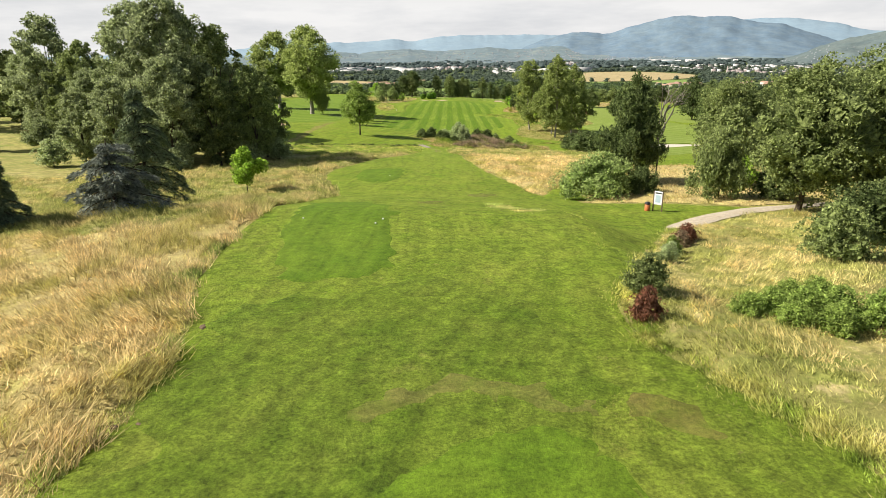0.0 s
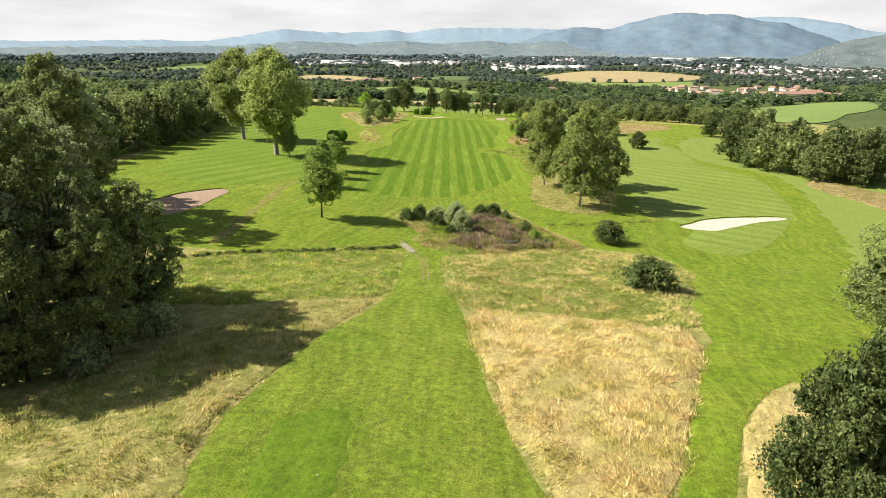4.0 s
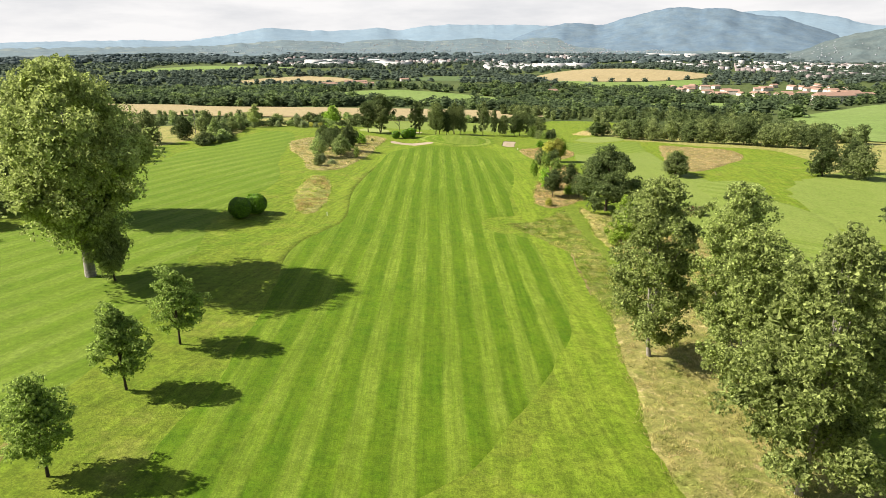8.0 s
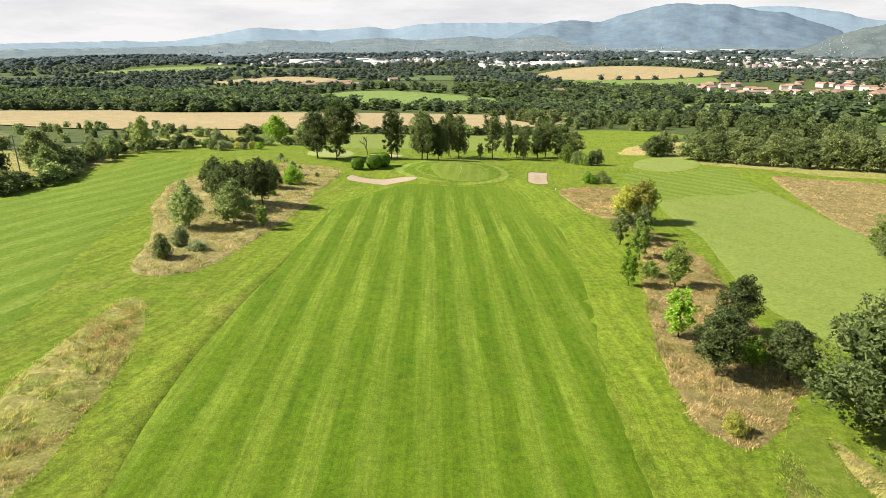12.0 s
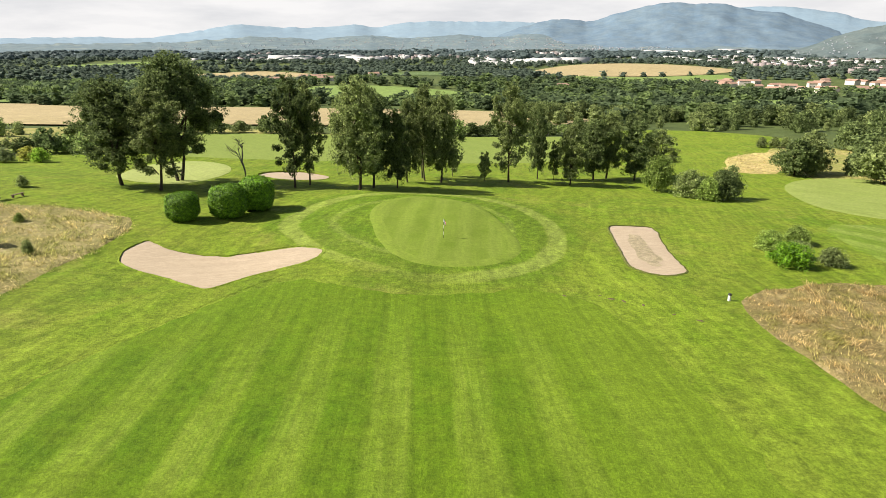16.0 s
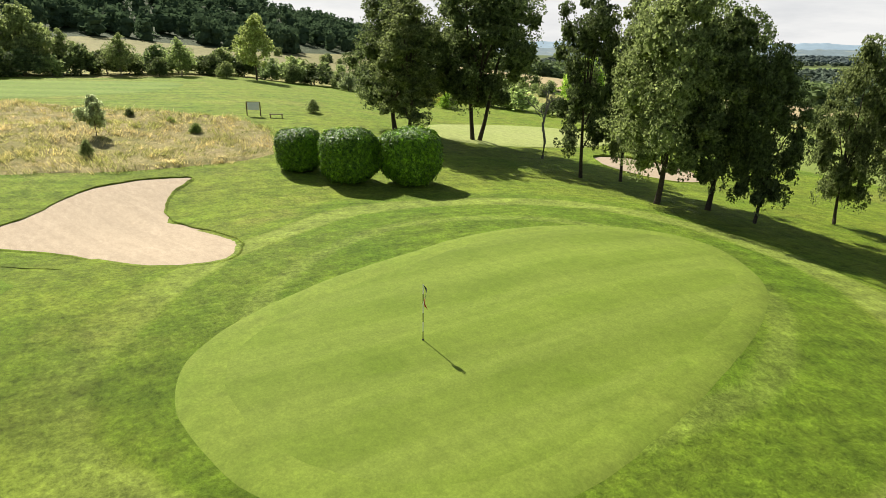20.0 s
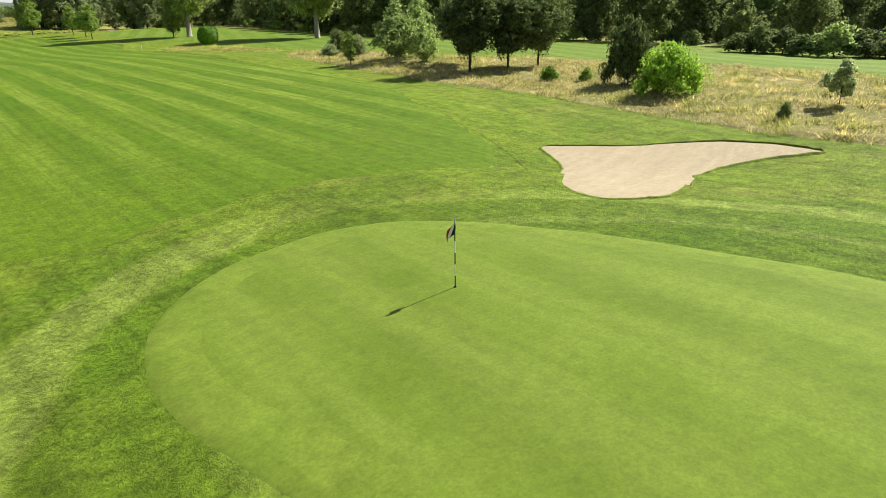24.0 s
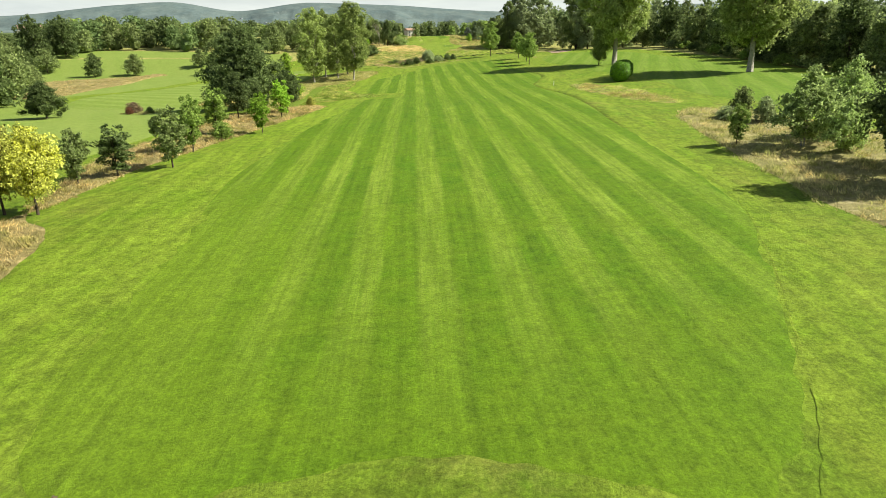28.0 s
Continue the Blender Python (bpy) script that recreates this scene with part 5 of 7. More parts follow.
def clipped(key, seed, H, W, leaf_key, label, count=15000, leaf=0.115, square=(0.78, 0.66)):
    """A bush clipped to a full rounded block: a dense inside and a close skin of leaves, with a few shoots standing out."""
    r = np.random.default_rng(seed)

    def skin(d, k):
        p = np.sign(d) * np.abs(d) ** np.array([square[0], square[0], square[1]])
        lump = 1 + 0.035 * np.sin(d[:, 0] * 5 + 1) * np.sin(d[:, 1] * 5.5) + 0.03 * np.sin(d[:, 2] * 6 + d[:, 0] * 4)
        q = p * np.array([W / 2, W / 2, H / 2]) * (0.9 * lump * k)[:, None] + np.array([0, 0, H * 0.47])
        q[:, :2] *= (0.93 + 0.11 * np.clip(q[:, 2:] / H, 0, 0.7))
        return q

    d = r.standard_normal((count, 3))
    d /= np.linalg.norm(d, axis=1)[:, None]
    p = skin(d, 0.955 + 0.06 * r.random(count) + 0.07 * (r.random(count) > 0.965))
    nrm = d + 0.42 * r.standard_normal(d.shape) + np.array([0, 0, 0.25])
    nrm /= np.linalg.norm(nrm, axis=1)[:, None]
    a = np.cross(nrm, r.standard_normal(d.shape))
    a /= np.linalg.norm(a, axis=1)[:, None]
    b = np.cross(nrm, a)
    q = (leaf * (0.65 + 0.7 * r.random(count)))[:, None]
    v = np.stack([p + a * q * 1.3, p + b * q * 0.5, p - a * q * 1.1, p - b * q * 0.5], 1).reshape(-1, 3)
    f = np.arange(4 * count).reshape(-1, 4)
    u, w = np.meshgrid(np.linspace(0, 2 * np.pi, 28, endpoint=False), np.linspace(0.04, np.pi - 0.04, 14))
    core = skin(np.stack([np.cos(u) * np.sin(w), np.sin(u) * np.sin(w), np.cos(w)], -1).reshape(-1, 3), np.full(u.size, 0.93))
    g = [(i * 28 + j, (i + 1) * 28 + j, (i + 1) * 28 + (j + 1) % 28, i * 28 + (j + 1) % 28) for i in range(13) for j in range(28)]
    f = np.vstack([f, np.array(g) + len(v)])
    v = np.vstack([v, core])
    v[:, 2] = np.maximum(v[:, 2], 0.03)
    stems = [([(0.3 * math.cos(k * 2.1), 0.3 * math.sin(k * 2.1), -0.2), (0.8 * math.cos(k * 2.1), 0.8 * math.sin(k * 2.1), H * 0.6)], (0.09, 0.03)) for k in range(3)]
    PROTO[key] = ("laurel_bush", tubes("trunk", stems, M["bark"]), solid("crown", v, f, M[leaf_key]), label, "bush")


clipped("laurel", 26, 4.6, 5.6, "laurel", "clipped round laurel bush with glossy leaves")
clipped("ball_laurel", 34, 5.9, 6.2, "laurel", "large ball-shaped laurel bush on the fairway", 9000, 0.16, (0.98, 0.86))
proto("sapling", "sapling", "fresh", "bark", "sapling with loose bright green leaves", "tree", 27, 5.6, 4.4, 1.2, "ovoid", 14, 1800, 0.20, 0.06, keep=0.0, lobe=0.22)
proto("wood", "woodland_tree", "oak", "bark", "woodland oak at the edge of a wood", "tree", 28, 14, 13, 0.0, "ovoid", 26, 2700, 0.46, 0.28)
proto("wood2", "woodland_tree", "darkleaf", "bark", "dark woodland tree at the edge of a wood", "tree", 29, 16, 12, 0.0, "low", 26, 2700, 0.46, 0.28)


def conifer(key, seed, H, W, leaf_key, label, tiers=9, droop=0.5, count=26000, round_top=0.75):
    """A conifer of spreading tiers of boughs, each a flat plate of twigs whose tips hang."""
    r = np.random.default_rng(seed)
    runs = [([(0, 0, -0.2), (0, 0, H * 0.5), (0.1, 0, H * 0.98)], (0.2, 0.12, 0.03))]
    ps, ds = [], []
    each = 7
    m = int(count / (tiers * each))
    for i in range(tiers * each):
        s = (i // each + 0.5 * r.random()) / tiers
        z = H * (0.10 + 0.87 * s)
        reach = W / 2 * (1 - s) ** round_top * (0.38 + 0.72 * r.random()) + 0.2
        a = i * 2.399 + 0.4 * r.random()
        out = np.array([math.cos(a), math.sin(a), 0.0])
        side = np.array([-out[1], out[0], 0.0])
        fall = droop * (0.7 + 0.6 * r.random())
        root = np.array([0, 0, z])
        low = lambda t: np.maximum(0.12, z + 0.10 * reach * t - fall * reach * t**2.2)
        runs.append(([(*(out[:2] * reach * t), float(low(t))) for t in (0.0, 0.35, 0.7, 1.0)], (0.06, 0.045, 0.03, 0.012)))
        t = r.random(m) ** 0.6
        wide = (2 * r.random(m) - 1) * reach * 0.34 * np.sin(np.pi * np.clip(0.12 + 0.8 * t, 0, 1))
        hang = r.random(m) ** 2 * (0.25 + 0.22 * reach * 0.4) + 0.25 * np.abs(wide)
        q = root + out * (reach * t)[:, None] + side * wide[:, None]
        q[:, 2] = low(t) - hang * 0.8 + 0.05 * r.standard_normal(m)
        ps.append(q)
        ds.append(out * 0.8 + side * (np.sign(wide) * 0.6)[:, None] + np.array([0, 0, -0.35]) * (0.4 + t)[:, None])
    p, d = np.vstack(ps), np.vstack(ds)
    n = len(p)
    d = d + 0.4 * r.standard_normal((n, 3))
    d /= np.linalg.norm(d, axis=1)[:, None]
    b = np.cross(d, r.standard_normal((n, 3)))
    b /= np.linalg.norm(b, axis=1)[:, None]
    s = (0.15 * (0.6 + 0.8 * r.random(n)))[:, None]
    v = np.stack([p - d * s + b * s * 0.3, p + d * s * 1.5, p - d * s - b * s * 0.3], 1).reshape(-1, 3)
    v[:, 2] = np.maximum(v[:, 2], 0.02)
    BOUGHS[key] = [tubes("bough", [q], M["bark"], 5) for q in runs[1:]]
    PROTO[key] = ("conifer", tubes("trunk", runs[:1], M["bark"], 8), solid("crown", v, np.arange(3 * n).reshape(-1, 3), M[leaf_key]), label, "tree")


conifer("cedar", 31, 6.2, 8.4, "needles", "low spreading blue-grey conifer with feathery boughs", tiers=7, droop=0.35, count=15000, round_top=0.5)
conifer("tallcedar", 33, 11.6, 10.5, "dark_needles", "tall green conifer with drooping tiers", tiers=11, droop=0.5, count=22000, round_top=0.8)
conifer("spruce", 32, 6.5, 8.5, "dark_needles", "dark spreading conifer with drooping boughs")


def bare_tree(key, seed, H, label):
    """A leafless tree: trunk, limbs and twigs."""
    r = np.random.default_rng(seed)
    runs = []

    def grow(p, d, length, rad, depth):
        mid = p + d * length * 0.5 + 0.06 * length * r.standard_normal(3)
        end = p + d * length
        runs.append(([tuple(p), tuple(mid), tuple(end)], (rad, rad * 0.8, rad * 0.55)))
        if depth:
            for _ in range(3 if depth < 3 else 4):
                q = d + 0.5 * r.standard_normal(3)
                q[2] = abs(q[2]) * 0.8 + 0.1
                grow(p + d * length * (0.55 + 0.45 * r.random()), q / np.linalg.norm(q), length * (0.5 + 0.2 * r.random()), rad * 0.5, depth - 1)

    grow(np.array([0, 0, -0.2]), np.array([0.04, 0.02, 1.0]), H * 0.48, H * 0.022, 3)
    PROTO[key] = ("bare_tree", tubes("trunk", runs, M["dead_wood"], 5), None, label, "tree")


bare_tree("bare", 41, 8.2, "leafless dead tree with forked grey branches")


# ---- rough grass areas ----
rough_patch([(-8.4, 8), (-8.3, 18), (-7.8, 21.2), (-8.2, 25.5), (-9.4, 29.3), (-10.6, 33.2), (-11.1, 41), (-11.0, 47), (-14, 46), (-19, 42.5), (-26, 41), (-33, 38), (-40, 34), (-40, 8)], M["hay"], M["haytuft"], "tall dry golden hay beside the tee", 9500, 0.72, blades=9, width=0.02)
rough_patch([(-11.1, 45), (-10.9, 50), (-10.6, 58), (-10.4, 65), (-20, 66), (-32, 58), (-44, 53), (-44, 33), (-34, 37), (-26, 40), (-19, 41.5), (-14, 45)], M["rough"], M["mixtuft"], "rough grass, straw and green mixed, beside the tee", 8500, 0.6, blades=8, width=0.022)
tufts("grass_tufts", [rounded([(-11.3, 46), (-11, 56), (-10.8, 64), (-15, 64), (-14.5, 54), (-15, 46)])], [1500], 0.65, M["haytuft"], "golden stems along the mown track", 7, width=0.022)
rough_patch([(-10.5, 75), (-13.4, 84.5), (-15.1, 90), (-15.3, 97), (-13.7, 104.4), (-11, 115), (-6, 128), (-14, 126), (-24, 112), (-38, 92), (-60, 84), (-70, 60), (-44, 52), (-24, 64), (-10.4, 64.5)], M["rough"], M["mixtuft"], "knee-high rough grass, straw and green mixed", 15000, 0.6, blades=5)
rough_patch([(-5, 130), (-4.3, 146), (-4, 155), (-20, 150.5), (-36, 145), (-44, 132), (-30, 124), (-16, 127)], M["weed"], M["weedtuft"], "coarse green rough with straw-coloured stems", 7000, 0.45, blades=5)
rough_patch([(6.2, 123), (7.1, 109), (8.2, 100), (9.8, 92), (12.4, 84), (14.3, 78.6), (16.7, 84.4), (21.7, 95.2), (26.4, 104.6), (31.5, 117), (24, 121), (14, 123)], M["hay"], M["haytuft"], "triangle of tall dry golden hay", 5200, 0.65, blades=5)
rough_patch([(2.4, 150), (5.3, 128), (17, 124), (32, 120), (36, 131), (43, 148), (43, 161), (36, 164), (28, 164), (14, 158), (6, 154)], M["weed"], M["mixtuft"], "wide strip of dry rough grass, gold and green", 12000, 0.5, blades=5)
rough_patch([(15.6, 12), (15, 17.3), (14.5, 20.2), (12.8, 22.8), (11.4, 26), (11.2, 29), (12.4, 32.4), (14.8, 37.8), (17.5, 43.2), (20, 49.3), (22.4, 53), (24.6, 54.8), (27.2, 57.2), (30, 59), (33, 61), (46, 63), (60, 50), (56, 20), (40, 6)], M["rough"], M["paletuft"], "rough grass of straw and green weeds", 14000, 0.42, blades=9, width=0.02)
rough_patch([(18.9, 74.4), (18.9, 70.3), (24.4, 69.1), (29, 67.1), (34, 65.5), (44, 70), (52, 90), (44, 104), (33.4, 103.6), (28, 97), (22, 85)], M["hay"], M["haytuft"], "dry straw-coloured grass under the oaks", 2600, 0.45, blades=5)
rough_patch([(-6, 178), (-4, 183.5), (3, 185), (13, 192), (18, 190.5), (21, 181), (25.5, 174), (29, 166.5), (24, 163), (16, 160), (8, 156.5), (3, 157), (-0.5, 160), (-1, 168)], M["weed"], M["weedtuft"], "overgrown marshy ground round a small pond", 4200, 0.7, blades=5)
WATER = [(13.4, 165.6), (13.9, 167.3), (15.4, 167.2), (16.6, 168.0), (17.6, 166.8), (16.4, 165.9), (15.2, 164.9)]
REEDS = scatter(rounded([(4.2, 161.5), (3.8, 166), (8.7, 170.2), (7.5, 177), (9, 182), (14, 184.6), (17.6, 180), (20.4, 174.7), (21.6, 168.5), (23.2, 164.2), (17.1, 161.6), (13.2, 159.2), (8.8, 159.2)]), 6800)
REEDS = REEDS[~inside(rounded(WATER), REEDS[:, 0], REEDS[:, 1] + 0.3)]
tufts("reeds", [], [], 1.2, M["reedtuft"], "brown-purple dead reeds round the pond", spots=REEDS, blades=5, lean=0.25, width=0.05, kind_cat="reeds")
tufts("marsh_grass", [rounded([(-0.5, 161), (2, 166), (-1, 172), (4, 176), (8, 171), (5, 164)]), rounded([(9, 160), (14, 160.5), (21, 164), (20, 167.5), (14, 164.5), (9, 163.5)]), rounded([(18, 176), (20, 182), (24.5, 174), (26.5, 166), (23, 164.5), (22.4, 170)])], [900, 1500, 900], 0.95, M["weedtuft"], "tall dark green sedge among the reeds", blades=5, lean=0.45, width=0.05)
tufts("straw_grass", [rounded([(-0.8, 159.5), (0.4, 163.5), (2.9, 164.3), (4.2, 161), (3, 158.4)]), rounded([(-1.6, 168), (0.2, 168), (-1.0, 174), (-4.4, 176), (-5.2, 174)]), rounded([(18, 190), (22, 182), (26, 174), (29, 166.5), (25.5, 164), (24.6, 170), (20.5, 181)]), rounded([(9, 156.6), (17, 159.6), (25, 162.8), (24.5, 164), (16, 160.8)])], [700, 350, 1300, 700], 0.8, M["haytuft"], "tall bleached straw round the pond", blades=6, lean=0.7, width=0.04)
lay("pond", WATER, 0.5, M["water"], "small patch of dark still water", "pond", step=1.0)
tufts("lily_leaves", [rounded([(12, 168), (14, 171), (18.5, 170), (19, 167), (17, 169)])], [160], 0.35, M["fresh"], "bright green water plants at the pond's edge", blades=4, lean=0.9, width=0.14, kind_cat="plants")
rough_patch([(-29, 302.5), (-32.5, 314), (-34.4, 326), (-34.6, 338), (-33.2, 347.5), (-29.5, 344), (-26.6, 334), (-24.8, 323), (-24.4, 312), (-25.6, 302.8)], M["rough"], M["weedtuft"], "island of long rough grass between fairways", 1500, 0.5, rag=0.25, hump=0.8)
tufts("grass_tufts", [rounded([(-28.6, 303.5), (-32, 315), (-33.9, 327), (-33.4, 345), (-29, 341), (-25.5, 324), (-25.2, 312)])], [5000], 0.55, M["tantuft"], "dry brownish seed heads in the long grass", 5, width=0.04)
rough_patch([(-30, 357.5), (-38, 358.5), (-43, 378), (-52, 400), (-58, 424), (-56, 438), (-48, 448), (-42, 456), (-34, 460.5), (-25, 458.5), (-20.5, 454), (-21, 438), (-22.3, 420), (-21.5, 405), (-23, 389), (-26, 368)], M["tan_pale"], M["paletuft"], "island of pale dry grass under young trees", 12000, 0.5, rag=0.35)
rough_patch([(40, 433.5), (46, 438.5), (55, 440.5), (63, 436), (62, 424), (55, 408), (47, 396), (43.5, 378), (38, 360), (32.2, 338), (30.3, 323), (33.5, 318), (40, 323), (45, 331), (48, 350), (52, 372), (49, 388), (47, 398), (41.5, 404), (39.6, 420)], M["tan"], M["tantuft"], "dry golden rough along the fairway's edge", 9000, 0.5, rag=0.35)
rough_patch([(20, 299.5), (21.4, 301.5), (27, 303.5), (32.9, 310.5), (36.4, 317), (36.5, 305.7), (36.7, 295), (36.9, 286), (37.2, 278), (37.4, 271), (37.4, 264), (36.6, 256), (34, 248), (31, 248), (29.9, 262), (31, 269.5), (31.3, 278.7), (28.2, 285.2), (24.6, 292.8)], M["weed"], M["weedtuft"], "weedy green rough in a shallow ditch", 8500, 0.42, rag=0.3)
lay("mown_path", [(36.9, 318.5), (41.2, 321), (40.1, 306), (39.2, 294), (39.3, 284), (40.1, 278), (40.6, 272), (40.8, 266), (39.8, 255), (36.2, 254), (37.2, 264), (37.1, 271), (36.9, 278), (36.6, 286), (36.4, 295), (36.2, 306)], 0.105, M["mowline"], "mown path of pale grass between two strips of rough", "path", step=1.5, rag=0.2)
seam("straw_strip", [(31.2, 281), (30.7, 276), (30.2, 271), (30.2, 266.6), (30.0, 262.3), (29.4, 256)], 0.7, M["tan"], "strip of dry straw along the ditch", 0.13, "grass")
seam("straw_strip", [(22.6, 295.4), (26.8, 290.6), (29.3, 285), (31.0, 281)], 0.5, M["tan"], "thin strip of dry straw along the ditch", 0.13, "grass")
rough_patch([(41.4, 319.5), (44.5, 313), (51, 310.5), (56.1, 309), (60.6, 304), (63, 298), (64.8, 290), (63, 272), (54, 258), (41.6, 257), (41.2, 267), (41, 272), (40.5, 278), (39.7, 284), (39.6, 294), (40.4, 306)], M["rough"], M["mixtuft"], "rough grass with bare worn soil", 8000, 0.45, rag=0.35)
tufts("grass_tufts", [rounded([(50, 302), (60, 300), (64, 290), (62, 273), (54, 260), (46, 262), (47, 285)])], [4200], 0.5, M["tantuft"], "dry tan grass among green rough", 5, width=0.042)
rough_patch([(27, 222), (29, 240), (35, 256), (46, 258), (52, 244), (50, 222), (44, 204), (36, 198), (27.5, 202), (25.5, 212)], M["rough"], M["mixtuft"], "dry rough grass beneath the aspens", 5000, 0.5, rag=0.4)
rough_patch([(111, 460), (104, 438), (97, 414), (91.5, 391), (96, 380), (112, 395), (133, 421), (139, 446), (123, 456)], M["tan"], M["tantuft"], "wide patch of dry golden rough", 2600, 0.5, rag=0.4, step=3.0)
rough_patch([(82, 521), (86, 532), (93, 546), (108, 557), (125, 565), (121, 555), (111, 545), (103, 532), (97, 526), (90, 519)], M["hay"], M["haytuft"], "dry golden rough by the far trees", 700, 0.5, rag=0.4, step=3.0)
for spot, n in (([(3, 147), (6.5, 153), (12, 153.5), (17, 150.5), (15, 146), (5, 143)], 1500), ([(28, 160), (36, 164), (43, 161), (42.5, 152), (40, 158)], 900), ([(-1.4, 160.5), (4.4, 161.5), (4, 165), (2, 168), (-1, 166)], 1400), ([(16, 191), (21, 186), (23.5, 177), (27, 169), (29, 165.6), (25, 164), (22, 176), (17, 187)], 1700)):
    tufts("grass_tufts", [rounded(spot)], [n], 0.5, M["haytuft"], "pale dry grass among green rough", 5)
tufts("ditch_grass", [np.array([(-37, 146), (-21, 151), (-6, 157.5), (-5.5, 159.5), (-21, 153.2), (-37, 148)])], [1100], 0.45, M["weedtuft"], "dark coarse grass along a narrow ditch", blades=6, kind_cat="grass")
tufts("ditch_grass", [np.array([(25, 181.6), (33, 185.2), (43, 190.2), (55, 196.4), (55, 198.2), (43, 192.4), (33, 187.4), (25, 184)])], [1100], 0.6, M["weedtuft"], "coarse grass along a narrow ditch", blades=6, kind_cat="grass")
tufts("weeds", [rounded([(37.0, 455.7), (38.4, 455.3), (37.6, 447.7), (37.2, 444.9), (35.8, 444.3), (35.4, 446.9), (36.1, 451.8)])], [420], 0.09, M["greentuft"], "low weeds growing through the sand", blades=4, width=0.05, kind_cat="weeds")


for cx, cy, sx, sy, n in ((3.4, 21.1, 2.2, 0.8, 1500), (9.8, 20.3, 1.2, 1.0, 900), (1.0, 60, 2.5, 2.0, 500), (6.5, 73, 2.0, 2.5, 500), (8.5, 81, 1.2, 1.6, 500), (-1, 27, 3.0, 1.2, 500)):
    q = np.array([cx, cy]) + rng.standard_normal((n, 2)) * np.array([sx, sy])
    tufts("worn_turf", [], [], 0.07, M["worntuft"], "scorched yellow-brown blades in worn turf", blades=4, width=0.025, spots=q)
w = 11 + 30 * rng.random(2400)
q = np.stack([np.interp(w, (11, 18, 21, 25.3, 29, 33, 41), (-8.2, -8.1, -7.6, -8, -9.2, -10.4, -10.9)) - 0.5 * np.abs(rng.standard_normal(2400)), w], -1)
tufts("edge_grass", [], [], 0.32, M["greentuft"], "dark longer grass along the hay's edge", blades=5, spots=q)
e = rounded([(15.2, 12), (14.6, 17.3), (14, 20.2), (12.2, 22.8), (10.9, 26), (10.8, 29), (12, 32.4), (14.4, 37.8), (17.1, 43.2), (19.6, 49.3), (21.6, 52.6)], False, 40)
q = e[rng.integers(0, len(e), 2600)] + rng.standard_normal((2600, 2)) * 0.55 + np.array([0.45, 0])
tufts("edge_grass", [], [], 0.34, M["weedtuft"], "longer green grass along the rough's edge", blades=6, width=0.018, spots=q)
tufts("turf_blades", [rounded([(-7.5, 12), (-7, 21), (-8.6, 29), (-10.1, 36), (-10.2, 44), (-9.8, 60), (-6, 64), (6, 64), (18, 60), (19, 50), (14, 38), (10.3, 29), (12, 22.5), (14, 17), (14.6, 12)])], [16000], 0.085, M["turftuft"], "short mown blades of the tee track", blades=4, lean=0.8, width=0.016)
tufts("turf_blades", [rounded([(-12, 74), (-13, 98), (-6, 118), (-3, 150), (1, 150), (5, 118), (13, 80), (16, 66), (-8, 64)])], [9000], 0.09, M["turftuft"], "short mown blades of the track", blades=4, lean=0.8, width=0.03)
tufts("turf_blades", [rounded([(-6, 420), (-4, 434), (6, 437), (20, 438), (31, 446), (36, 436), (34, 424), (16, 424)])], [9000], 0.06, M["turftuft"], "short mown blades before the green", blades=3, lean=0.8, width=0.02)


lay("scorched_turf", [(8.6, 20.2), (9.0, 22.2), (10.6, 21.6), (11.6, 19.6), (11.4, 18.2), (10.0, 19.0)], 0.085, M["scorched"], "scorched brownish patch of mown turf", step=0.8, rag=0.3)
lay("scorched_turf", [(0.2, 58), (0.6, 61.5), (2.6, 62), (3.2, 59.5), (2, 57.5)], 0.085, M["worn_thin"], "scorched brownish patch of mown turf", step=0.8, rag=0.8)
lay("scorched_turf", [(5, 71), (5.4, 75), (7.6, 76), (8.4, 73), (7, 70.5)], 0.085, M["worn_thin"], "scorched brownish patch of mown turf", step=0.8, rag=0.8)

tufts("grass_tufts", [rounded([(6.4, 62.8), (7.9, 61.8), (10.1, 51.0), (9.3, 47.1), (7.9, 47.0), (6.9, 51.5), (6.5, 57.3)])], [1300], 0.2, M["greentuft"], "strip of uncut grass in the mown track", 6, width=0.02)

# ---- course furniture ----
def ring(points, radii, mat, n=10):
    return tubes("tube", [(points, radii)], mat, n)


flag = thing("flagstick", at(14.6, 450, dz=0.19), "banded black and white flagstick with limp tricolour flag", "flag")
for i in range(6):
    z0, z1 = i * 0.36, (i + 1) * 0.36
    part("pole_band", ring([(0, 0, z0), (0, 0, z1)], (0.017, 0.017), M["black" if i in (0, 2, 4) else "white"]), flag, "black band" if i in (0, 2, 4) else "white band")
part("ferrule", ring([(0, 0, -0.02), (0, 0, 0.02), (0, 0, 0.05)], (0.05, 0.05, 0.018), M["black"]), flag)
for k, key in enumerate(("navy", "white", "redcloth")):
    a, b = 0.17 * k, 0.17 * (k + 1)
    vs, fs = [], []
    for u in range(5):
        for w in range(7):
            reach = a + (b - a) * u / 4
            f1 = w / 6
            vs.append((0.017 + reach * 0.42 + 0.05 * f1, 0.09 * math.sin(8 * reach + 2.5 * f1), 2.14 - reach * 0.75 - 0.48 * f1 + 0.03 * math.sin(5 * reach)))
    for u in range(4):
        for w in range(6):
            i = u * 7 + w
            fs.append((i, i + 1, i + 8, i + 7))
    part("flag_stripe", solid("flag_stripe", vs, fs, M[key], True), flag, ("navy", "white", "red")[k] + " cloth stripe, hanging limp")

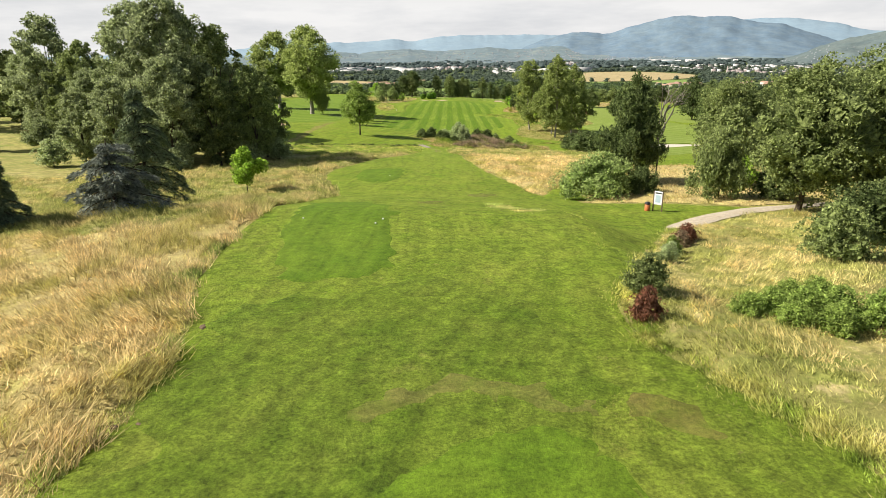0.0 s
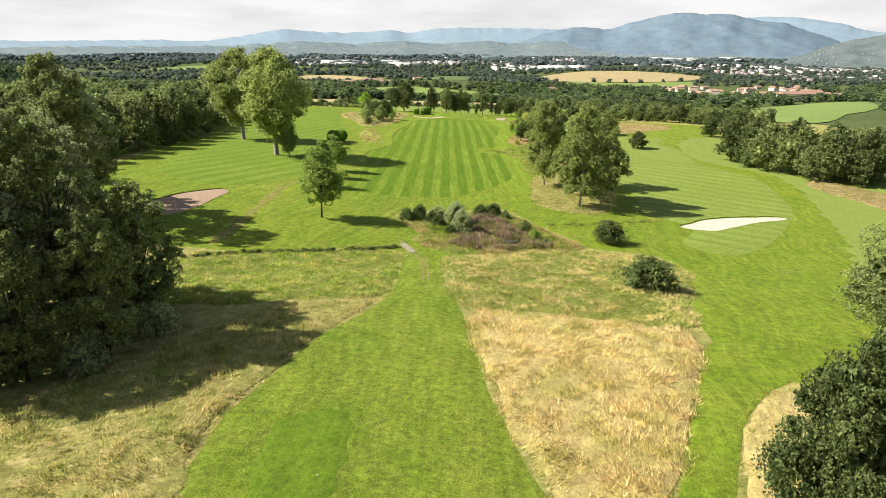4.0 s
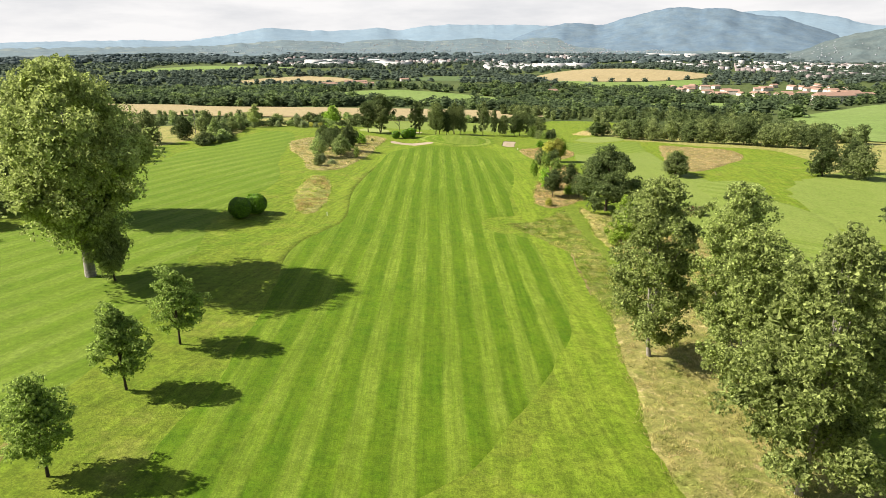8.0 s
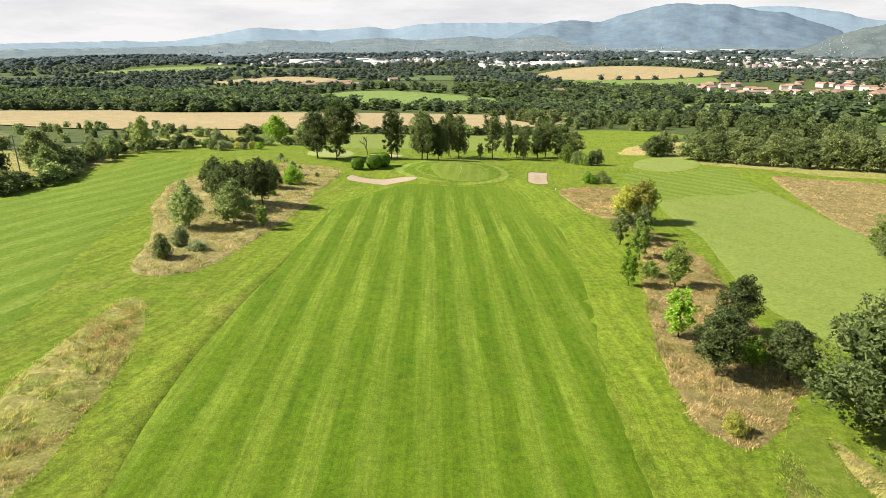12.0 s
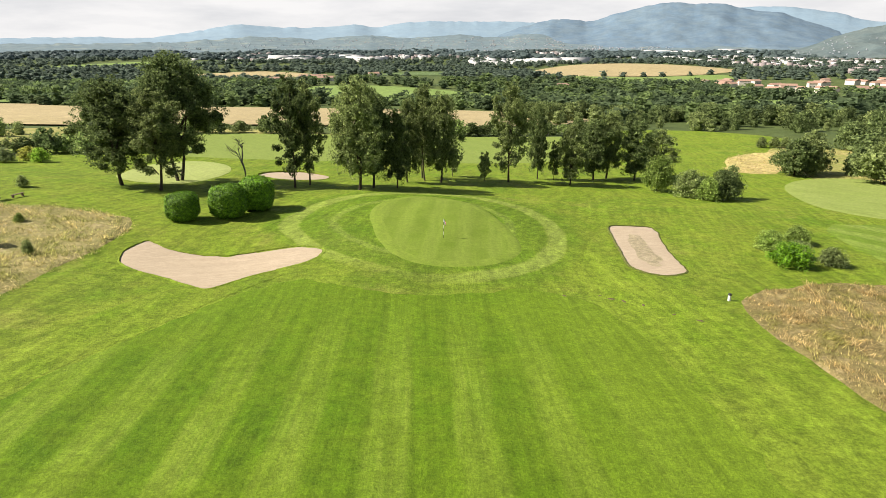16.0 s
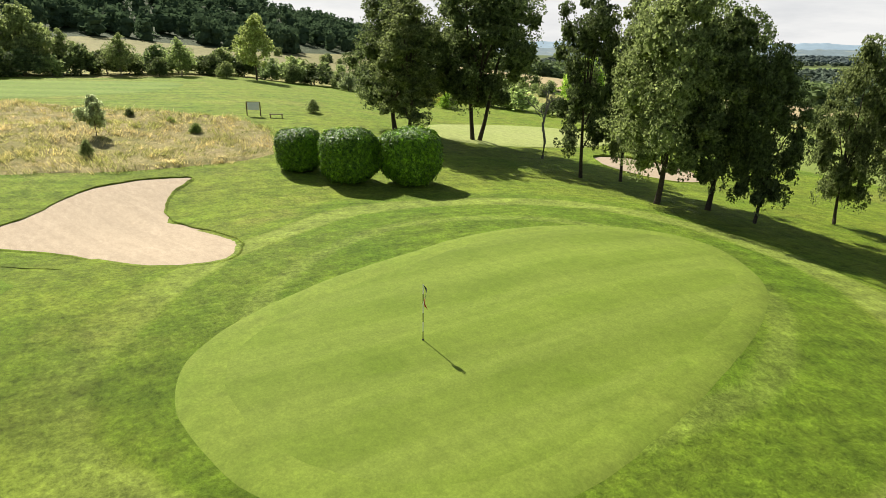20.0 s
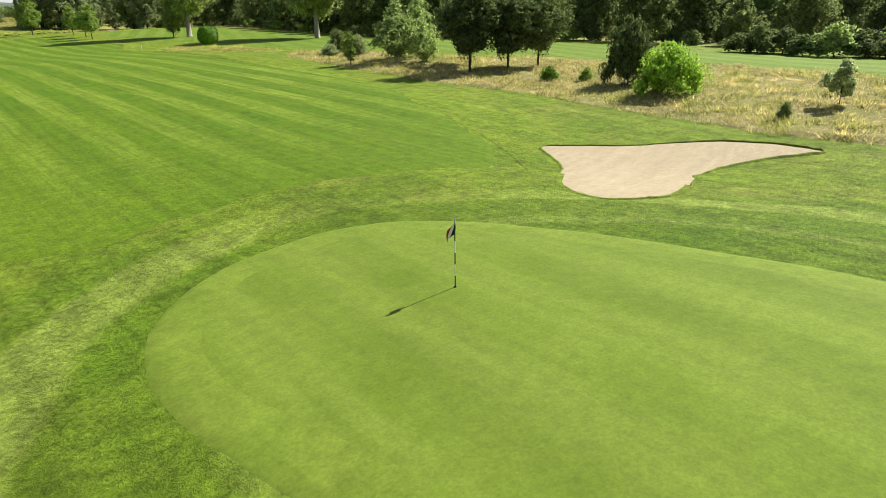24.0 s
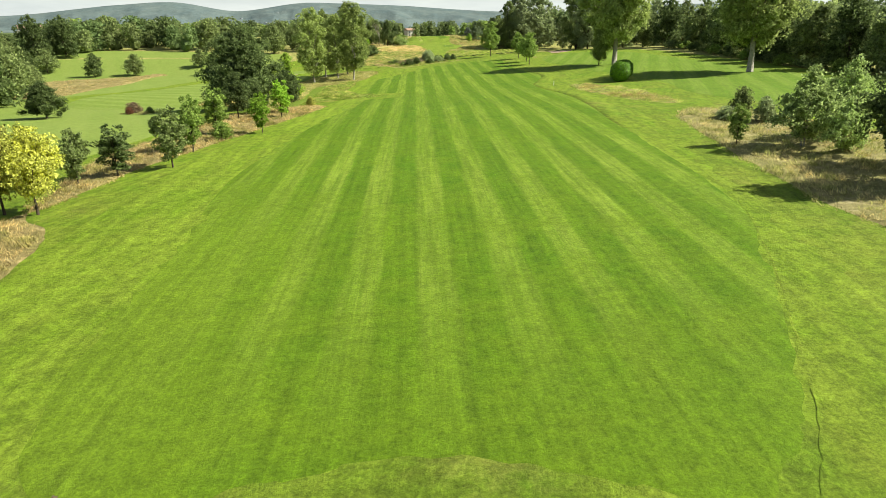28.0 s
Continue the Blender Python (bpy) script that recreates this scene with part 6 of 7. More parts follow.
board = thing("hole_sign", at(23.1, 62.2, -42, 1.05), "upright hole sign, pale printed panel on timber posts", "sign")
for sx in (-0.42, 0.42):
    part("post", box("post", (0.09, 0.09, 2.0), (sx, 0, 0.95), M["wood"], 0.01), board)
face = part("panel", box("panel", (0.78, 0.05, 1.25), (0, 0, 1.32), M["board"], 0.012), board, "pale panel with a course plan")
part("print", box("print", (0.5, 0.01, 0.7), (0.0, -0.032, 1.25), M["ink"]), face, "blue-green plan on the panel")
part("caption_bar", box("caption_bar", (0.6, 0.01, 0.12), (0.0, -0.032, 1.78), M["black"]), face)
b = thing("litter_bin", at(22.25, 62.6), "round orange litter bin with black lid beside the sign", "bin")
part("drum", ring([(0, 0, -0.05), (0, 0, 0.02), (0, 0, 0.72), (0, 0, 0.74)], (0.22, 0.24, 0.26, 0.2), M["orangebin"], 16), b)
part("lid", ring([(0, 0, 0.72), (0, 0, 0.78), (0, 0, 0.92), (0, 0, 0.98)], (0.27, 0.28, 0.22, 0.05), M["black"], 16), b, "black domed lid")
wide = thing("notice_board", at(-40.2, 461.6, 62), "wide notice board on two dark timber posts", "sign")
for sx in (-0.75, 0.75):
    part("post", box("post", (0.11, 0.11, 1.7), (sx, 0, 0.8), M["wood"], 0.01), wide)
part("panel", box("panel", (1.3, 0.06, 0.85), (0, 0, 1.15), M["board"], 0.012), wide, "pale panel")
part("frame", box("frame", (1.42, 0.05, 0.08), (0, 0, 1.6), M["wood"], 0.01), wide)
bench = thing("bench", at(-38.5, 463.6, 70), "low dark timber bench by the notice board", "bench")
part("seat", box("seat", (1.6, 0.4, 0.06), (0, 0, 0.45), M["wood"], 0.01), bench)
for sx in (-0.65, 0.65):
    part("leg", box("leg", (0.1, 0.36, 0.44), (sx, 0, 0.2), M["wood"], 0.01), bench)
cap = thing("marker_post", at(39.3, 435.0), "short white marker post with dark cap at the rough's edge", "post")
part("post", ring([(0, 0, -0.1), (0, 0, 0.62)], (0.13, 0.13), M["white"], 12), cap)
part("cap", ring([(0, 0, 0.6), (0, 0, 0.72), (0, 0, 0.76)], (0.17, 0.16, 0.02), M["black"], 12), cap)
for x, y, lift in ((-7.1, 44.4, 0.11), (-1.6, 44.2, 0.11), (-2.0, 43.2, 0.11), (-5.5, 90.0, 0.11)):
    k = thing("tee_marker", at(x, y, dz=lift), "small white tee marker set on the turf", "marker", "tee markers")
    bm = bmesh.new()
    bmesh.ops.create_icosphere(bm, subdivisions=2, radius=0.065, matrix=Matrix.Translation((0, 0, 0.045)) @ Matrix.Diagonal((1, 1, 0.75, 1)))
    part("ball", bm_mesh("ball", bm, M["white"], True), k)
slab = thing("footbridge", at(-3.3, 157.2, 24, dz=0.10), "narrow worn concrete slab bridge over the ditch", "bridge")
part("deck", box("deck", (1.15, 5.4, 0.18), (0, 0, 0.0), M["concrete"], 0.03), slab)
for sx in (-0.55, 0.55):
    part("kerb", box("kerb", (0.1, 5.4, 0.1), (sx, 0, 0.11), M["concrete"], 0.02), slab)
lay("worn_path", [(-4.6, 160.0), (-5.6, 162.6), (-6.2, 166.3), (-5.6, 166.4), (-5.0, 163.0), (-3.9, 160.4)], 0.115, M["worn"], "worn bare track beyond the bridge", "path", step=0.8, rag=0.15)
for dx in (-0.35, 0.35):
    seam("worn_path", [(-1.9 + dx, 154.2), (-1.0 + dx, 151.7), (-0.3 + dx, 149.1), (0.2 + dx, 145.2), (0.4 + dx, 138)], 0.4, M["worn"], "worn wheel track before the bridge", 0.10, "path")

# dark shrubs stand in for the shade of a ditch that isn't sunk
for i, (x, y) in enumerate(rounded([(-40, 145.4), (-33.1, 146.6), (-31.4, 148.0), (-25.8, 150.0), (-19.9, 151.4), (-14.4, 153.2), (-9.1, 155.5), (-5, 157.4)], False, 8)):
    plant("hedge", x + 0.5 * math.sin(5.1 * i), y + 0.45 * math.sin(3.7 * i), 0.2 + 0.07 * ((i * 7) % 4), 0.10 + 0.04 * ((i * 5) % 4), leaf_key=("darkleaf", "darkleaf", "oak", "darkleaf")[(i * 3) % 4], label="low dark shrubs added for the ditch's shade", group="ditch weeds")
for i, (x, y, lift) in enumerate(((-7.6, 19.8, 0.06), (-6.8, 20.0, 0.06), (-6.1, 20.1, 0.06), (-5.5, 20.3, 0.06), (-4.5, 22.1, 0.06), (-2.6, 16.8, 0.06), (-7.6, 27.3, 0.06), (-5.5, 26.6, 0.06), (-4.4, 26.2, 0.06), (-3.2, 25.9, 0.06), (2.2, 32.2, 0.06), (34.6, 430.2, 0.085), (32.9, 431.4, 0.085), (31.0, 433.3, 0.085), (29.6, 434.1, 0.085), (28.6, 434.6, 0.085), (27.8, 435.3, 0.085), (22.5, 288, 0.11), (24.6, 435, 0.11))):
    k = thing("soil_scar", at(x, y, 47 * i, 0.7 + 0.12 * (i % 4), dz=lift), "small scrape of bare dark soil in the turf", "soil", "soil scrapes")
    bm = bmesh.new()
    bmesh.ops.create_icosphere(bm, subdivisions=2, radius=0.26, matrix=Matrix.Diagonal((1.5, 0.8, 0.14, 1)))
    for v in bm.verts:
        v.co *= 0.75 + 0.5 * noise.noise(v.co * 5 + Vector((i * 3.1, 0, 0)))
    part("mound", bm_mesh("mound", bm, M["soil"], True), k)

lay("scorched_turf", [(-22, 156.2), (-20.5, 158.2), (-18, 158.6), (-16.8, 157.2), (-19, 156.4)], 0.085, M["scorched"], "scorched brownish patch of mown turf", step=0.8, rag=0.3)
k = thing("marker_stake", at(-21.9, 300.2, dz=0.08), "thin white marker stake in the rough's edge", "stake")
part("stake", ring([(0, 0, -0.1), (0, 0, 0.95), (0, 0, 1.0)], (0.045, 0.045, 0.01), M["white"]), k)
k = thing("utility_pole", at(-102.3, 437.1), "tall grey wooden utility pole with a crossarm", "pole")
part("pole", ring([(0, 0, -0.3), (0, 0, 10.2)], (0.16, 0.11), M["dead_wood"]), k)
arm = part("crossarm", box("crossarm", (1.8, 0.12, 0.14), (0, 0.12, 9.6), M["dead_wood"], 0.01), k)
for sx in (-0.75, 0, 0.75):
    part("insulator", ring([(sx, 0.12, 9.66), (sx, 0.12, 9.76), (sx, 0.12, 9.86)], (0.05, 0.07, 0.03), M["white"]), arm)

rough_patch([(119.5, 165), (123, 172), (122.5, 200), (126, 223), (120.5, 252), (131, 262), (146, 232), (171, 200), (156, 181), (137, 170), (127, 162)], M["tan"], M["tantuft"], "tan strip of dry rough on the neighbouring hole", 2500, 0.5, rag=0.6, step=4.0)
# ---- trees beside the first tees ----
plant("cedar", -21.6, 47.6, 1.0, 0.92)
plant("tallcedar", -25.0, 59.6)
plant("spruce", -28.8, 44.0)
plant("sapling", -20.3, 73.2)
for k, x, y, h in (("copse", -40, 100, 17), ("copse2", -34, 103, 14), ("copse2", -29.5, 108.5, 15), ("copse", -43.5, 109.5, 27), ("copse2", -37, 114, 23), ("copse", -51, 104, 14), ("copse2", -31, 119, 16), ("copse", -52, 117, 27), ("copse", -60, 110, 12), ("copse", -42, 124, 22),
                   ("copse", -64, 122, 16), ("copse2", -62, 158, 29), ("copse", -65, 167, 26), ("copse2", -72, 177, 20), ("copse2", -74, 160, 22), ("copse2", -36, 126, 13), ("copse", -87, 148, 28), ("copse2", -78, 140, 20), ("copse2", -70, 132, 22), ("copse", -98, 158, 21), ("copse2", -108, 166, 19), ("copse2", -120, 160, 20), ("copse", -95, 130, 17)):
    plant(k, x, y, h / 25, group="copse")
for x, y, s in ((-85, 138, 2.2), (-73, 128, 1.8), (-30, 105, 1.3), (-38, 96, 1.2), (-47, 98, 1.4), (-60, 101, 1.5), (-27.5, 114, 1.3)):
    plant("bush", x, y, s, leaf_key="willow", label="grey-green shrub at the foot of the copse")
plant("bush", 11.3, 27.6, 0.42, 0.55, leaf_key="red", label="small red-leaved photinia shrub")
plant("bush", 12.3, 30.8, 0.62, 0.72, leaf_key="oak")
plant("bush", 16.2, 39.4, 0.34, 0.42, leaf_key="silver", label="small shrub with pale yellowish leaves")
plant("bush", 17.0, 41.0, 0.36, 0.45, leaf_key="silver", label="small shrub with pale yellowish leaves")
plant("bush", 17.7, 42.6, 0.38, 0.5, leaf_key="lime")
plant("bush", 18.9, 44.4, 0.46, 0.5, leaf_key="bronze", label="small shrub with bronze young leaves")
plant("bush", 19.9, 46.0, 0.5, 0.55, leaf_key="red", label="small shrub with reddish young leaves")
for x, y, s in ((16.2, 28.8, 0.45), (17.4, 29.2, 0.5), (18.4, 28.4, 0.6), (19.6, 28.0, 0.65), (18.9, 26.6, 0.55), (20.9, 27.0, 0.7), (20.2, 30.4, 0.55), (17.6, 27.6, 0.45), (22.2, 27.8, 0.6), (19.0, 30.6, 0.5)):
    plant("bush", x, y, s, s * 0.9, leaf_key="lime", label="low bramble thicket in the rough grass", group="brambles")
plant("bush", -11.5, 60.2, 0.16, 0.13, leaf_key="petal", label="little clump of white flowers in the hay's edge")
plant("oak2", 26.6, 84.6, 0.68, 0.95)
plant("bare", 31.0, 87.5, 1.35, 1.75, label="dead grey trunk with broken branches")
plant("shrub", 20.2, 75.0, 1.2, 1.1, leaf_key="birch", label="wide pale shrub beneath the dark oak")
plant("shrub", 25.5, 76.0, 0.6, 0.7)
plant("shrub", 32.4, 70.4, 0.9, 1.5, leaf_key="oak", label="tall leafy shrub beside the path")
for k, x, y, s in (("oak", 36, 61, 0.95), ("oak", 44, 64, 1.0), ("wood", 42.5, 91, 0.75), ("oak", 52, 114.5, 0.98), ("oak2", 62, 113, 1.05), ("wood2", 51, 106, 0.42),
                   ("oak", 58, 74, 1.0), ("wood2", 66, 88, 1.0), ("wood", 74, 104, 1.0), ("oak", 60, 56, 1.0), ("wood2", 72, 66, 1.0), ("wood", 84, 96, 1.1), ("oak2", 52, 46, 0.85), ("wood", 82, 122, 1.0)):
    plant(k, x, y, s, group="oaks by the path")
for x, y, s, k in ((38.9, 80.7, 1.4, "fresh"), (38, 69, 1.4, "darkleaf"), (27.5, 41, 1.3, "oak"), (32, 46, 1.5, "darkleaf"), (37, 50, 1.5, "oak"), (34.6, 40, 1.3, "lime"), (44, 44, 1.9, "willow")):
    plant("bush", x, y, s, leaf_key=k)
plant("bush", 32.1, 136.6, 2.3, 1.7, leaf_key="darkleaf", label="wide dark bush in the dry grass")
plant("bush", 35.8, 172.5, 1.9, 1.5, leaf_key="darkleaf", label="rounded dark bush on mown grass")

# ---- pond ----
plant("shrub", 6.2, 170.8, 0.62, 0.95, leaf_key="silver", label="silvery willow shrub by the pond")
plant("shrub", 5.2, 176.4, 0.62, 1.0, leaf_key="silver", label="silvery willow shrub by the pond")
for x, y, s, sz, k in ((-4.6, 177.2, 0.44, 0.52, "darkleaf"), (-2.2, 179.4, 0.46, 0.6, "darkleaf"), (0.4, 177.0, 0.4, 0.5, "darkleaf"), (1.4, 181.4, 0.5, 0.5, "willow"), (1.8, 173.4, 0.4, 0.5, "darkleaf"), (5.4, 184.8, 0.46, 0.42, "darkleaf"), (10.8, 185.2, 0.46, 0.6, "darkleaf"), (13.8, 188.4, 0.48, 0.56, "darkleaf"), (16.2, 186.2, 0.3, 0.4, "oak"), (19.4, 176.4, 0.38, 0.48, "oak"), (20.6, 170.6, 0.34, 0.4, "lime"), (4.2, 168.2, 0.32, 0.42, "darkleaf"), (22.4, 166.8, 0.22, 0.3, "oak")):
    plant("shrub", x, y, s, sz, leaf_key=k, label="marsh shrub at the pond's edge", group="pond shrubs")

# ---- along the fairway ----
plant("lime", -21.3, 173.2, 1.42, turn=(-21.7 * 37 + 173.6 * 91) % 360 + 180, group="row of limes")
for x, y, s in ((-28.6, 203.2, 0.98), (-29.2, 218, 1.0), (-28.2, 229.8, 1.05)):
    plant("lime", x, y, s, group="row of limes")
plant("plane", -51.0, 252.5, 1.05)
plant("plane", -74, 292, 1.06, turn=140)
plant("oak", -46.5, 251, 0.55, 0.72, leaf_key="plane", label="young plane growth at the foot of the great tree")
plant("ball_laurel", -40.2, 295.0, 0.88)
plant("ball_laurel", -38.0, 299.8, 0.86)
plant("aspen", 32.2, 234.8, 1.0, group="aspens")
plant("aspen2", 36.9, 206.8, 1.0, group="aspens")
plant("aspen", 44.3, 240.5, 0.95, turn=70, group="aspens")
plant("aspen2", 44.0, 216.5, 0.92, turn=200, group="aspens")
plant("aspen", 38.5, 224, 0.88, turn=20, group="aspens")
plant("oak2", 47.6, 317.0, 1.36, 1.16, turn=220)
plant("oak", 86.5, 373.5, 0.66, 0.56, leaf_key="lime", label="rounded light green tree standing alone on mown turf")
plant("pyramid", 43.9, 288.6, leaf_key="youngleaf")
plant("pyramid", 58.2, 296.5, 0.46, 0.42, leaf_key="fresh", label="small pointed young tree in dry rough")
for k, x, y, s, sz, lk in (("maple", 36.0, 330.2, 0.92, 0.82, "darkleaf"), ("lime", 42.8, 340.0, 0.85, 0.82, "darkleaf"), ("maple", 43.2, 329.2, 0.85, 0.7, ""), ("slim", 35.4, 339.2, 1.0, 0.86, "fresh"), ("slim", 41.7, 356.8, 1.0, 0.92, "lime"), ("slim", 34.8, 357.0, 0.75, 0.78, "fresh"),
                           ("bush", 41.5, 333.2, 1.0, 1.1, "fresh"), ("bush", 39.6, 361.5, 0.9, 0.9, "lime"), ("slim", 40.2, 379.5, 1.05, 0.92, "oak"), ("slim", 40.8, 370.4, 0.95, 0.95, ""), ("slim", 45.0, 383.2, 1.05, 0.76, "darkleaf"), ("slim", 47.3, 387.4, 0.8, 0.8, "oak"),
                           ("maple", 46.0, 397.3, 0.84, 0.84, "yellow"), ("maple", 49.3, 396.8, 0.78, 0.95, "turning"), ("maple", 51.2, 399.0, 0.78, 0.95, "youngleaf"), ("bush", 33.2, 320.0, 0.6, 0.75, "yellow")):
    plant(k, x, y, s, sz, leaf_key=lk)
for x, y in ((115.7, 571), (119.9, 571.5), (123.8, 572)):
    plant("bush", x, y, 1.0, 1.1, leaf_key="oak", label="rounded bush on the far fairway's edge")
plant("bush", 71.4, 315.4, 0.95, 0.8, leaf_key="bronze", label="bronze-leaved shrub on mown grass")
plant("bush", 70.8, 319.2, 0.5, 0.55, leaf_key="red", label="small red-leaved shrub on mown grass")
plant("bush", 67.0, 318.2, 0.55, 0.5, leaf_key="darkleaf", label="small dark shrub on mown grass")
tufts("grass_tufts", [rounded([(66, 315), (66.5, 320), (70, 321), (74, 317), (72, 313)])], [500], 0.4, M["mixtuft"], "uncut grass round three shrubs", 5, width=0.042)
plant("oak2", 84.4, 368.2, 0.74, 0.58, leaf_key="oak", label="broad bushy tree, leafy to the ground")
plant("oak2", 85.6, 323.2, 0.66, 0.5, turn=200)

# ---- island of young trees ----
for k, x, y, s, sz, lk, lab in (("birch", -31.2, 386.8, 1.1, 1.05, "", ""), ("birch", -32.6, 391.4, 0.7, 0.72, "", ""), ("maple", -30.2, 403.4, 1.12, 1.1, "", ""), ("maple", -35.3, 405.1, 1.0, 1.0, "", ""), ("maple", -40.6, 405.6, 1.05, 1.05, "", ""), ("maple", -36.0, 397.4, 0.95, 1.0, "", ""),
                                ("shrub", -33.4, 424.3, 0.68, 1.4, "darkleaf", "upright dark evergreen shrub"), ("shrub", -29.9, 431, 0.8, 1.0, "fresh", "rounded bright green shrub"), ("sapling", -32.4, 444.8, 0.62, 0.7, "silver", "thin young tree with pale silvery leaves"),
                                ("slim", -25.2, 383.8, 0.6, 0.62, "", ""), ("bush", -31.6, 368, 0.95, 0.7, "willow", ""), ("bush", -35.5, 364, 0.9, 1.4, "oak", ""), ("bush", -31.1, 415.5, 0.6, 0.58, "laurel", ""), ("bush", -33.2, 419, 0.5, 0.55, "lime", ""),
                                ("bush", -32.3, 453.3, 0.35, 0.36, "lime", ""), ("bush", -25.6, 443.3, 0.34, 0.5, "oak", ""), ("bush", -37, 452, 0.3, 0.3, "lime", ""), ("bush", -42, 449, 0.3, 0.35, "oak", ""), ("birch", -38.4, 382.6, 1.0, 1.1, "", ""), ("bush", -35.3, 371, 0.9, 1.2, "willow", "")):
    plant(k, x, y, s, sz, leaf_key=lk, label=lab, group="island trees")

# ---- round the green ----
for x, y, s, sz in ((-15.9, 457.5, 0.76, 0.8), (-11.2, 459.6, 0.88, 0.96), (-8.8, 463.6, 0.88, 1.02)):
    plant("laurel", x, y, s, sz, group="three laurels")
for k, x, y, s, sz, lk in (("tall", -30.7, 474.6, 0.98, 0.9, "darkleaf"), ("tall2", -24.4, 472.6, 1.0, 0.84, ""), ("tall3", -25.0, 482.0, 1.04, 1.05, "darkleaf"), ("tall2", -7.2, 480.4, 0.8, 1.01, "darkleaf"), ("tall2", -5.5, 483.8, 0.68, 0.98, ""), ("tall", 3.0, 478.0, 0.84, 0.98, ""), ("tall", 4.8, 481.8, 0.76, 0.88, "darkleaf"),
                           ("tall4", 8.5, 482.0, 0.72, 1.0, "darkleaf"), ("tall4", 9.9, 491.0, 0.72, 1.14, ""), ("tall2", 12.5, 498.2, 0.66, 1.0, "darkleaf"), ("tall2", 12.9, 494.6, 0.72, 1.0, ""), ("tall", 15.8, 492.8, 0.7, 0.92, ""), ("slim", 18.3, 501.9, 0.8, 0.9, "oak"), ("slim", 24.0, 498.1, 0.66, 0.7, "oak"), ("tall2", 28.3, 497.2, 0.94, 1.07, ""), ("tall4", 34.7, 503, 0.6, 1.15, "darkleaf"), ("slim", 37.8, 502.6, 0.7, 0.98, "darkleaf"),
                           ("tall4", 39.4, 496, 0.75, 0.9, ""), ("tall4", 46.0, 504.5, 1.05, 0.95, "darkleaf"), ("tall", 49.2, 506.6, 0.72, 0.8, ""), ("tall4", 54.4, 505.1, 1.1, 0.95, "darkleaf"), ("tall4", 61, 511, 1.1, 0.8, "")):
    plant(k, x, y, s, sz, leaf_key=lk, group="oaks behind the green")
plant("wood", -57.7, 533.0, 0.8, leaf_key="fresh", label="bright green tree beside the harvested field")
plant("bare", -15.7, 483.5, 1.0)
plant("bare", 41.5, 505, 1.0, 1.3)
for x, y, s, sz, k in ((54, 492, 1.5, 2.2, "lime"), (57, 485, 1.5, 1.6, "oak"), (61, 482.5, 1.5, 1.7, "darkleaf"), (63.5, 485, 1.3, 1.9, "oak"), (58.5, 481.5, 1.2, 1.3, "lime"), (50.9, 445.6, 1.2, 0.9, "laurel"), (51.8, 451, 0.9, 0.85, "lime"), (57, 454.5, 0.95, 0.75, "lime"), (55.8, 446, 0.85, 0.7, "oak"), (53.5, 448.5, 0.8, 0.7, "oak")):
    plant("bush", x, y, s, sz, leaf_key=k)

# ---- woods and hedges ----
for k, x, y, s in (("wood", -98, 205, 1.15), ("wood2", -100, 218, 1.1), ("wood", -98, 231, 1.2), ("wood2", -99, 243, 1.05), ("wood", -97, 256, 1.2), ("wood2", -97, 268, 1.1), ("wood", -98, 280, 1.2), ("wood2", -99, 292, 1.15), ("wood", -101, 304, 1.2), ("wood2", -103, 316, 1.2),
                   ("wood", -104, 328, 1.25), ("wood2", -107, 340, 1.2), ("wood", -109, 352, 1.25), ("wood2", -110, 364, 1.2), ("wood", -112, 376, 1.2), ("wood2", -114, 388, 1.0), ("wood", -112, 399, 0.75), ("wood2", -92, 190, 1.2), ("wood", -86, 178, 1.1)):
    plant(k, x, y, s, group="edge of the western wood")
for k, x, y, s, lk in (("wood2", -112, 413, 0.85, "oak"), ("wood", -104, 428, 0.75, "darkleaf"), ("wood", -99, 441.5, 0.84, "oak"), ("birch", -93, 434, 1.0, ""), ("birch", -98, 447.5, 0.88, "oak"), ("birch", -91.9, 455.4, 0.84, "oak"), ("birch", -91.4, 465, 0.78, ""), ("lime", -87.4, 477.4, 1.16, "plane"), ("wood2", -72, 503, 0.45, "willow")):
    plant(k, x, y, s, leaf_key=lk, group="hedgerow trees")
for x, y, s, k in ((-91.9, 471, 1.3, "darkleaf"), (-89.6, 461, 1.1, "darkleaf"), (-88.2, 484.6, 1.2, "darkleaf"), (-86.5, 471.6, 1.0, "oak"), (-80, 492.5, 1.1, "willow"), (-66, 489.5, 1.3, "willow"), (-69.5, 491.5, 1.2, "oak")):
    plant("bush", x, y, s, leaf_key=k, label="leafy shrub of the mixed hedgerow")
for i, (x, y) in enumerate(rounded([(-90, 410), (-86, 426), (-91, 441), (-95, 458), (-96, 474), (-88, 490), (-76, 504), (-62, 514), (-40, 522)], False, 4)):
    plant("hedge", x - 1.2 * (i % 3), y, 1.6 + 0.3 * ((i * 7) % 3), 1.15 + 0.3 * ((i * 5) % 3), leaf_key=("darkleaf", "oak", "darkleaf", "woodlight", "birch")[i % 5], label="hedge shrub of mixed greens", group="hedge")
plant("bush", -41.2, 469.2, 0.5, 0.55, leaf_key="oak", label="low rounded shrub near the notice board")
for x, y, k in ((-64, 500, "yellow"), (-59, 501, "yellow"), (-61, 497, "willow"), (-66, 497, "willow"), (-56, 499, "fresh")):
    plant("bush", x, y, 1.0, 0.9, leaf_key=k, label="garden shrub in a planted bed")
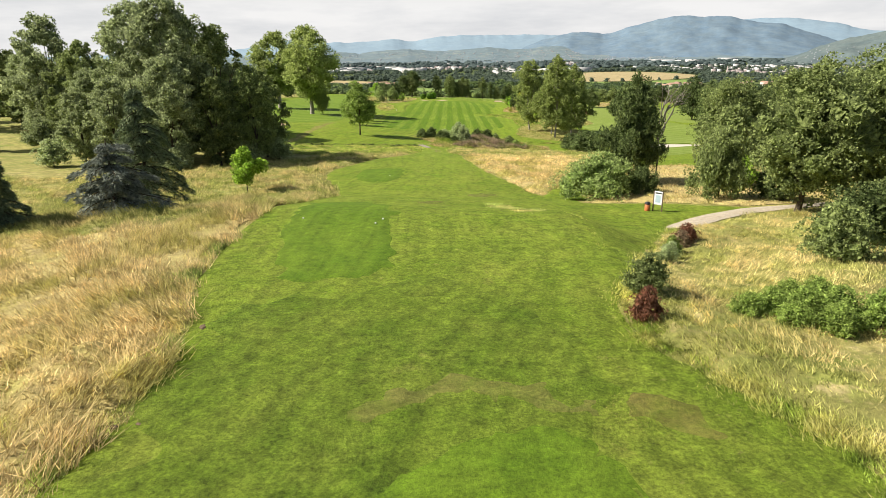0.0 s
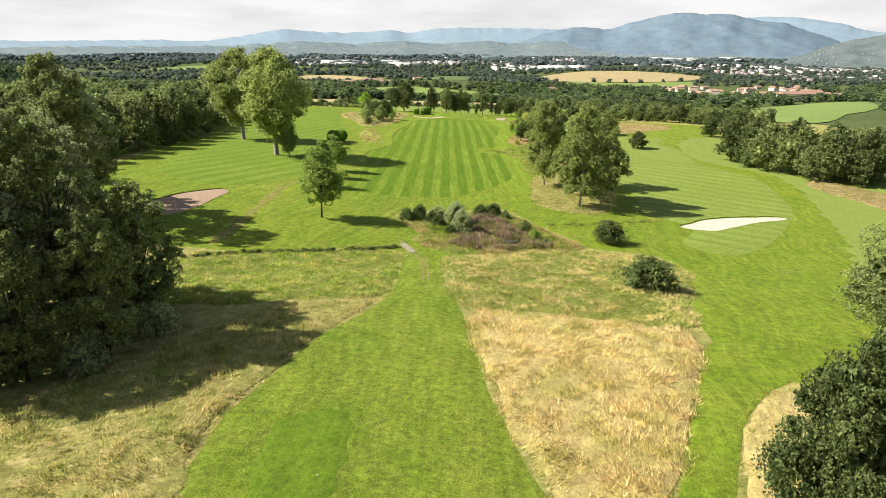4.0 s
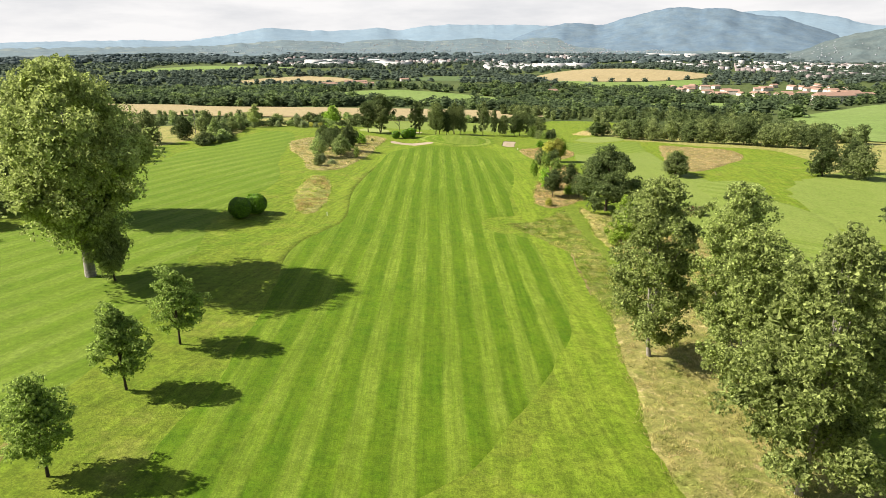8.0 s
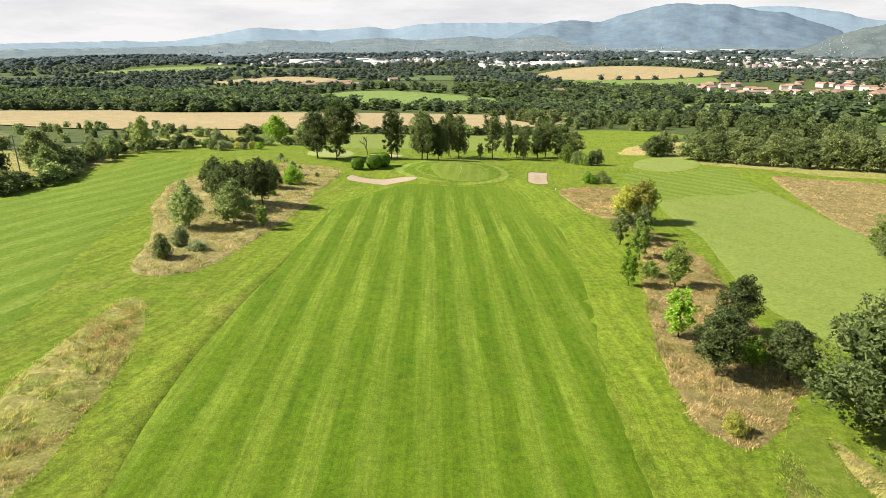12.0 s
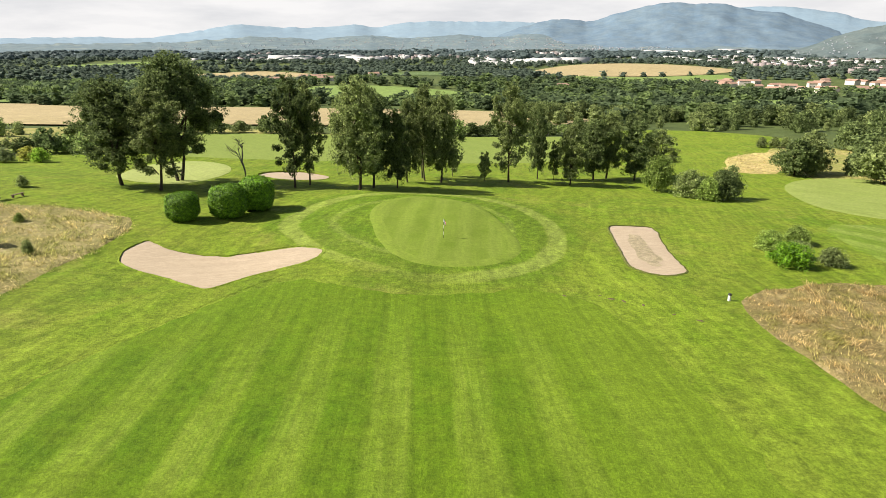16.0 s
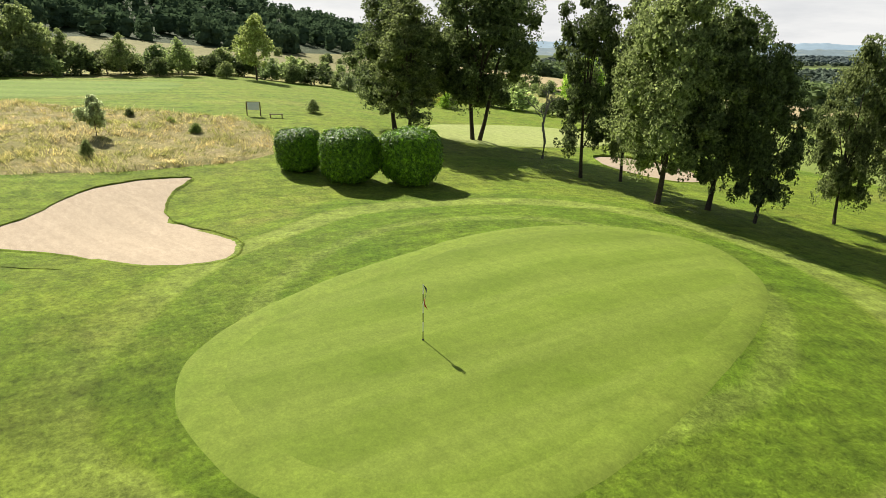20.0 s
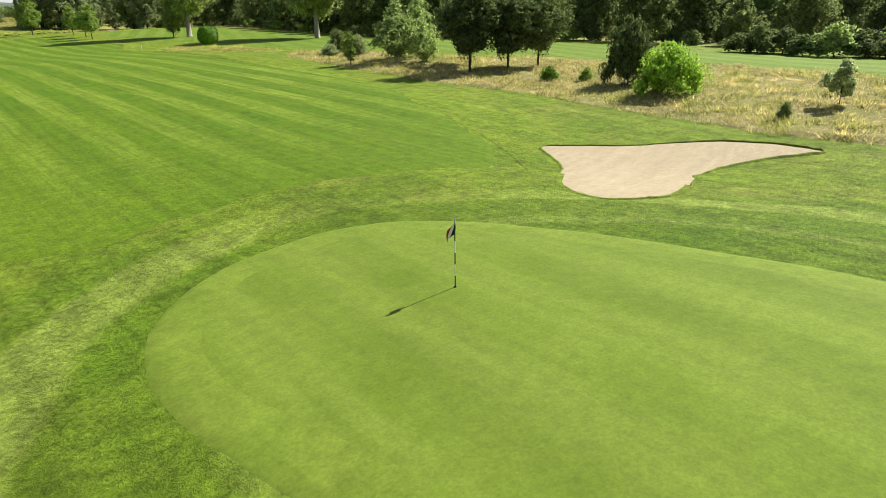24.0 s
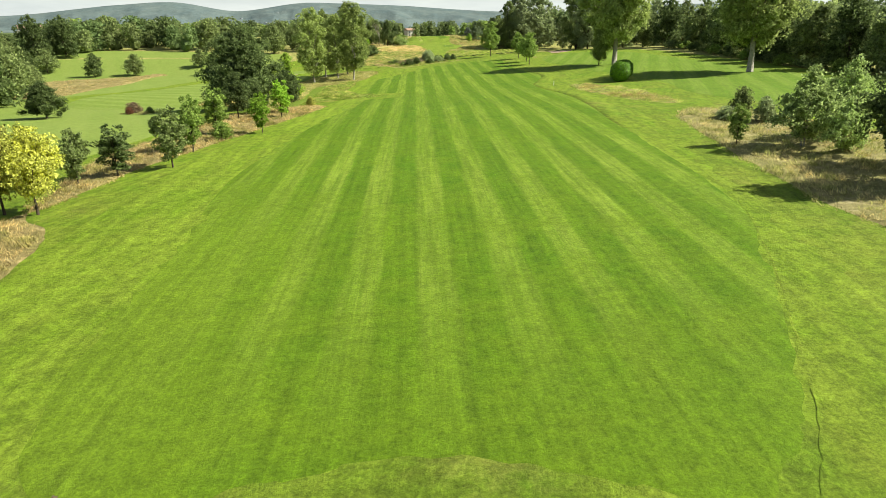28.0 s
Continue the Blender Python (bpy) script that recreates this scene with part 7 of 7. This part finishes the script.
for i, (x, y, s) in enumerate(((94, 517, 0.85), (99, 520, 0.85), (106, 506, 1.0), (113, 501, 1.0), (119, 494, 1.05), (126, 487, 1.0), (133, 480, 1.05), (140, 475, 1.1), (147, 471, 1.05), (155, 467, 1.05), (163, 462, 1.05), (172, 458, 1.0), (181, 455, 1.0))):
    plant(("wood", "wood2")[i % 2], x, y, 0.92 * s, 0.72 * s, leaf_key="oak" if i % 3 else "darkleaf", group="eastern wood edge")
for i, (x, y, s) in enumerate(((116, 300, 1.25), (121, 280, 1.3), (119, 290, 1.15), (127, 272, 1.3), (136, 268, 1.2), (146, 268, 1.3), (156, 266, 1.2), (130, 262, 1.2), (141, 256, 1.2), (168, 268, 1.2), (137, 372, 0.85), (146, 366, 0.9), (150, 378, 0.8), (128, 305, 1.1), (140, 300, 1.1), (155, 290, 1.1))):
    plant(("wood2", "wood")[i % 2], x, y, s, group="eastern oaks")
for i, (x, y, s) in enumerate(((176, 156, 0.8), (150, 167, 0.65), (134, 164, 0.7), (190, 138, 1.3), (200, 150, 1.3), (180, 130, 1.2), (110, 150, 0.6), (165, 190, 0.8), (185, 210, 0.9), (98, 170, 0.6), (150, 215, 0.7), (210, 175, 1.2), (195, 235, 1.0))):
    plant(("wood", "wood2")[i % 2], x, y, s, group="trees of the eastern course")


def low_crown(seed, count, leaf, H=14, W=12, keep=0.3):
    r = np.random.default_rng(seed)
    lob = 11
    s = np.arange(lob) / lob
    a = np.arange(lob) * 2.4 + r.random(lob)
    c = np.stack([(0.18 + 0.2 * r.random(lob)) * W * np.cos(a) * (1 - 0.6 * s), (0.18 + 0.2 * r.random(lob)) * W * np.sin(a) * (1 - 0.6 * s), H * (0.2 + 0.62 * s)], -1)
    v, f = leaves(r, c, W * (0.14 + 0.12 * r.random(lob)), count, leaf, keep)
    v, f = v.reshape(-1, 3, 3), [(0.25, 0.28), (0.5, 0.24), (0.70, 0.15)]
    for z, q in f:
        b = BALL_V * W * q * (0.7 + 0.5 * r.random((len(BALL_V), 1))) * np.array([1, 1, 0.9]) + np.array([0.06 * W * r.standard_normal(), 0.06 * W * r.standard_normal(), H * z])
        v = np.concatenate([v, b[BALL_F]])
    v[..., 2] = np.maximum(v[..., 2], 0)
    return v


def woods(name, spots, heights, crowns, mat, label, sink=0.5, wide=1.0):
    """Many trees as one mass of foliage."""
    mats = mat if isinstance(mat, list) else [mat]
    for j, one in enumerate(mats):
        out = []
        for i, ((x, y), h) in enumerate(zip(spots, heights)):
            if i % len(mats) != j:
                continue
            c = crowns[(i // len(mats)) % len(crowns)]
            a = 2.4 * i
            s = h / 14
            w = wide * s * (0.8 + 0.5 * ((i * 37) % 11) / 10)
            q = c.copy()
            q[..., 0], q[..., 1] = w * (c[..., 0] * math.cos(a) - c[..., 1] * math.sin(a)) + x, w * (c[..., 0] * math.sin(a) + c[..., 1] * math.cos(a)) + y
            q[..., 2] = c[..., 2] * s + float(land(x, y)) - sink
            out.append(q)
        v = np.concatenate(out).reshape(-1, 3)
        tagged(new(name, solid(name, v, np.arange(len(v)).reshape(-1, 3), one)), label, "wood", kind="stuff")


NEAR = [low_crown(s, 900, 0.5, 14, 12, 0.6) for s in (51, 52, 53, 60)]
MIDDLE = [low_crown(s, 84, 1.4) for s in (54, 55, 56)]


def far_crown(seed):
    """A far tree: two uneven rounded masses."""
    r = np.random.default_rng(seed)
    out = []
    for z, q in ((5.0, 6.0), (9.0, 4.2)):
        b = BALL_V * q * (0.75 + 0.5 * r.random((len(BALL_V), 1))) + np.array([1.5 * r.standard_normal(), 1.5 * r.standard_normal(), z])
        b[:, 2] = np.maximum(b[:, 2], 0)
        out.append(b[BALL_F])
    return np.concatenate(out)


MIDFAR = [low_crown(s, 24, 1.6) for s in (71, 72, 73)]
FAR = [far_crown(s) for s in (57, 58, 59, 61)]
r2 = np.random.default_rng(99)
west = scatter([(-106, 190), (-106, 300), (-120, 380), (-118, 405), (-150, 440), (-230, 430), (-240, 200), (-160, 160), (-100, 175)], 190, r2)
woods("woodland", west, 11 + 10 * r2.random(190), NEAR, [M["oak"], M["darkleaf"], M["oak"], M["woodlight"]], "dense mixed wood west of the course")
east = scatter([(104, 520), (130, 494), (165, 472), (215, 460), (232, 560), (180, 610), (150, 590), (128, 552)], 90, r2)
woods("woodland", east, 7 + 5 * r2.random(90), NEAR, [M["darkleaf"], M["darkleaf"], M["oak"], M["darkleaf"]], "dense oak wood east of the greens")
belt = scatter([(70, 640), (150, 624), (240, 600), (250, 650), (170, 690), (110, 770), (60, 740)], 110, r2)
woods("woodland", belt, 6 + 6 * r2.random(110), NEAR, [M["darkleaf"], M["darkleaf"], M["oak"]], "belt of dark trees beyond the far fairway")
south = scatter([(120, 60), (210, 60), (215, 130), (140, 125), (110, 100)], 45, r2)
woods("woodland", south, 10 + 9 * r2.random(45), NEAR, [M["oak"], M["darkleaf"], M["oak"], M["woodlight"]], "wood east of the first tee")
ridge_w = scatter([(-290, 260), (-290, 560), (-380, 700), (-480, 760), (-640, 700), (-650, 260)], 900, r2)
# dark sheet closing pale gaps; shade between crowns is in its colour
lay("woodland_floor", [(-288, 256), (-288, 562), (-378, 704), (-480, 764), (-644, 704), (-654, 256)], 0.5, M["shaded_floor"], "dark ground of the wooded ridge, shade put into its colour", "wood", step=22.0)
RIDGE = [low_crown(s, 110, 1.1) for s in (81, 82, 83)]
woods("woodland", ridge_w, 12 + 5 * r2.random(900), RIDGE, M["ridgewood"], "wooded ridge on the western skyline")
back = scatter([(-150, -20), (-60, -40), (-30, -130), (60, -150), (160, -60), (230, 20), (300, -60), (240, -260), (-240, -260), (-260, -20)], 230, r2)
woods("woodland", back, 11 + 7 * r2.random(230), NEAR, [M["oak"], M["darkleaf"], M["lime"], M["oak"]], "woods behind the first tee")
behind_w = scatter([(-130, 30), (-80, 10), (-60, 30), (-90, 90), (-130, 120), (-220, 130), (-230, 30)], 110, r2)
woods("woodland", behind_w, 11 + 10 * r2.random(110), NEAR, [M["oak"], M["darkleaf"], M["oak"], M["woodlight"]], "dark wood south-west of the course")

slope = scatter([(-760, 890), (-330, 930), (-240, 870), (-130, 890), (-60, 960), (-200, 1100), (-180, 1200), (-800, 1240)], 900, r2)
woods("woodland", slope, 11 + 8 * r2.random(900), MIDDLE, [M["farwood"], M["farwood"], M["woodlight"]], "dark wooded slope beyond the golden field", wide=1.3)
thicket = scatter([(-135, 462), (-112, 515), (-84, 562), (-130, 600), (-270, 610), (-275, 545), (-170, 536)], 75, r2)
woods("woodland", thicket, 3 + 3 * r2.random(75), NEAR, [M["oak"], M["darkleaf"], M["birch"]], "thicket and small trees beside the harvested field")

FIELDS = [
    ("stubble_field", "field_gold", [(-330, 700), (-300, 900), (-240, 840), (-124, 866), (57, 813), (99, 720), (84, 671), (36, 634), (-49, 600), (-115, 584), (-220, 610)], "wide harvested golden field"),
    ("meadow", "field_green", [(-179, 1108), (-84, 1191), (76, 1080), (88, 997), (-7, 965), (-127, 1020)], "pale green meadow among woods"),
    ("stubble_field", "field_gold", [(225, 1500), (252, 1700), (405, 1888), (589, 1880), (654, 1685), (560, 1560), (400, 1500)], "large golden field on the valley floor"),
    ("meadow", "field_green", [(250, 1290), (225, 1480), (400, 1480), (560, 1530), (500, 1380), (419, 1305), (300, 1260)], "light green meadow below the golden field"),
    ("meadow", "field_green", [(241, 538), (294, 670), (420, 790), (534, 872), (440, 700), (346, 597), (270, 500), (236, 480)], "pale meadow east of the course"),
    ("meadow", "field_green", [(190, 860), (220, 930), (340, 960), (400, 900), (320, 830)], "green field before the village"),
    ("crop_field", "field_dark", [(-60, 1500), (0, 1700), (120, 1650), (130, 1480), (40, 1420)], "dark green crop field"),
    ("meadow", "field_green", [(-430, 930), (-425, 1010), (-340, 1000), (-330, 940)], "small pale meadow in the woods"),
    ("stubble_field", "field_gold", [(-420, 1500), (-300, 1640), (-180, 1560), (-220, 1460)], "golden field near the town"),
    ("meadow", "field_green", [(-900, 1900), (-700, 2200), (-400, 2100), (-520, 1880)], "pale field on the plain"),
    ("pasture", "field_olive", [(-150, 448), (-250, 440), (-288, 480), (-296, 560), (-340, 650), (-262, 606), (-168, 536)], "pale dry field beneath the wooded ridge"),
]
field_edges = []
for name, key, line, lab in FIELDS:
    ob, e = lay(name, line, 0.6, M[key], lab, "field", step=22.0, rag=2.0)
    field_edges.append(e)


def free_of_fields(p):
    ok = np.ones(len(p), bool)
    for e in field_edges:
        ok &= ~inside(e, p[:, 0], p[:, 1])
    return ok


def wedge(y0, y1, count, gaps, r):
    """Places on the valley floor in drifts, clear of fields."""
    y = y0 + (y1 - y0) * r.random(count) ** 0.8
    x = (r.random(count) * 2 - 1) * (0.78 * y + 60) + 60
    p = np.c_[x, y]
    drift = np.sin(x * 0.011 + 1.9 * np.sin(y * 0.0043)) + np.sin(y * 0.0127 + 1.4 * np.sin(x * 0.0061) + 0.7)
    return p[(drift > gaps) & free_of_fields(p)]


near_v = wedge(660, 1250, 3000, -1.5, r2)
village_box = (near_v[:, 0] > 390) & (near_v[:, 0] < 640) & (near_v[:, 1] > 1010) & (near_v[:, 1] < 1290)
near_v = near_v[~village_box]
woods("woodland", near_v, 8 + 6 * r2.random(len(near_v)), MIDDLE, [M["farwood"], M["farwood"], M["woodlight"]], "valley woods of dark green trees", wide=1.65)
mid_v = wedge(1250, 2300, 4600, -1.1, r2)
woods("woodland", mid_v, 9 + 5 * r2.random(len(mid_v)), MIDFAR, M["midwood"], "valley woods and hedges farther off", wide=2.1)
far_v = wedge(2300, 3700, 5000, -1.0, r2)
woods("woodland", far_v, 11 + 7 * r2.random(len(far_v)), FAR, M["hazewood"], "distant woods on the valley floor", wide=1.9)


for i, (x, y) in enumerate(rounded([(-90, 196), (-93, 225), (-92, 255), (-92, 285), (-96, 312), (-101, 340), (-105, 368), (-106, 392)], False, 4)):
    plant("hedge", x + 0.8 * (i % 2), y, 1.25 + 0.25 * (i % 3), 1.1, leaf_key=("darkleaf", "oak", "lime")[i % 3], label="undergrowth shrub at the wood's edge", group="undergrowth")


for i, (x, y) in enumerate(rounded([(-78, 556), (-60, 566), (-20, 582), (20, 590), (45, 598), (80, 620)], False, 6)):
    plant("hedge", x, y + 1.2 * (i % 2), 1.7 + 0.3 * ((i * 7) % 3), 1.2 + 0.3 * ((i * 5) % 3), leaf_key=("darkleaf", "oak", "darkleaf", "birch")[i % 4], label="hedge shrub beside the harvested field", group="field hedge")


# ---- houses ----
def house(x, y, w, d, h, turn, label, name="house", roof_h=2.2, windows=True, wall="render_wall", storeys=2):
    ob = thing(name, at(x, y, turn), label, "house", "village")
    part("wall", box("wall", (w, d, h + 1), (0, 0, h / 2 - 0.5), M[wall]), ob)
    o = 0.5
    v = [(-w / 2 - o, -d / 2 - o, h), (w / 2 + o, -d / 2 - o, h), (w / 2 + o, d / 2 + o, h), (-w / 2 - o, d / 2 + o, h), (-w / 2 - o, 0, h + roof_h), (w / 2 + o, 0, h + roof_h)]
    bm = bmesh.new()
    bv = [bm.verts.new(p) for p in v]
    for q in ((0, 1, 5, 4), (2, 3, 4, 5), (0, 4, 3), (1, 2, 5), (3, 2, 1, 0)):
        bm.faces.new([bv[i] for i in q])
    part("roof", bm_mesh("roof", bm, M["roof"]), ob, "terracotta tiled roof")
    if windows:
        for st in range(storeys):
            for i in range(max(2, int(w / 4))):
                px = -w / 2 + (i + 0.5) * w / max(2, int(w / 4))
                pane = part("window", box("window", (1.3, 0.2, 1.4), (px, -d / 2 - 0.06, 1.6 + st * (h - 0.6) / storeys), M["glass"]), ob)
                part("sill", box("sill", (1.6, 0.3, 0.12), (px, -d / 2 - 0.12, 0.84 + st * (h - 0.6) / storeys), M["concrete"]), pane)
    return ob


house(452, 880, 46, 15, 10, 12, "long three-storey building with terracotta roof", "apartment_building", 3.5, True, "render_wall", 3)
house(486, 902, 18, 16, 12, 12, "pale wing of a large building with terracotta roof", "apartment_building", 3.0, True, "render_wall", 3)
hr = random.Random(5)
for i in range(46):
    x, y = 380 + 300 * hr.random(), 1030 + 300 * hr.random()
    house(x, y, 11 + 8 * hr.random(), 8 + 3 * hr.random(), 4 + 2.5 * hr.random(), hr.choice((10, 20, 100, -15)), "village house, cream walls and terracotta roof", windows=i < 16, storeys=1)
for x, y, w, turn in ((178, 1130, 14, 30), (190, 1240, 10, 0), (-150, 1380, 42, 8), (-190, 1330, 30, 8), (-120, 1300, 24, 8), (-60, 1420, 16, 20)):
    house(x, y, w, 11, 5, turn, "farm building with terracotta roof", windows=False)
for x, y, w in ((232, -30, 16), (262, 10, 14), (290, 40, 20), (40, -180, 18), (14, -190, 12)):
    house(x, y, w, 10, 6, 200, "house with terracotta roof beyond the trees", windows=True)


def town(name, spots, sizes, mat, label):
    vs, fs = [], []
    for (x, y), (w, d, h) in zip(spots, sizes):
        z, k = float(land(x, y)), len(vs)
        vs += [(x + sx * w / 2, y + sy * d / 2, z + q) for q in (-2, h) for sx, sy in ((-1, -1), (1, -1), (1, 1), (-1, 1))]
        fs += [(k + a, k + b, k + b + 4, k + a + 4) for a, b in ((0, 1), (1, 2), (2, 3), (3, 0))] + [(k + 4, k + 5, k + 6, k + 7)]
    return tagged(new(name, solid(name, vs, fs, mat)), label, "town", kind="stuff")


def drifts(count, boxes):
    out = []
    for i in range(count):
        x0, x1, y0, y1 = boxes[i % len(boxes)]
        out.append((x0 + (x1 - x0) * hr.random(), y0 + (y1 - y0) * hr.random()))
    return out


sp = drifts(620, [(-650, 250, 2250, 2900), (-300, 700, 2400, 3200), (150, 420, 2000, 2300), (700, 1500, 2000, 2500), (900, 1700, 1500, 2100)])
town("far_town", sp, [(9 + 11 * hr.random(), 10, 5 + 4 * hr.random()) for _ in sp], M["white_wall"], "far town of pale buildings on the valley floor")
sp = drifts(480, [(-600, 300, 2300, 2900), (300, 900, 2700, 3300), (800, 1500, 1500, 2300)])
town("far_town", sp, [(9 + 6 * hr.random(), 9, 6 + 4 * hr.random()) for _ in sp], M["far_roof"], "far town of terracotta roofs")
sp = drifts(40, [(-500, -100, 2200, 2500), (1000, 1350, 2900, 3200), (300, 420, 2000, 2080)])
town("far_warehouses", sp, [(40 + 60 * hr.random(), 25, 8 + 8 * hr.random()) for _ in sp], M["white_wall"], "large white sheds and blocks of the far town")


# ---- mountains ----
def ridge(name, knots, d0, d1, mat, label, base=-75.0, rough=14.0, seed=1, jag=0.0):
    """A chain of hills about the course: heights of the crest by bearing, spurs and gullies on its face."""
    az = np.arange(knots[0][0], knots[-1][0] + 0.01, 0.2)
    prof = hermite(az, [k[0] for k in knots], [k[1] for k in knots])
    crest = jag * np.array([noise.fractal(Vector((a * 1.1 + seed * 3.7, 0.5, seed)), 0.7, 2.2, 5) for a in az])
    rows = 30
    t = np.linspace(0, 1.2, rows)
    A, T = np.meshgrid(az, t)
    up = np.where(T < 1, T**1.35, 1 - (T - 1) * 1.5)
    nz = np.array([[noise.fractal(Vector((a * 0.4 + seed * 7.1 + 1.2 * q, q * 6.0, seed)), 0.8, 2.1, 5) for a in az] for q in t])
    spur = np.array([[1 - 2 * abs(noise.noise(Vector((a * 0.3 + seed * 1.7 + 1.6 * q, q * 4.0, seed + 0.5)))) for a in az] for q in t])
    shape = np.clip(np.sin(np.pi * np.clip(T, 0, 1)), 0, 1) * (prof[None, :] - base) / 180
    Z = base + (prof[None, :] - base) * up + crest[None, :] * np.clip(T, 0, 1) ** 6 + rough * (nz + 0.8 * (spur - 0.6)) * shape
    D = d0 + (d1 - d0) * T
    v = np.stack([12 + D * np.sin(np.radians(A)), 385 + D * np.cos(np.radians(A)), Z], -1).reshape(-1, 3)
    k = np.arange(rows * len(az)).reshape(rows, len(az))
    f = np.stack([k[:-1, :-1], k[:-1, 1:], k[1:, 1:], k[1:, :-1]], -1).reshape(-1, 4)
    return tagged(new(name, solid(name, v, f, mat, True)), label, "mountain", kind="structure")


# each ridge carries its distance haze in the colour of its material
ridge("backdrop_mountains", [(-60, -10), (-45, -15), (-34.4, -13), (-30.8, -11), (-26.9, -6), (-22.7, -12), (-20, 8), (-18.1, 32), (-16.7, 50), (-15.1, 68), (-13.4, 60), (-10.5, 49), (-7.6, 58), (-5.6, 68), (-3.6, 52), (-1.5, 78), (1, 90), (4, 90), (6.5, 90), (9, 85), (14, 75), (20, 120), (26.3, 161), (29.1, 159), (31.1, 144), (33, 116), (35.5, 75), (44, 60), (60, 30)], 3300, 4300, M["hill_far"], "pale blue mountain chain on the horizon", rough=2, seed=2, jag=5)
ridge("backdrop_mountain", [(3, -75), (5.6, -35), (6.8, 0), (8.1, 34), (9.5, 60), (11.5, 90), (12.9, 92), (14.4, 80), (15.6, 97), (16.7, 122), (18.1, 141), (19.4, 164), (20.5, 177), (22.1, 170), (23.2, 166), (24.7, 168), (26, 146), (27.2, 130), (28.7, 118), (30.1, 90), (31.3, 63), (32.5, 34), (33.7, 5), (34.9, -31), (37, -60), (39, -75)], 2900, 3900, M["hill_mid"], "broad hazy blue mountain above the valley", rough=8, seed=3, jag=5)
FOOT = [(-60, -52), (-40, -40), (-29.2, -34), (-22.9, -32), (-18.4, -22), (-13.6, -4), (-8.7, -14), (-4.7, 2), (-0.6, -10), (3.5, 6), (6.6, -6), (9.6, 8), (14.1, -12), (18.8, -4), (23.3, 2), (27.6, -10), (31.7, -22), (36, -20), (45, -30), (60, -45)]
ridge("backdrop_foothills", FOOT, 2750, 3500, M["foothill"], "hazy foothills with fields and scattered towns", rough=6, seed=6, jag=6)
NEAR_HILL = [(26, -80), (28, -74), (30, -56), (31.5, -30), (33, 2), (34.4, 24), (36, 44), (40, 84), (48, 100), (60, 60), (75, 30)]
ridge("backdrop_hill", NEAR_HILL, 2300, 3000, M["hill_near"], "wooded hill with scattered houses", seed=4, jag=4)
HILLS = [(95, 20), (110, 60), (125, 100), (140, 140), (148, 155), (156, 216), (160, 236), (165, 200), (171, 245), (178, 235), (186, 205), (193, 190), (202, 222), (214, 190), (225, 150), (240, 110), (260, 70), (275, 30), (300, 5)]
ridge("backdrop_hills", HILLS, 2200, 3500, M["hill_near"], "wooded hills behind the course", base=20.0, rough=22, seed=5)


def hillside_town(name, knots, d0, d1, base, boxes, count, mat, label, seed, size=(3.6, 4)):
    """Far houses standing on the slope of a ridge."""
    q = random.Random(seed)
    vs, fs = [], []
    for i in range(count):
        a0, a1, t0, t1 = boxes[i % len(boxes)]
        a, t = a0 + (a1 - a0) * q.random(), t0 + (t1 - t0) * q.random()
        top = float(hermite(a, [k[0] for k in knots], [k[1] for k in knots]))
        d = d0 + (d1 - d0) * t
        x, y, z = 12 + d * math.sin(radians(a)), 385 + d * math.cos(radians(a)), base + (top - base) * t**1.35
        w, h, k = size[0] * (0.8 + 1.4 * q.random()), 1.6 + 1.6 * q.random(), len(vs)
        vs += [(x + sx * w / 2, y + sy * size[1] / 2, z + e) for e in (-1.5, 0.8 * h) for sx, sy in ((-1, -1), (1, -1), (1, 1), (-1, 1))]
        fs += [(k + a2, k + b2, k + b2 + 4, k + a2 + 4) for a2, b2 in ((0, 1), (1, 2), (2, 3), (3, 0))] + [(k + 4, k + 5, k + 6, k + 7)]
    return tagged(new(name, solid(name, vs, fs, mat)), label, "town", kind="stuff")


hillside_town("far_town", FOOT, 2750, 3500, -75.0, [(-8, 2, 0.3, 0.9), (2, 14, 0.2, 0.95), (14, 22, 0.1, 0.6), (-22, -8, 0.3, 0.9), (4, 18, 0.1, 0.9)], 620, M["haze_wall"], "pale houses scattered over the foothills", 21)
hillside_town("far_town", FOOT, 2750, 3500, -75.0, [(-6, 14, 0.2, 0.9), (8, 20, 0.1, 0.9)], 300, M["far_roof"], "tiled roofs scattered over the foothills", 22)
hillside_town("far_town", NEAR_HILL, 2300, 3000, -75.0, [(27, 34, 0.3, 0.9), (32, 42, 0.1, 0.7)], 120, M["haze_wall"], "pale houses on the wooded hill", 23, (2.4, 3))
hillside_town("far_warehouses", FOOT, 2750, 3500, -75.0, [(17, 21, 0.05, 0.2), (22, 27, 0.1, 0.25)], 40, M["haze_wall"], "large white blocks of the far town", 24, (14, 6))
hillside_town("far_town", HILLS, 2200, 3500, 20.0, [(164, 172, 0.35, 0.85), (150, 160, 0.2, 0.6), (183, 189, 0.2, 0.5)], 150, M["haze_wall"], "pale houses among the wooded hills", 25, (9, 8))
